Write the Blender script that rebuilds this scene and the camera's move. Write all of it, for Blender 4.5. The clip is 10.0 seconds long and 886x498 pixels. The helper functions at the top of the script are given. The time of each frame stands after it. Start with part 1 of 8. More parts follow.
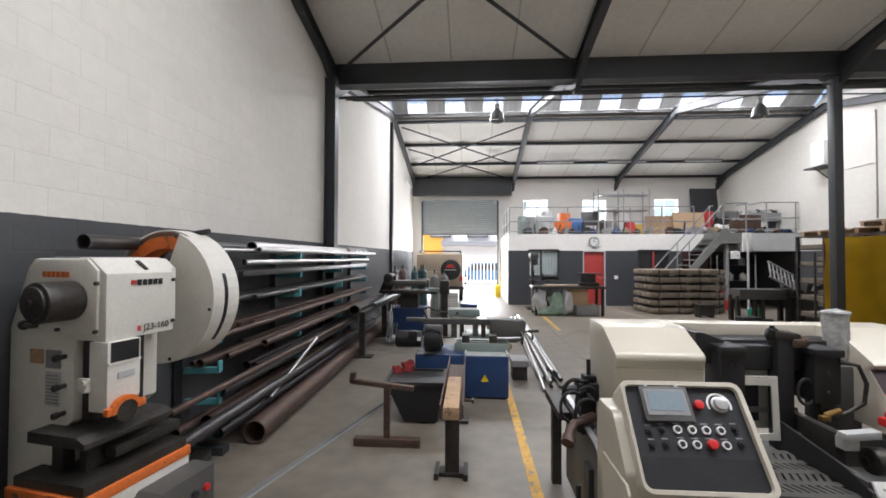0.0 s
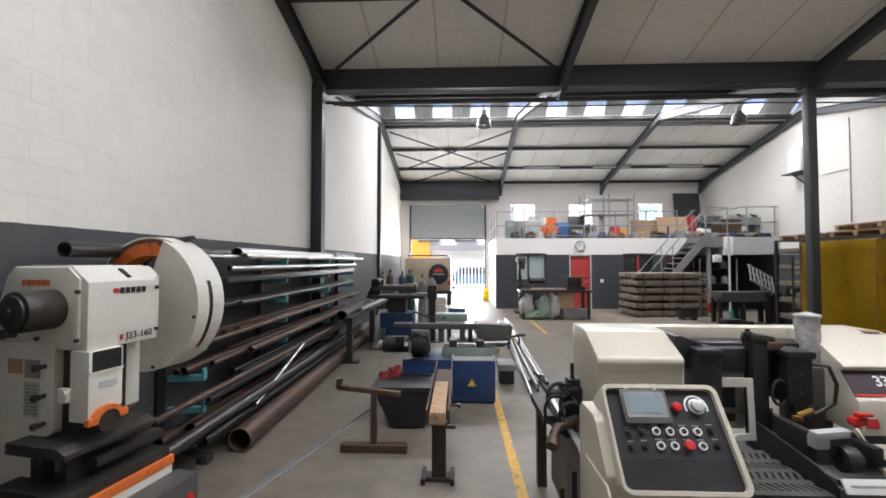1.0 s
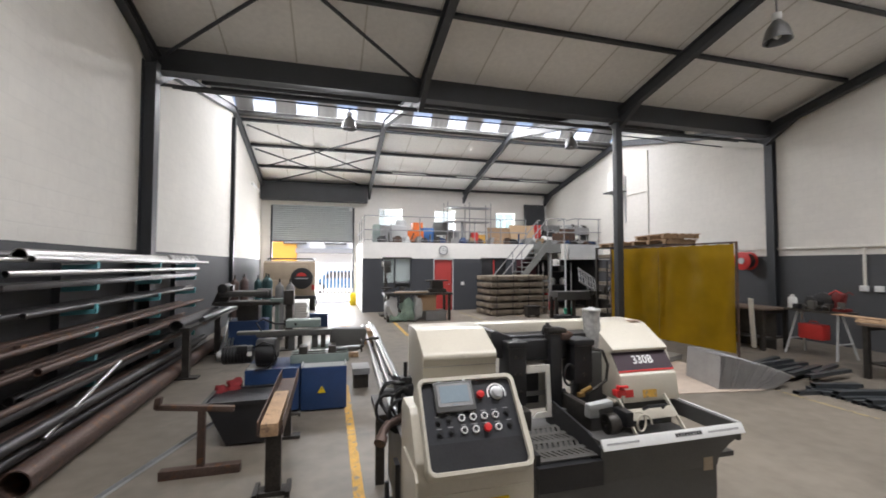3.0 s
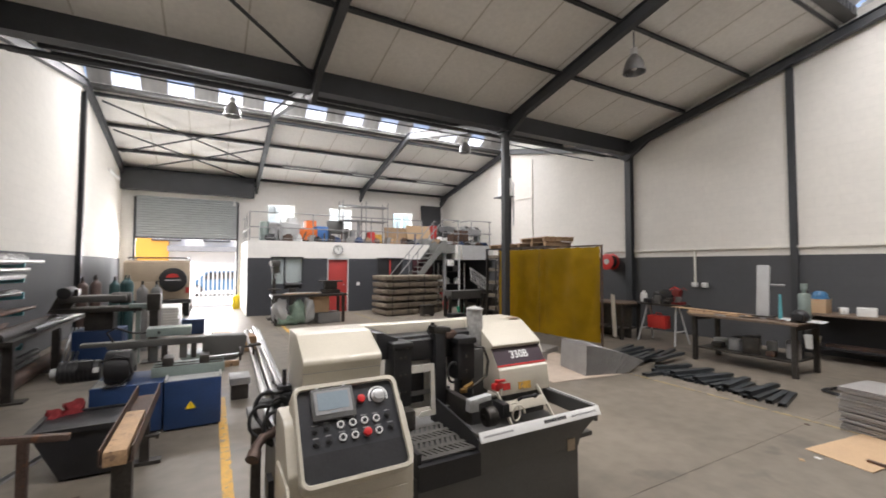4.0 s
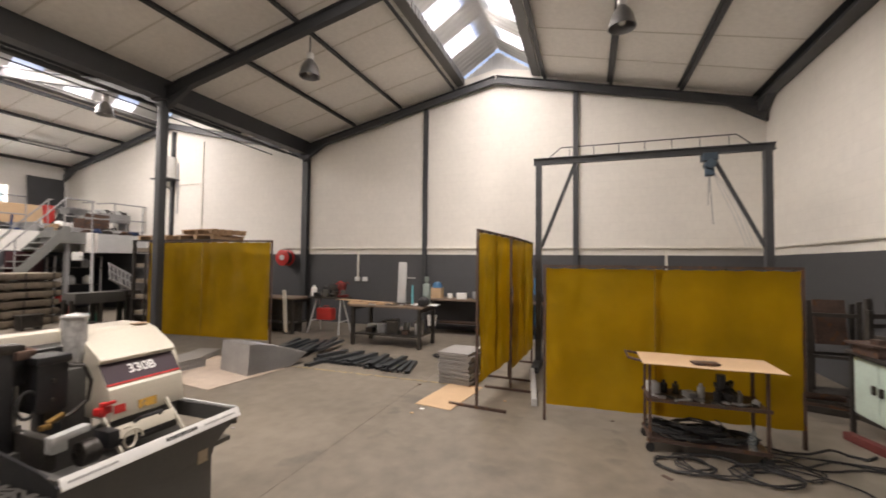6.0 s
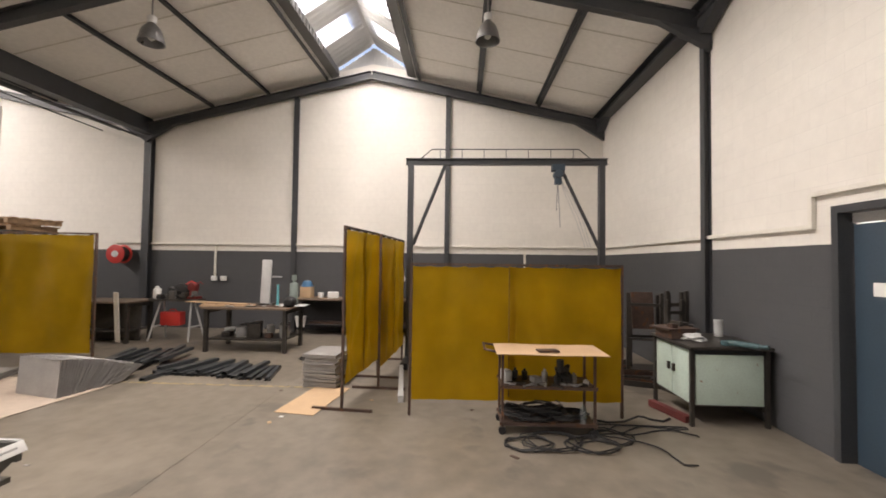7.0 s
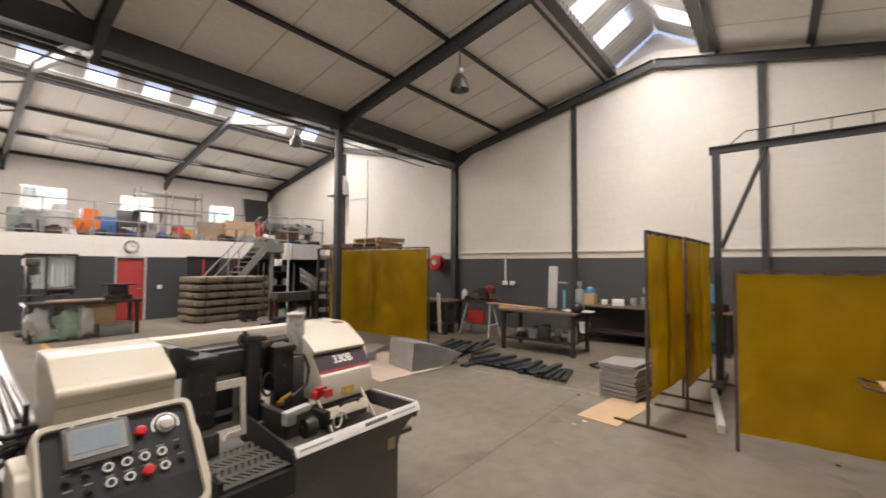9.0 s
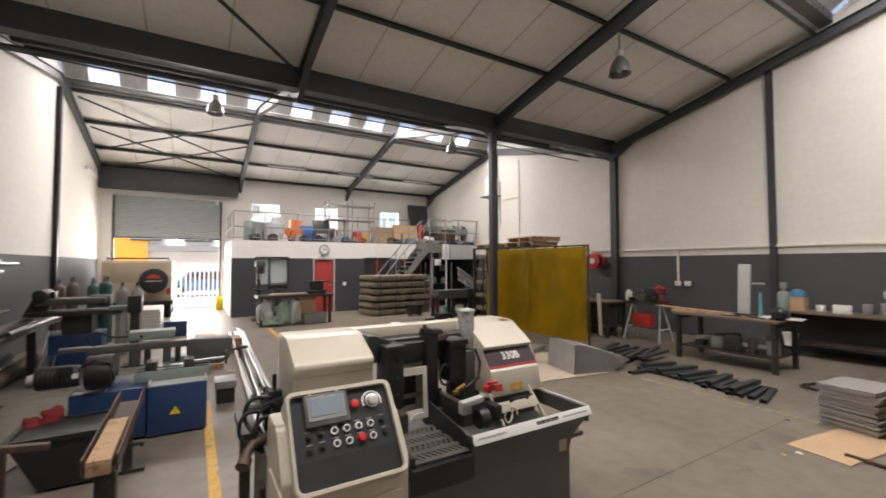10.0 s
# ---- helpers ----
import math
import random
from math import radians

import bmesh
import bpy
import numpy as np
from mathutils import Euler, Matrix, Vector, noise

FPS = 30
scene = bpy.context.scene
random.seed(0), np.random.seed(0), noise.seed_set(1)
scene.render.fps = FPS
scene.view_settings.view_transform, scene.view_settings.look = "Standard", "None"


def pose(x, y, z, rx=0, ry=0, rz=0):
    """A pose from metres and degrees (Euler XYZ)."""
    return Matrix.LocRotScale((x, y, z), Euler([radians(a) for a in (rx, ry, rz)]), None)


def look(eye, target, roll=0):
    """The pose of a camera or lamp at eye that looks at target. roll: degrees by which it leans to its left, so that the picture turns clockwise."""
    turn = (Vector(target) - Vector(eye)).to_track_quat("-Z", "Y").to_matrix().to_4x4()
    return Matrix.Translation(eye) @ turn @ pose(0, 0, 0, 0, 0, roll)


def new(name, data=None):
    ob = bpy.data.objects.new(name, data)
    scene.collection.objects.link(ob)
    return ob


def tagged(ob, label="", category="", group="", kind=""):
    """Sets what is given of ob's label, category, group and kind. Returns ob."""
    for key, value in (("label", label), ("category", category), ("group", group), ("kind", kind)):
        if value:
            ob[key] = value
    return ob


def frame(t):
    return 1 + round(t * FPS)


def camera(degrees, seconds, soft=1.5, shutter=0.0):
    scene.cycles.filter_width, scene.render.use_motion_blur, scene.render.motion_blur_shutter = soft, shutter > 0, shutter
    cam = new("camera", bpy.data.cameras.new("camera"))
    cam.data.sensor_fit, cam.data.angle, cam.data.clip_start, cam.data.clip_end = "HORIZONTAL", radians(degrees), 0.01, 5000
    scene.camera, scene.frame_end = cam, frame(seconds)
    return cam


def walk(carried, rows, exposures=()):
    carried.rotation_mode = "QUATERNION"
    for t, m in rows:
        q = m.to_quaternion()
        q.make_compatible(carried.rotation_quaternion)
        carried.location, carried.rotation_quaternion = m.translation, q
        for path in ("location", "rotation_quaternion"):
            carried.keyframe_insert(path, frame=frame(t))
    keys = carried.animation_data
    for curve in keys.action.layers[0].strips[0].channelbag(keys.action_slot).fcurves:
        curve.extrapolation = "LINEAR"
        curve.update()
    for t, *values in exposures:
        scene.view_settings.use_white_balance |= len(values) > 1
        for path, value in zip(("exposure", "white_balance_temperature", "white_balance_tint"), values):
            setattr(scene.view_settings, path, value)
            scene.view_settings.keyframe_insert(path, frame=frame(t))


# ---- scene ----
EXPO = 1.33
LITE_POWER, DOOR_POWER, WIN_POWER = 25.0, 270.0, 26.0
cam = camera(93.8, 10.0, soft=1.7, shutter=0.3)
PATH = [
    (0, (-0.015, 0.039, 1.768), (-0.146, 2.034, 1.808), 0.2),
    (0.5, (0.0, 0.035, 1.771), (-0.119, 2.031, 1.823), 0.1),
    (1, (0.005, 0.007, 1.784), (-0.07, 2.005, 1.843), 0.0),
    (1.5, (0.017, 0.006, 1.787), (0.041, 2.004, 1.854), 0.1),
    (2, (0.088, -0.023, 1.787), (0.253, 1.969, 1.856), 0.0),
    (3.5, (0.316, -0.108, 1.793), (1.053, 1.75, 1.871), 0.1),
    (4, (0.345, -0.108, 1.798), (1.317, 1.638, 1.874), 0.1),
    (4.5, (0.36, -0.123, 1.802), (1.584, 1.456, 1.877), 0.2),
    (5, (0.396, -0.145, 1.808), (1.88, 1.194, 1.877), 0.3),
    (5.5, (0.458, -0.217, 1.809), (2.179, 0.799, 1.875), 0.3),
    (6, (0.523, -0.303, 1.799), (2.41, 0.357, 1.865), 0.6),
    (6.2, (0.569, -0.373, 1.801), (2.494, 0.165, 1.866), 0.4),
    (7.3, (0.591, -0.434, 1.802), (2.59, -0.393, 1.865), 0.9),
    (7.5, (0.582, -0.401, 1.793), (2.577, -0.279, 1.863), 0.8),
    (8, (0.54, -0.291, 1.812), (2.483, 0.176, 1.887), 0.9),
    (8.5, (0.483, -0.181, 1.818), (2.276, 0.701, 1.894), 0.8),
    (9, (0.428, -0.128, 1.819), (1.993, 1.115, 1.896), 0.3),
    (9.5, (0.379, -0.07, 1.819), (1.676, 1.451, 1.889), 0.2),
    (10, (0.312, -0.076, 1.821), (1.343, 1.637, 1.892), -0.1),
]
walk(cam, [(t, look(eye, target, roll)) for t, eye, target, roll in PATH],
     exposures=[(0.0, EXPO - 0.2, 6400, 13), (3.5, EXPO - 0.15, 6550, 13), (4.2, EXPO - 0.15, 6900, 15), (5.5, EXPO - 0.1, 7500, 19), (7.5, EXPO + 0.1, 7500, 18), (9.0, EXPO - 0.14, 7500, 18), (10.0, EXPO - 0.33, 7200, 17)])
# ---- sky and daylight ----
world = bpy.data.worlds.new("sky")
scene.world = world
world.use_nodes = True
wn = world.node_tree.nodes
sky = wn.new("ShaderNodeTexSky")
sky.sky_type = "NISHITA"
sky.sun_disc = False
sky.sun_elevation, sky.sun_rotation = radians(70), radians(-137)
sky.air_density, sky.dust_density = 1.0, 3.0
wn["Background"].inputs["Strength"].default_value = 0.15
world.node_tree.links.new(sky.outputs[0], wn["Background"].inputs["Color"])


def area(name, m, sx, sy, power, colour):
    d = bpy.data.lights.new(name, "AREA")
    d.shape, d.size, d.size_y, d.energy, d.color = "RECTANGLE", sx, sy, power, colour
    ob = new(name, d)
    ob.matrix_world = m
    return ob


sun = bpy.data.lights.new("sun", "SUN")
sun.energy, sun.angle, sun.color = 3.2, radians(12), (1.0, 0.96, 0.9)
so = new("sun", sun)
so.matrix_world = look((-17.4, 3.4, 70), (0, 22, 0))
# ---- building helpers ----
class Shape:
    """Collects solids in one bmesh."""

    def __init__(self):
        self.bm = bmesh.new()

    def _take(self, verts, bev=0.0, seg=2):
        if bev > 0:
            edges = list({e for v in verts for e in v.link_edges})
            bmesh.ops.bevel(self.bm, geom=edges, offset=bev, segments=seg, affect="EDGES", profile=0.6)
        return self

    def box(self, c, s, r=(0, 0, 0), bev=0.0, seg=2):
        m = pose(*c, *r) @ Matrix.Diagonal((*s, 1))
        return self._take(bmesh.ops.create_cube(self.bm, size=1.0, matrix=m)["verts"], bev, seg)

    def span(self, a, b, bev=0.0):
        c = [(p + q) / 2 for p, q in zip(a, b)]
        return self.box(c, [abs(q - p) for p, q in zip(a, b)], bev=bev)

    def cyl(self, a, b, r, n=16, r2=None, bev=0.0):
        a, b = Vector(a), Vector(b)
        d = b - a
        m = Matrix.Translation((a + b) / 2) @ d.to_track_quat("Z", "Y").to_matrix().to_4x4()
        v = bmesh.ops.create_cone(self.bm, cap_ends=True, segments=n, radius1=r, radius2=r if r2 is None else r2, depth=d.length, matrix=m)["verts"]
        if bev > 0:
            rim = [e for e in {e for q in v for e in q.link_edges} if any(len(f.verts) > 4 for f in e.link_faces)]
            bmesh.ops.bevel(self.bm, geom=rim, offset=bev, segments=2, affect="EDGES", profile=0.5)
        return self

    def pipe(self, a, b, r, wall=0.006, n=20):
        """A hollow round tube."""
        a, b = Vector(a), Vector(b)
        q = (b - a).to_track_quat("Z", "Y").to_matrix()
        rings = []
        for p, rr in ((a, r), (b, r), (b, r - wall), (a, r - wall)):
            rings.append([self.bm.verts.new(p + q @ Vector((rr * math.cos(k * 2 * math.pi / n), rr * math.sin(k * 2 * math.pi / n), 0))) for k in range(n)])
        for i in range(4):
            for k in range(n):
                o, w = rings[i], rings[(i + 1) % 4]
                self.bm.faces.new((o[k], o[(k + 1) % n], w[(k + 1) % n], w[k]))
        return self

    def tube(self, pts, r, n=10, closed=False):
        """A round rod along a polyline."""
        pts = [Vector(p) for p in pts]
        rings, last = [], None
        for i, p in enumerate(pts):
            d = (pts[min(i + 1, len(pts) - 1)] - pts[max(i - 1, 0)]).normalized()
            if last is None:
                u = d.orthogonal().normalized()
            else:
                u = (last - d * last.dot(d)).normalized()
            last, w = u, d.cross(u)
            rings.append([self.bm.verts.new(p + r * (u * math.cos(k * 2 * math.pi / n) + w * math.sin(k * 2 * math.pi / n))) for k in range(n)])
        for o, w in zip(rings, rings[1:]):
            for k in range(n):
                self.bm.faces.new((o[k], o[(k + 1) % n], w[(k + 1) % n], w[k]))
        self.bm.faces.new(list(reversed(rings[0])))
        self.bm.faces.new(rings[-1])
        return self

    def prism(self, pts, axis, a, b, bev=0.0):
        """A polygon of two coordinates (the other axes in order) drawn out along an axis."""
        k = "xyz".index(axis)

        def place(p, h):
            q = list(p)
            q.insert(k, h)
            return self.bm.verts.new(q)

        lo, hi = [place(p, a) for p in pts], [place(p, b) for p in pts]
        f = [self.bm.faces.new(lo), self.bm.faces.new(hi)]
        for i in range(len(pts)):
            j = (i + 1) % len(pts)
            f.append(self.bm.faces.new((lo[i], lo[j], hi[j], hi[i])))
        bmesh.ops.recalc_face_normals(self.bm, faces=f)
        return self._take(lo + hi, bev)

    def lathe(self, prof, c, axis=(0, 0, 1), n=24):
        """Radius and height pairs turned round an axis."""
        q = Vector(axis).to_track_quat("Z", "Y").to_matrix()
        c = Vector(c)
        rings = [[self.bm.verts.new(c + q @ Vector((r * math.cos(k * 2 * math.pi / n), r * math.sin(k * 2 * math.pi / n), h))) for k in range(n)] for r, h in prof]
        f = []
        for o, w in zip(rings, rings[1:]):
            for k in range(n):
                f.append(self.bm.faces.new((o[k], o[(k + 1) % n], w[(k + 1) % n], w[k])))
        for ring, (r, h) in ((rings[0], prof[0]), (rings[-1], prof[-1])):
            if r > 1e-4:
                f.append(self.bm.faces.new(ring))
        bmesh.ops.recalc_face_normals(self.bm, faces=f)
        return self

    def ball(self, c, r, s=(1, 1, 1), n=12):
        bmesh.ops.create_uvsphere(self.bm, u_segments=n, v_segments=max(6, n // 2), radius=r, matrix=pose(*c) @ Matrix.Diagonal((*s, 1)))
        return self

    def lump(self, c, s, seed=0, sub=2, rough=0.25):
        v = bmesh.ops.create_icosphere(self.bm, subdivisions=sub, radius=0.5, matrix=Matrix.Identity(4))["verts"]
        for q in v:
            w = q.co * (1 + rough * noise.noise(q.co * 3 + Vector((seed, 0, 0))))
            q.co = Vector((c[0] + w.x * s[0], c[1] + w.y * s[1], c[2] + w.z * s[2]))
        return self


def mesh_of(name, shape, material, smooth=True):
    me = bpy.data.meshes.new(name)
    shape.bm.normal_update()
    if smooth:
        for f in shape.bm.faces:
            f.smooth = True
        for e in shape.bm.edges:
            e.smooth = len(e.link_faces) == 2 and e.calc_face_angle(0) < radians(35)
    shape.bm.to_mesh(me)
    shape.bm.free()
    me.materials.append(material)
    return me


def part(name, shape, material, parent, label=""):
    ob = new(name, mesh_of(name, shape, material))
    ob.parent = parent
    if label:
        ob["label"] = label
    return ob


def thing(name, m, label, category, group=""):
    ob = new(name)
    ob.empty_display_size = 0.1
    ob.matrix_world = m
    return tagged(ob, label, category, group)


def solid(name, shape, material, label, category, group="", kind="", m=None):
    ob = new(name, mesh_of(name, shape, material))
    if m is not None:
        ob.matrix_world = m
    return tagged(ob, label, category, group, kind)


def lettering(name, text, size, m, material, parent, label="", bold=0.0):
    cu = bpy.data.curves.new(name, "FONT")
    cu.body, cu.size, cu.extrude, cu.align_x, cu.align_y, cu.offset = text, size, 0.0008, "CENTER", "CENTER", bold
    tmp = bpy.data.objects.new(name, cu)
    me = bpy.data.meshes.new_from_object(tmp)
    bpy.data.objects.remove(tmp)
    me.materials.clear()
    me.materials.append(material)
    ob = new(name, me)
    ob.parent = parent
    ob.matrix_local = m
    if label:
        ob["label"] = label
    return ob


# ---- materials ----
def surface(name, colour, rough=0.6, metal=0.0, vary=0.12, scale=6.0, bump=0.08, fine=60.0, wear=None, wear_at=0.62, coat=0.0, spec=0.5):
    """Paint, metal or wood with stains at a large scale and grain at a small one; wear: the colour under worn spots."""
    m = bpy.data.materials.new(name)
    m.use_nodes = True
    nt = m.node_tree
    n, link = nt.nodes, nt.links.new
    b = n["Principled BSDF"]
    geo = n.new("ShaderNodeNewGeometry")
    big, small = n.new("ShaderNodeTexNoise"), n.new("ShaderNodeTexNoise")
    big.inputs["Scale"].default_value, big.inputs["Detail"].default_value = scale, 4
    small.inputs["Scale"].default_value, small.inputs["Detail"].default_value = fine, 3
    link(geo.outputs["Position"], big.inputs["Vector"])
    link(geo.outputs["Position"], small.inputs["Vector"])
    add = n.new("ShaderNodeMath")
    add.operation = "ADD"
    link(big.outputs["Fac"], add.inputs[0])
    link(small.outputs["Fac"], add.inputs[1])
    rng = n.new("ShaderNodeMapRange")
    rng.inputs["From Min"].default_value, rng.inputs["From Max"].default_value = 0.7, 1.3
    rng.inputs["To Min"].default_value, rng.inputs["To Max"].default_value = 1 - vary, 1 + vary
    link(add.outputs[0], rng.inputs["Value"])
    mul = n.new("ShaderNodeVectorMath")
    mul.operation = "SCALE"
    mul.inputs[0].default_value = colour
    link(rng.outputs[0], mul.inputs["Scale"])
    out = mul.outputs[0]
    if wear:
        cut = n.new("ShaderNodeMapRange")
        cut.inputs["From Min"].default_value, cut.inputs["From Max"].default_value = wear_at, wear_at + 0.06
        w2 = n.new("ShaderNodeTexNoise")
        w2.inputs["Scale"].default_value, w2.inputs["Detail"].default_value = scale * 2.3, 8
        link(geo.outputs["Position"], w2.inputs["Vector"])
        link(w2.outputs["Fac"], cut.inputs["Value"])
        mix = n.new("ShaderNodeMix")
        mix.data_type = "RGBA"
        link(cut.outputs[0], mix.inputs["Factor"])
        link(out, mix.inputs["A"])
        mix.inputs["B"].default_value = (*wear, 1)
        out = mix.outputs["Result"]
    link(out, b.inputs["Base Color"])
    rr = n.new("ShaderNodeMapRange")
    rr.inputs["To Min"].default_value, rr.inputs["To Max"].default_value = max(0.03, rough - 0.12), min(1, rough + 0.12)
    link(big.outputs["Fac"], rr.inputs["Value"])
    link(rr.outputs[0], b.inputs["Roughness"])
    b.inputs["Metallic"].default_value = metal
    b.inputs["Coat Weight"].default_value = coat
    b.inputs["Specular IOR Level"].default_value = spec
    if bump > 0:
        bp = n.new("ShaderNodeBump")
        bp.inputs["Strength"].default_value, bp.inputs["Distance"].default_value = bump, 0.01
        link(small.outputs["Fac"], bp.inputs["Height"])
        link(bp.outputs[0], b.inputs["Normal"])
    return m


def blockwork(name, upper, lower, line):
    """Painted concrete blocks in two colours, with the joints showing through the paint."""
    m = surface(name, upper, 0.75, vary=0.035, scale=0.8, bump=0.0, fine=9)
    nt = m.node_tree
    n, link = nt.nodes, nt.links.new
    b = n["Principled BSDF"]
    geo = n["Geometry"]
    sep, com = n.new("ShaderNodeSeparateXYZ"), n.new("ShaderNodeCombineXYZ")
    link(geo.outputs["Position"], sep.inputs[0])
    add = n.new("ShaderNodeMath")
    link(sep.outputs["X"], add.inputs[0])
    link(sep.outputs["Y"], add.inputs[1])
    link(add.outputs[0], com.inputs["X"])
    link(sep.outputs["Z"], com.inputs["Y"])
    br = n.new("ShaderNodeTexBrick")
    for k, v in (("Scale", 1.0), ("Brick Width", 0.4), ("Row Height", 0.2), ("Mortar Size", 0.006), ("Mortar Smooth", 0.6)):
        br.inputs[k].default_value = v
    br.inputs["Color1"].default_value = (1, 1, 1, 1)
    br.inputs["Color2"].default_value = (0.975, 0.975, 0.975, 1)
    br.inputs["Mortar"].default_value = (0.93, 0.93, 0.93, 1)
    link(com.outputs[0], br.inputs["Vector"])
    wob = n.new("ShaderNodeTexNoise")
    wob.inputs["Scale"].default_value = 14
    link(geo.outputs["Position"], wob.inputs["Vector"])
    cut = n.new("ShaderNodeMath")
    cut.operation = "GREATER_THAN"
    edge = n.new("ShaderNodeMath")
    edge.operation = "MULTIPLY_ADD"
    edge.inputs[1].default_value, edge.inputs[2].default_value = 0.012, line - 0.006
    link(wob.outputs["Fac"], edge.inputs[0])
    link(sep.outputs["Z"], cut.inputs[0])
    link(edge.outputs[0], cut.inputs[1])
    old = b.inputs["Base Color"].links[0].from_socket
    low = n.new("ShaderNodeVectorMath")
    low.operation = "MULTIPLY"
    low.inputs[1].default_value = [q / p for p, q in zip(upper, lower)]
    link(old, low.inputs[0])
    mix = n.new("ShaderNodeMix")
    mix.data_type = "RGBA"
    link(cut.outputs[0], mix.inputs["Factor"])
    link(low.outputs[0], mix.inputs["A"])
    link(old, mix.inputs["B"])
    last = n.new("ShaderNodeMix")
    last.data_type, last.blend_type = "RGBA", "MULTIPLY"
    last.inputs["Factor"].default_value = 1.0
    link(mix.outputs["Result"], last.inputs["A"])
    link(br.outputs["Color"], last.inputs["B"])
    link(last.outputs["Result"], b.inputs["Base Color"])
    bp, bp2 = n.new("ShaderNodeBump"), n.new("ShaderNodeBump")
    bp.inputs["Strength"].default_value, bp.inputs["Distance"].default_value = 0.25, 0.004
    bp.invert = True
    link(br.outputs["Fac"], bp.inputs["Height"])
    bp2.inputs["Strength"].default_value, bp2.inputs["Distance"].default_value = 0.25, 0.01
    grain = n.new("ShaderNodeTexNoise")
    grain.inputs["Scale"].default_value, grain.inputs["Detail"].default_value = 22, 5
    link(geo.outputs["Position"], grain.inputs["Vector"])
    link(grain.outputs["Fac"], bp2.inputs["Height"])
    link(bp.outputs[0], bp2.inputs["Normal"])
    link(bp2.outputs[0], b.inputs["Normal"])
    return m


def glassy(name, colour, rough, through_it):
    m = bpy.data.materials.new(name)
    m.use_nodes = True
    n, link = m.node_tree.nodes, m.node_tree.links.new
    b = n["Principled BSDF"]
    b.inputs["Base Color"].default_value = (*colour, 1)
    b.inputs["Roughness"].default_value = rough
    tr = n.new("ShaderNodeBsdfTransparent")
    tr.inputs["Color"].default_value = (*colour, 1)
    mix = n.new("ShaderNodeMixShader")
    mix.inputs[0].default_value = 1 - through_it
    link(tr.outputs[0], mix.inputs[1])
    link(b.outputs[0], mix.inputs[2])
    link(mix.outputs[0], n["Material Output"].inputs["Surface"])
    return m


def glowing(name, colour, strength):
    m = bpy.data.materials.new(name)
    m.use_nodes = True
    b = m.node_tree.nodes["Principled BSDF"]
    b.inputs["Base Color"].default_value = (*colour, 1)
    b.inputs["Emission Color"].default_value = (*colour, 1)
    b.inputs["Emission Strength"].default_value = strength
    return m


FADED = surface("faded_yellow_line", (0.34, 0.27, 0.15), 0.6, vary=0.2, scale=5, wear=(0.2, 0.18, 0.15), wear_at=0.5)
WALL = blockwork("painted_blockwork", (0.76, 0.73, 0.675), (0.075, 0.077, 0.082), 2.02)
MEZZ = blockwork("painted_office_wall", (0.80, 0.78, 0.74), (0.05, 0.053, 0.06), 2.03)
WHITEWALL = blockwork("painted_white_wall", (0.80, 0.78, 0.74), (0.80, 0.78, 0.74), 0.0)
FLOOR = surface("power_floated_concrete", (0.188, 0.162, 0.130), 0.45, vary=0.22, scale=0.55, bump=0.05, fine=5, wear=(0.132, 0.115, 0.095), wear_at=0.60)
CEIL = surface("insulation_board", (0.85, 0.83, 0.79), 0.8, vary=0.06, scale=0.6, bump=0.05, fine=12)
STEEL = surface("dark_painted_steel", (0.045, 0.048, 0.053), 0.5, vary=0.15, scale=3, bump=0.03)
SHEET = surface("roof_sheeting", (0.42, 0.42, 0.41), 0.5, metal=0.3, vary=0.1, scale=2)
BLACK = surface("black_paint", (0.018, 0.018, 0.02), 0.45, vary=0.2, scale=9)
CASTIRON = surface("oily_cast_iron", (0.05, 0.045, 0.04), 0.45, metal=0.4, vary=0.35, scale=7, bump=0.15)
RUSTY = surface("rusty_mill_steel", (0.105, 0.070, 0.057), 0.55, metal=0.5, vary=0.35, scale=5, wear=(0.16, 0.08, 0.045), wear_at=0.57)
MILL = surface("black_mill_steel", (0.075, 0.07, 0.07), 0.4, metal=0.6, vary=0.3, scale=6)
ZINC = surface("galvanised_steel", (0.46, 0.47, 0.48), 0.40, metal=1.0, vary=0.15, scale=10, bump=0.03)
STAINLESS = surface("stainless_tube", (0.50, 0.49, 0.48), 0.36, metal=1.0, vary=0.08, scale=10, bump=0.02)
CREAM = surface("cream_machine_paint", (0.558, 0.518, 0.430), 0.35, vary=0.04, scale=3, bump=0.02, coat=0.2)
WHITEP = surface("white_machine_paint", (0.74, 0.72, 0.66), 0.4, vary=0.07, scale=5, bump=0.03, wear=(0.35, 0.3, 0.25), wear_at=0.72)
GREYP = surface("grey_machine_paint", (0.088, 0.086, 0.081), 0.45, vary=0.1, scale=5, bump=0.03)
ORANGE = surface("orange_paint", (0.72, 0.17, 0.035), 0.45, vary=0.15, scale=8, wear=(0.12, 0.07, 0.05), wear_at=0.64)
BLUE = surface("blue_machine_paint", (0.016, 0.045, 0.13), 0.45, vary=0.2, scale=5, wear=(0.05, 0.05, 0.06), wear_at=0.66)
TEAL = surface("teal_rack_paint", (0.10, 0.36, 0.40), 0.5, vary=0.15, scale=8)
RED = surface("red_paint", (0.52, 0.035, 0.03), 0.45, vary=0.1, scale=6)
REDDOOR = surface("red_door_paint", (0.42, 0.045, 0.04), 0.5, vary=0.08, scale=3)
GREENM = surface("grey_green_machine_paint", (0.22, 0.27, 0.25), 0.5, vary=0.15, scale=6)
WOOD = surface("worn_timber", (0.40, 0.26, 0.15), 0.65, vary=0.25, scale=7, bump=0.15, wear=(0.22, 0.14, 0.09), wear_at=0.6)
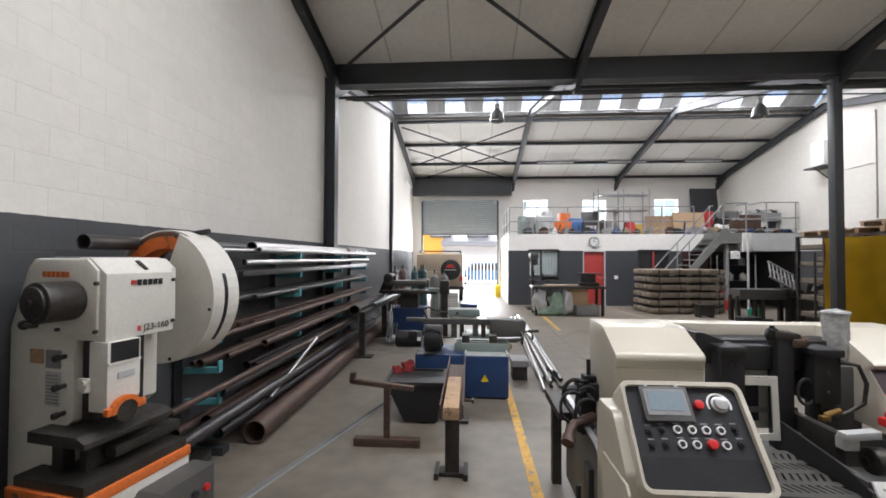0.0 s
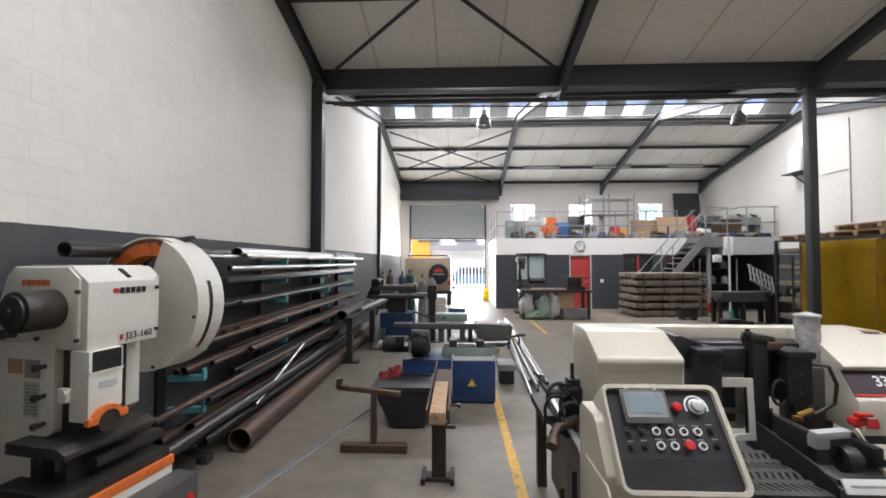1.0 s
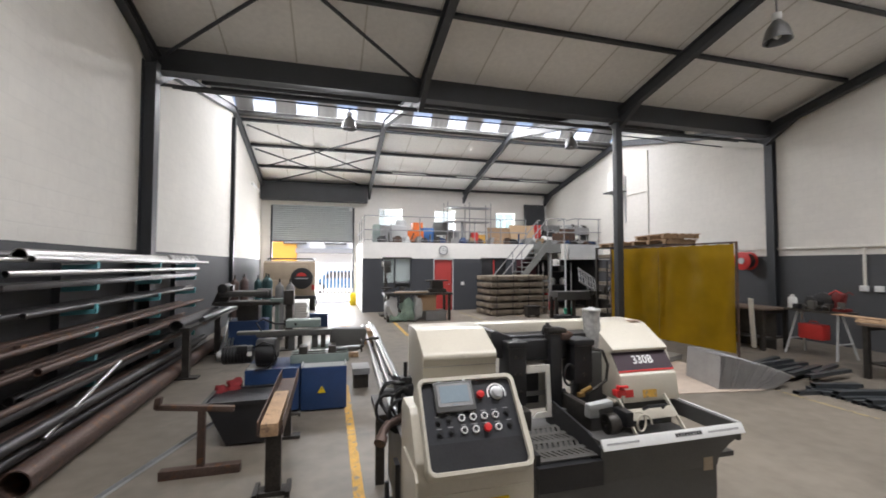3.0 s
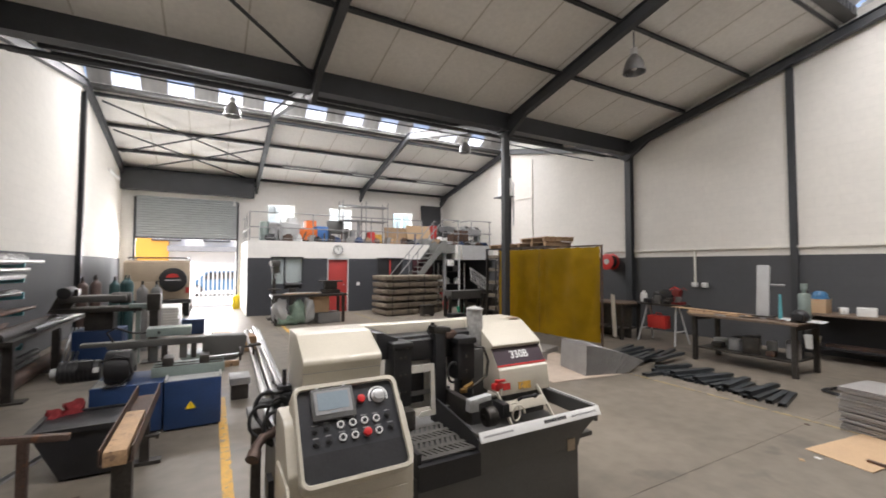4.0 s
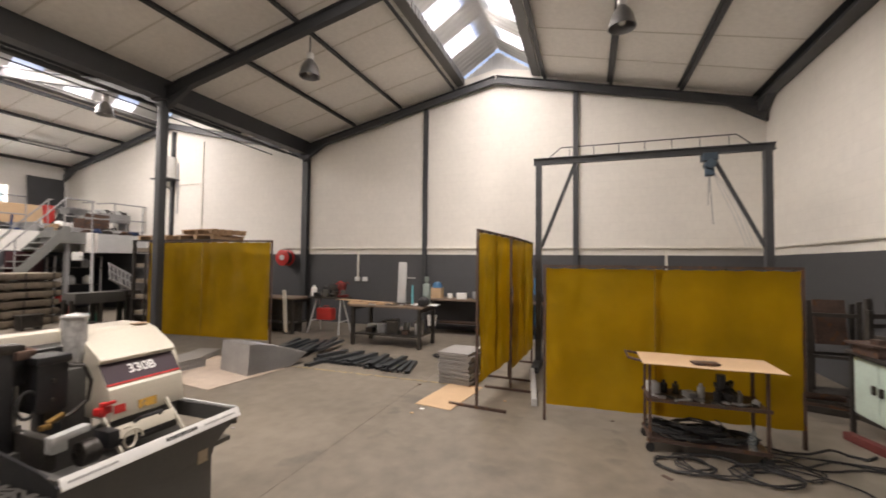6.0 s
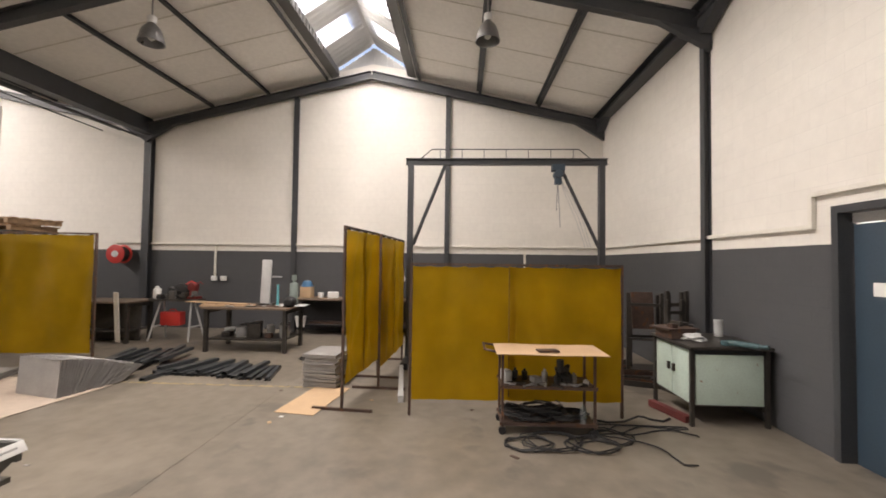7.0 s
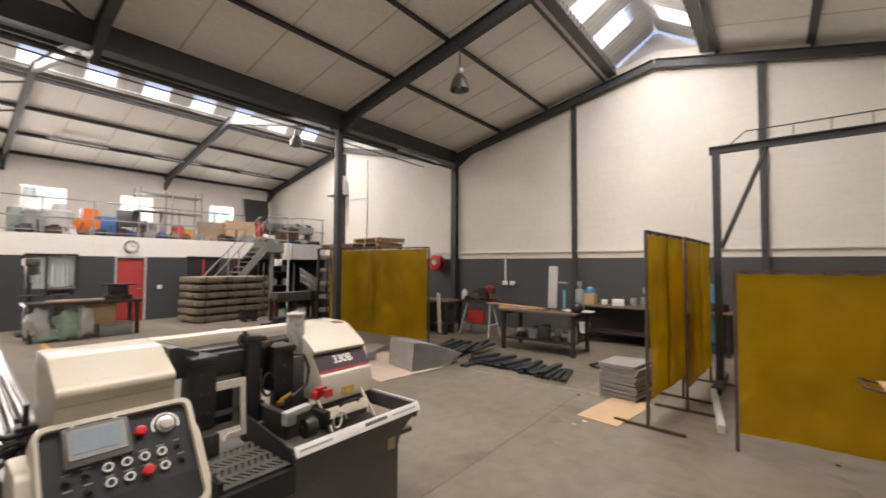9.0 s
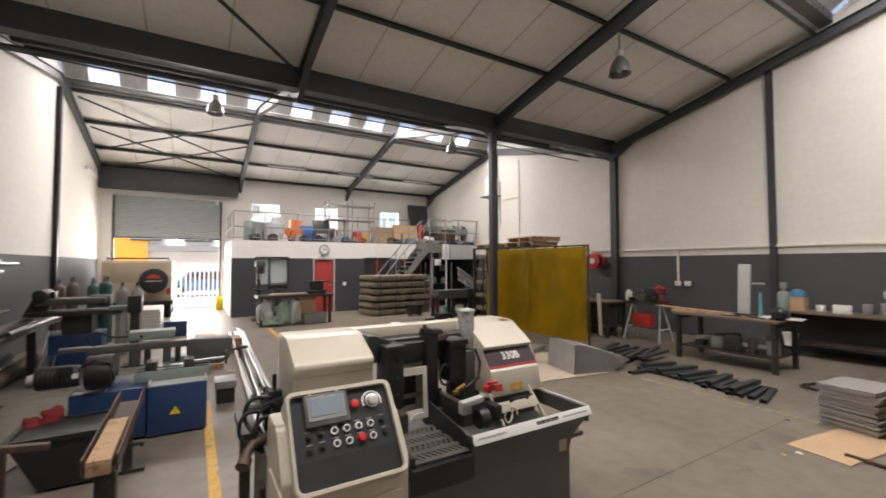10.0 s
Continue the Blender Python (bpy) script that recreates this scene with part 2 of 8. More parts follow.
CARD = surface("brown_cardboard", (0.52, 0.36, 0.22), 0.85, vary=0.08, scale=4)
GREYPLATE = surface("cut_steel_plate", (0.36, 0.35, 0.34), 0.45, metal=0.4, vary=0.12, scale=6)
CRATE = surface("dusty_packed_timber", (0.20, 0.165, 0.125), 0.8, vary=0.3, scale=5, bump=0.2)
RUBBER = surface("black_rubber", (0.016, 0.016, 0.017), 0.6, vary=0.2, scale=12)
YELLOWP = surface("yellow_paint", (0.62, 0.35, 0.06), 0.6, vary=0.22, scale=6, wear=(0.27, 0.23, 0.17), wear_at=0.56)
YELLOWBOX = surface("yellow_plastic", (0.85, 0.62, 0.02), 0.4, vary=0.05)
WHITEPL = surface("white_plastic", (0.78, 0.78, 0.76), 0.4, vary=0.04)
PALEGREEN = surface("pale_green_paint", (0.50, 0.62, 0.55), 0.45, vary=0.1, scale=4, wear=(0.3, 0.22, 0.15), wear_at=0.68)
DARKDOOR = surface("blue_grey_door_paint", (0.035, 0.06, 0.085), 0.5, vary=0.12, scale=4)
BEIGE = surface("beige_car_paint", (0.42, 0.34, 0.25), 0.5, vary=0.12, scale=3)
GREY = surface("mid_grey_paint", (0.28, 0.28, 0.28), 0.5, vary=0.12, scale=4)
LIGHTGREY = surface("light_grey_paint", (0.50, 0.51, 0.51), 0.5, vary=0.1, scale=4)
ROLLER = surface("roller_shutter_paint", (0.33, 0.36, 0.37), 0.5, vary=0.08, scale=3)
SCREEN = surface("dull_screen", (0.26, 0.32, 0.36), 0.15, vary=0.03)
ALU = surface("spun_aluminium", (0.46, 0.44, 0.42), 0.35, metal=0.9, vary=0.1, scale=8)
PLASTERED = surface("tarmac", (0.5, 0.49, 0.47), 0.9, vary=0.12, scale=0.8)
BLUECAR = surface("blue_car_paint", (0.05, 0.16, 0.30), 0.3, vary=0.05)
GLASS = glassy("window_glass", (0.9, 0.95, 0.95), 0.05, 0.9)
# ---- the building: two gabled bays side by side ----
XW, XE, YS, YV, YN = -2.70, 11.20, -3.95, 7.90, 19.45
RIDGE_A, RIDGE_B = 1.97, 13.68      # ridge lines of the two bays
FRAMES = (-2.63, 1.97, 6.60, 11.06)  # portal frames along x
K = 0.226


def under(y):
    """Height of the ceiling's underside."""
    return 6.86 - K * abs(y - RIDGE_A) if y <= YV else 6.80 - K * abs(y - RIDGE_B)


# floor in slabs with open saw-cut joints, laid on a screed
b = Shape().span((XW - 0.3, YS - 0.3, -0.25), (XE + 0.3, YN + 0.2, -0.012))
floor = solid("floor", b, FLOOR, "grey power-floated concrete floor with stains and saw cuts", "floor", kind="structure")
xs, ys = (XW - 0.3, 1.97, 6.60, XE + 0.3), (YS - 0.3, 2.06, 7.9, 13.7, YN + 0.2)
for i in range(3):
    for j in range(4):
        s = Shape().span((xs[i] + 0.002, ys[j] + 0.002, -0.0115), (xs[i + 1] - 0.002, ys[j + 1] - 0.002, 0.0))
        part("slab", s, FLOOR, floor)


def floor_line(x0, y0, x1, y1, w, paint=YELLOWP):
    d = Vector((x1 - x0, y1 - y0, 0))
    a = math.degrees(math.atan2(d.y, d.x))
    s = Shape().box(((x0 + x1) / 2, (y0 + y1) / 2, 0.0025), (d.length, w, 0.003), (0, 0, a))
    tagged(new("floor_marking", mesh_of("floor_marking", s, paint)), "worn yellow painted line on the concrete floor", "floor marking", "floor lines", "structure")


floor_line(0.49, 2.4, 0.49, 6.3, 0.085)
floor_line(2.16, 10.3, 2.19, 13.0, 0.085)
floor_line(6.43, 1.6, 6.43, 6.4, 0.06, FADED)
floor_line(5.0, 12.2, 5.0, 15.0, 0.08, FADED)

# walls
TOPA, TOPN = under(YS) + 0.25, under(YN) + 0.2


def gable(name, x0, x1, label):
    """A wall that follows both gables."""
    pts = [(YS - 0.25, -0.25), (YN + 0.25, -0.25), (YN + 0.25, under(YN) + 0.1), (RIDGE_B, under(RIDGE_B) + 0.1), (YV, under(YV) + 0.1), (RIDGE_A, under(RIDGE_A) + 0.1), (YS - 0.25, TOPA)]
    solid(name, Shape().prism(pts, "x", x0, x1), WALL, label, "wall", kind="structure")


gable("wall_west", XW - 0.25, XW, "cream painted blockwork gable wall with a dark grey dado")
gable("wall_east", XE, XE + 0.25, "cream painted blockwork gable wall with a dark grey dado")
# south wall with the doorway
DX0, DX1, DTOP = 3.55, 4.70, 2.38
b = Shape().span((XW, YS - 0.25, -0.25), (DX0, YS, TOPA)).span((DX1, YS - 0.25, -0.25), (XE, YS, TOPA)).span((DX0, YS - 0.25, DTOP), (DX1, YS, TOPA))
solid("wall_south", b, WALL, "cream painted blockwork side wall with a dark grey dado and a doorway", "wall", kind="structure")
# north wall with the vehicle door and three windows over the mezzanine
RX0, RX1, RTOP = -2.26, 1.25, 4.44
WINS = ((2.42, 3.56), (5.12, 6.18), (8.34, 9.38))
b = Shape()
b.span((XW, YN, -0.25), (RX0, YN + 0.25, TOPN)).span((RX0, YN, RTOP), (RX1, YN + 0.25, TOPN))
b.span((RX1, YN, -0.25), (XE, YN + 0.25, 3.48)).span((RX1, YN, 4.44), (XE, YN + 0.25, TOPN))
cuts = [RX1] + [v for w in WINS for v in w] + [XE]
for a, c in zip(cuts[0::2], cuts[1::2]):
    b.span((a, YN, 3.48), (c, YN + 0.25, 4.44))
solid("wall_north", b, WHITEWALL, "white painted blockwork end wall with windows and a vehicle door", "wall", kind="structure")
for i, (a, c) in enumerate(WINS):
    w = thing(f"window_{i + 1}", pose((a + c) / 2, YN + 0.12, 3.48), "white steel window with four panes over the mezzanine", "window", "mezzanine windows")
    w["kind"] = "structure"
    wd = (c - a) / 2
    f = Shape()
    for x in (-wd + 0.02, 0, wd - 0.02):
        f.box((x, 0, 0.48), (0.04, 0.05, 0.96))
    for z in (0.02, 0.62, 0.94):
        f.box((0, 0, z), (2 * wd, 0.045, 0.04))
    part("window_frame", f, WHITEPL, w)
    for x0, x1 in ((-wd + 0.04, -0.02), (0.02, wd - 0.04)):
        for z0, z1 in ((0.04, 0.60), (0.64, 0.92)):
            g = part("pane", Shape().span((x0, -0.003, z0), (x1, 0.003, z1)), GLASS, w)
            g.visible_shadow = False
    part("window_sill", Shape().box((0, -0.1, -0.01), (2 * wd + 0.06, 0.12, 0.03), bev=0.004), WHITEPL, w)

# ceilings: boarded slopes, open at the ridges
OPEN_A, OPEN_B = (1.02, 2.88), (11.60, 14.24)
LITE_A, LITE_B = 7.42, 7.2


JOINT = surface("joint_strip", (0.60, 0.57, 0.51), 0.7, vary=0.1)


def slope(name, y0, y1):
    z0, z1 = under(y0), under(y1)
    s = Shape().prism([(y0, z0), (y1, z1), (y1, z1 + 0.09), (y0, z0 + 0.09)], "x", XW, XE)
    joints = Shape()
    n = 12
    for i in range(1, n):
        x = XW + (XE - XW) * i / n
        joints.prism([(y0, z0 - 0.006), (y1, z1 - 0.006), (y1, z1 + 0.002), (y0, z0 + 0.002)], "x", x - 0.014, x + 0.014)
    solid("ceiling_joint_strip", joints, JOINT, "thin brown-grey strips over the ceiling board joints", "ceiling strip", "ceiling strips", "structure")
    solid(name, s, CEIL, "grey insulation board ceiling on the roof slope", "ceiling", kind="structure")


slope("ceiling_a_south", YS - 0.2, OPEN_A[0])
slope("ceiling_a_north", OPEN_A[1], YV - 0.001)
slope("ceiling_b_south", YV + 0.001, OPEN_B[0])
slope("ceiling_b_north", OPEN_B[1], YN + 0.2)


def corrugated(name, y0, z0, y1, z1, xa, xb, material):
    """Ribbed sheet on a slope, ribs running up it."""
    n = int((xb - xa) / 0.045)
    v, f = [], []
    for i in range(n + 1):
        x = xa + (xb - xa) * i / n
        h = 0.014 * math.sin(x * 2 * math.pi / 0.18)
        v += [(x, y0, z0 + h), (x, y1, z1 + h), (x, y1, z1 + h + 0.006), (x, y0, z0 + h + 0.006)]
    for i in range(n):
        a, c = 4 * i, 4 * i + 4
        for k in range(4):
            f.append((a + k, a + (k + 1) % 4, c + (k + 1) % 4, c + k))
    s = Shape()
    vs = [s.bm.verts.new(p) for p in v]
    for q in f:
        s.bm.faces.new([vs[k] for k in q])
    return s


PANEL = glassy("translucent_rooflight", (0.95, 0.97, 1.0), 0.4, 0.55)
_n = PANEL.node_tree.nodes
_t = _n.new("ShaderNodeBsdfTranslucent")
_t.inputs["Color"].default_value = (0.95, 0.96, 0.97, 1)
PANEL.node_tree.links.new(_t.outputs[0], _n["Mix Shader"].inputs[2])
LITE_W, LITE_P, LITE_X = 0.66, 1.294, -2.17


def ridge_monitor(tag, yr, y_open, zl, zt):
    """Raised sheeted ridge with rooflights between solid sheets on both sides."""
    edge = 0
    for side, yb in ((1, y_open[1] + 0.08), (-1, y_open[0] - 0.08)):
        x, i = XW, 0
        solid_spans, lites = [], []
        while True:
            a = LITE_X + i * LITE_P + (0.35 if side < 0 else 0)
            if a + LITE_W > XE - 0.1:
                break
            solid_spans.append((x, a))
            lites.append((a, a + LITE_W))
            x, i = a + LITE_W, i + 1
        solid_spans.append((x, XE))
        for a, c in solid_spans:
            solid("roof_sheet", corrugated("s", yb, zl, yr + 0.06 * side, zt, a, c, SHEET), SHEET, "corrugated grey roof sheet at the ridge", "roof sheet", "ridge sheets " + tag, "structure")
        for a, c in lites:
            p = solid("rooflight", corrugated("s", yb, zl, yr + 0.06 * side, zt, a, c, PANEL), PANEL, "white translucent corrugated rooflight sheet glowing with daylight", "rooflight", "rooflights " + tag, "structure")
    # ridge capping and closing gables
    s = Shape().prism([(yr - 0.28, zt - 0.10), (yr, zt + 0.02), (yr + 0.28, zt - 0.10), (yr + 0.28, zt - 0.08), (yr, zt + 0.05), (yr - 0.28, zt - 0.08)], "x", XW, XE)
    s.bm.transform(Matrix.Translation((0, 0, 0.06)))
    solid("ridge_cap", s, SHEET, "folded steel ridge capping", "ridge cap", kind="structure")
    for xa, xb in ((XE + 0.02, XE + 0.05), (XW - 0.05, XW - 0.02)):
        s = Shape()
        for k in range(24):
            y = y_open[0] - 0.1 + (y_open[1] - y_open[0] + 0.2) * (k + 0.5) / 24
            h = zt - (zt - zl) * abs(y - yr) / (y_open[1] - yr if y > yr else yr - y_open[0])
            s.box(((xa + xb) / 2 + (0.012 if k % 2 else 0), y, (zl - 0.3 + h) / 2), (0.02, (y_open[1] - y_open[0] + 0.2) / 24 + 0.004, h - zl + 0.3))
        solid("gable_sheet", s, LIGHTGREY, "pale ribbed sheet closing the ridge end", "wall sheet", kind="structure")


ridge_monitor("near", 1.95, OPEN_A, 6.80, LITE_A)
ridge_monitor("far", RIDGE_B, OPEN_B, 6.74, LITE_B)

# ribbed closers along the edges of the roof openings
for y, top in ((OPEN_A[0], 6.80), (OPEN_A[1], 6.80), (OPEN_B[0], 6.74), (OPEN_B[1], 6.74)):
    out = -1 if y in (OPEN_A[0], OPEN_B[0]) else 1
    s = Shape()
    for i in range(77):
        s.box((XW + 0.09 + i * 0.18, y - out * 0.02, (under(y) - 0.03 + top) / 2), (0.10, 0.03, top - under(y) + 0.03))
    s.span((XW, y - out * 0.012 - 0.004, under(y) - 0.03), (XE, y - out * 0.012 + 0.004, top))
    s.box(((XW + XE) / 2, y + out * 0.09, under(y + out * 0.09) - 0.012), (XE - XW, 0.2, 0.012), (out * -12.7, 0, 0))
    solid("closer_strip", s, GREYP, "dark ribbed sheet closing the roof opening's edge", "roof sheet", "closer strips", "structure")

# daylight entering at the rooflights and the vehicle door
for i in range(10):
    share = LITE_POWER * (0.28 if i in (0, 9) else 1.08)
    x = LITE_X + i * LITE_P + LITE_W / 2
    area("rooflight_daylight", look((x, 2.36, 7.02), (x, 1.5, 6.1)), 0.6, 0.7, share, (0.96, 0.98, 1.0))
    area("rooflight_daylight", look((x + 0.35, 1.50, 7.02), (x + 0.35, 2.0, 5.6)), 0.6, 0.7, share * 0.5, (0.96, 0.98, 1.0))
    area("rooflight_daylight", look((x, 13.98, 6.86), (x, 13.3, 6.0)), 0.6, 0.36, share, (0.96, 0.98, 1.0))
    area("rooflight_daylight", look((x + 0.35, 13.2, 6.8), (x + 0.35, 13.6, 5.6)), 0.6, 0.36, share * 0.5, (0.96, 0.98, 1.0))
area("door_daylight", look((-0.5, YN + 0.5, 1.42), (-0.5, 10, 0.9)), 3.3, 2.6, DOOR_POWER, (0.95, 0.98, 1.0))
for a, c in WINS:
    area("window_daylight", look(((a + c) / 2, YN + 0.3, 3.96), ((a + c) / 2, 10, 3.0)), 0.95, 0.85, WIN_POWER, (0.95, 0.98, 1.0))


# ---- steel frame ----
def section(a, b, w, h, t=0.012, up=(0, 0, 1)):
    """An I-beam from a to b."""
    a, b = Vector(a), Vector(b)
    d = (b - a).normalized()
    side = d.cross(Vector(up)).normalized()
    top = side.cross(d)
    m = Matrix((side, d, top)).transposed().to_4x4()
    m.translation = (a + b) / 2
    L = (b - a).length
    s = Shape()
    s.box((0, 0, 0), (t, L, h))
    s.box((0, 0, h / 2 - t / 2), (w, L, t * 1.3))
    s.box((0, 0, -h / 2 + t / 2), (w, L, t * 1.3))
    s.bm.transform(m)
    return s


def steel(name, shape, label, category, group=""):
    return solid(name, shape, STEEL, label, category, group, "structure")


for x in FRAMES:
    wall_frame = x in (FRAMES[0], FRAMES[-1])
    h = 0.20 if wall_frame else 0.24
    for ya, yb in ((YS + 0.02, RIDGE_A), (YV, RIDGE_A), (YV, RIDGE_B), (YN - 0.02, RIDGE_B)):
        za, zb = under(ya + (0.001 if yb > YV else -0.001)) - h / 2 - 0.16, under(yb) - h / 2 - 0.16
        steel("rafter", section((x, ya, za), (x, yb, zb), 0.13, h), "dark grey painted steel rafter", "rafter", "roof rafters")
        # haunch under the eaves end
        sg = 1 if yb > ya else -1
        s = Shape().prism([(ya, za - h / 2), (ya + sg * 0.75, za - h / 2 + K * 0.75), (ya, za - 0.38)], "x", x - 0.05, x + 0.05)
        steel("haunch", s, "dark grey steel haunch plate under the rafter", "haunch", "haunches")
for y in (-2.30, -0.80, 0.75, 3.15, 4.72, 6.22, 9.4, 10.6, 11.35, 14.55, 16.2, 17.88, 19.36):
    z = under(y) - 0.055
    tilt = -math.degrees(math.atan(K)) * (1 if (y > RIDGE_A and y < YV) or y > RIDGE_B else -1)
    s = Shape().box(((XW + XE) / 2, y, z), (XE - XW, 0.012, 0.11), (tilt, 0, 0)).box(((XW + XE) / 2, y + 0.03, z + 0.05), (XE - XW, 0.065, 0.01), (tilt, 0, 0)).box(((XW + XE) / 2, y - 0.03, z - 0.05), (XE - XW, 0.065, 0.01), (tilt, 0, 0))
    steel("purlin", s, "dark grey steel purlin running along the roof", "purlin", "purlins")
# eaves beam along the south wall, with a haunch at each frame
steel("eaves_beam", section((XW, YS + 0.13, 5.42), (XE, YS + 0.13, 5.42), 0.24, 0.20, 0.014), "dark grey steel eaves beam along the side wall", "beam")
for x in FRAMES:
    steel("haunch", Shape().prism([(x - 0.50, 5.32), (x + 0.50, 5.32), (x + 0.10, 5.10), (x - 0.10, 5.10)], "y", YS + 0.03, YS + 0.20), "dark grey steel bracket under the eaves beam", "haunch", "haunches")
# valley beam and its columns
steel("valley_beam", section((XW, YV, 5.355), (XE, YV, 5.355), 0.26, 0.57, 0.016), "deep dark grey steel beam under the roof valley", "beam")
s = Shape().prism([(8.05, 5.56), (8.55, 5.56), (8.55, 5.42), (8.50, 5.38), (8.12, 5.38), (8.05, 5.42)], "x", XW, XE)
steel("valley_gutter", s, "dark sheet metal valley gutter behind the beam", "gutter")
for y, z in ((8.2, 4.98), (8.8, 5.18)):
    steel("service_pipe", Shape().cyl((XW, y, z), (XE, y, z + 0.06), 0.028, 10), "thin dark service pipe under the valley", "pipe", "service pipes")


def column(x, y, top, w=0.2, d=0.16, face="y"):
    s = section((x, y, 0.0), (x, y, top), w, d, 0.012, (1, 0, 0) if face == "x" else (0, 1, 0))
    s.box((x, y, 0.008), (w + 0.1, d + 0.12, 0.016))
    steel("column", s, "dark grey painted steel column against the wall", "column", "columns")


column(XW + 0.10, 7.57, 5.1, 0.2, 0.20, "x")
column(XW + 0.06, 13.72, 6.3, 0.15, 0.10, "x")
column(XW + 0.06, 1.97, 6.3, 0.15, 0.10, "x")
column(XE - 0.07, YV, 5.1, 0.2, 0.14, "x")
column(XE - 0.05, 3.95, 6.05, 0.12, 0.09, "x")
column(XE - 0.05, -0.02, 6.05, 0.12, 0.09, "x")
column(XE - 0.05, 13.6, 6.35, 0.12, 0.09, "x")
column(6.67, YS + 0.05, 5.1, 0.10, 0.10, "y")
column(1.97, YS + 0.08, 5.1, 0.2, 0.16, "y")
s = Shape().box((6.535, YV, 2.54), (0.15, 0.15, 5.08), bev=0.012).box((6.535, YV, 0.01), (0.36, 0.36, 0.02)).box((6.535, YV, 5.05), (0.34, 0.3, 0.03))
steel("post", s, "square dark grey steel post carrying the valley beam", "post")
# cross bracing of the roof
for (xa, ya), (xb, yb) in (((-2.45, 7.75), (1.9, 3.9)), ((-2.45, 3.9), (1.9, 7.75)), ((-2.45, 14.6), (1.9, 17.7)), ((-2.45, 17.7), (1.9, 14.6)), ((-2.45, 16.2), (1.9, 19.2)), ((-2.45, 19.2), (1.9, 16.2))):
    s = Shape().cyl((xa, ya, under(ya) - 0.2), (xb, yb, under(yb) - 0.2), 0.03, 8)
    steel("wind_brace", s, "dark steel tube bracing under the roof", "brace", "wind braces")

# roller door in the north wall, its housing, lintel and guides
d = thing("roller_door", pose(-0.5, YN - 0.06, 0), "grey slatted roller shutter door pulled half way up", "roller door")
d["kind"] = "structure"
n = 17
for i in range(n):
    z = 2.85 + i * 0.094
    part("slat", Shape().prism([(-0.012, z), (0.0, z + 0.02), (0.010, z + 0.047), (0.0, z + 0.074), (-0.012, z + 0.092), (0.016, z + 0.092), (0.016, z)], "x", -1.75, 1.75), ROLLER, d)
part("bottom_rail", Shape().box((0, 0, 2.83), (3.5, 0.05, 0.05), bev=0.006), STEEL, d)
for x in (-1.76, 1.76):
    part("guide", Shape().box((x, -0.02, 2.2), (0.07, 0.09, 4.4), bev=0.005), STEEL, d)
b = Shape().span((XW + 0.02, 18.95, 4.62), (1.86, 19.38, 5.38), bev=0.015)
solid("shutter_housing", b, STEEL, "black box lintel housing the roller shutter", "shutter housing", kind="structure")
b = Shape().cyl((1.1, 18.9, 4.62), (1.1, 18.9, 4.35), 0.012, 8).box((1.1, 18.88, 4.28), (0.12, 0.1, 0.16), bev=0.02)
solid("shutter_drive", b, LIGHTGREY, "small grey drive box under the shutter housing", "shutter drive")

# south door, standing open, with its frame
d = thing("door_1", pose(DX1, YS - 0.10, 0), "dark blue-grey steel door with a white notice, ajar", "door")
d["kind"] = "structure"
part("door_frame", Shape().span((-0.07, -0.05, 0), (0.0, 0.12, DTOP)).span((DX0 - DX1, -0.05, 0), (DX0 - DX1 + 0.07, 0.12, DTOP)).span((DX0 - DX1 + 0.07, -0.05, DTOP - 0.07), (-0.07, 0.12, DTOP)), STEEL, d)
part("leaf", Shape().span((DX0 - DX1 + 0.075, -0.045, 0.01), (-0.1, 0.0, 2.2), bev=0.004), DARKDOOR, d)
part("notice", Shape().span((-0.52, 0.001, 1.55), (-0.28, 0.006, 1.67)), WHITEPL, d)
part("transom", Shape().span((DX0 - DX1 + 0.075, -0.04, 2.215), (-0.075, -0.01, DTOP - 0.075)), LIGHTGREY, d)
b = Shape().span((DX0, YS - 0.6, -0.2), (DX1, YS - 0.45, 2.6))
solid("wall_behind_door", b, WHITEWALL, "plain wall behind the door", "wall", kind="structure")
# ledge over the door and conduits along the walls
CONDUIT = surface("cream_conduit", (0.72, 0.69, 0.62), 0.5, vary=0.06)
b = Shape().box((XE - 0.03, 2.0, 2.20), (0.05, 11.6, 0.055), bev=0.006).box((XE - 0.03, 8.4, 2.22), (0.05, 0.8, 0.05))
solid("trunking", b, CONDUIT, "cream cable trunking along the wall above the dado", "cable trunking", kind="structure")
b = Shape().box(((4.9 + XE) / 2, YS + 0.03, 2.20), (XE - 4.9, 0.05, 0.05), bev=0.006).box((4.9, YS + 0.03, 2.35), (0.05, 0.05, 0.35), bev=0.006).box((4.2, YS + 0.03, 2.52), (1.4, 0.05, 0.05), bev=0.006)
solid("trunking", b, CONDUIT, "cream cable trunking stepping up over the doorway", "cable trunking", kind="structure")
for x, y, z0, z1 in ((XE - 0.02, 6.05, 1.35, 2.18), (XE - 0.02, -2.0, 1.3, 2.18), (XE - 0.02, 12.22, 2.9, 5.9), (XE - 0.02, 1.1, 1.4, 2.18)):
    solid("conduit", Shape().box((x, y, (z0 + z1) / 2), (0.035, 0.05, z1 - z0), bev=0.004), CONDUIT, "cream conduit drop on the wall", "conduit", "conduits", "structure")
solid("conduit", Shape().box((XE - 0.02, 12.82, 4.45), (0.035, 1.14, 0.03), bev=0.004), CONDUIT, "cream conduit running along the wall", "conduit", "conduits", "structure")

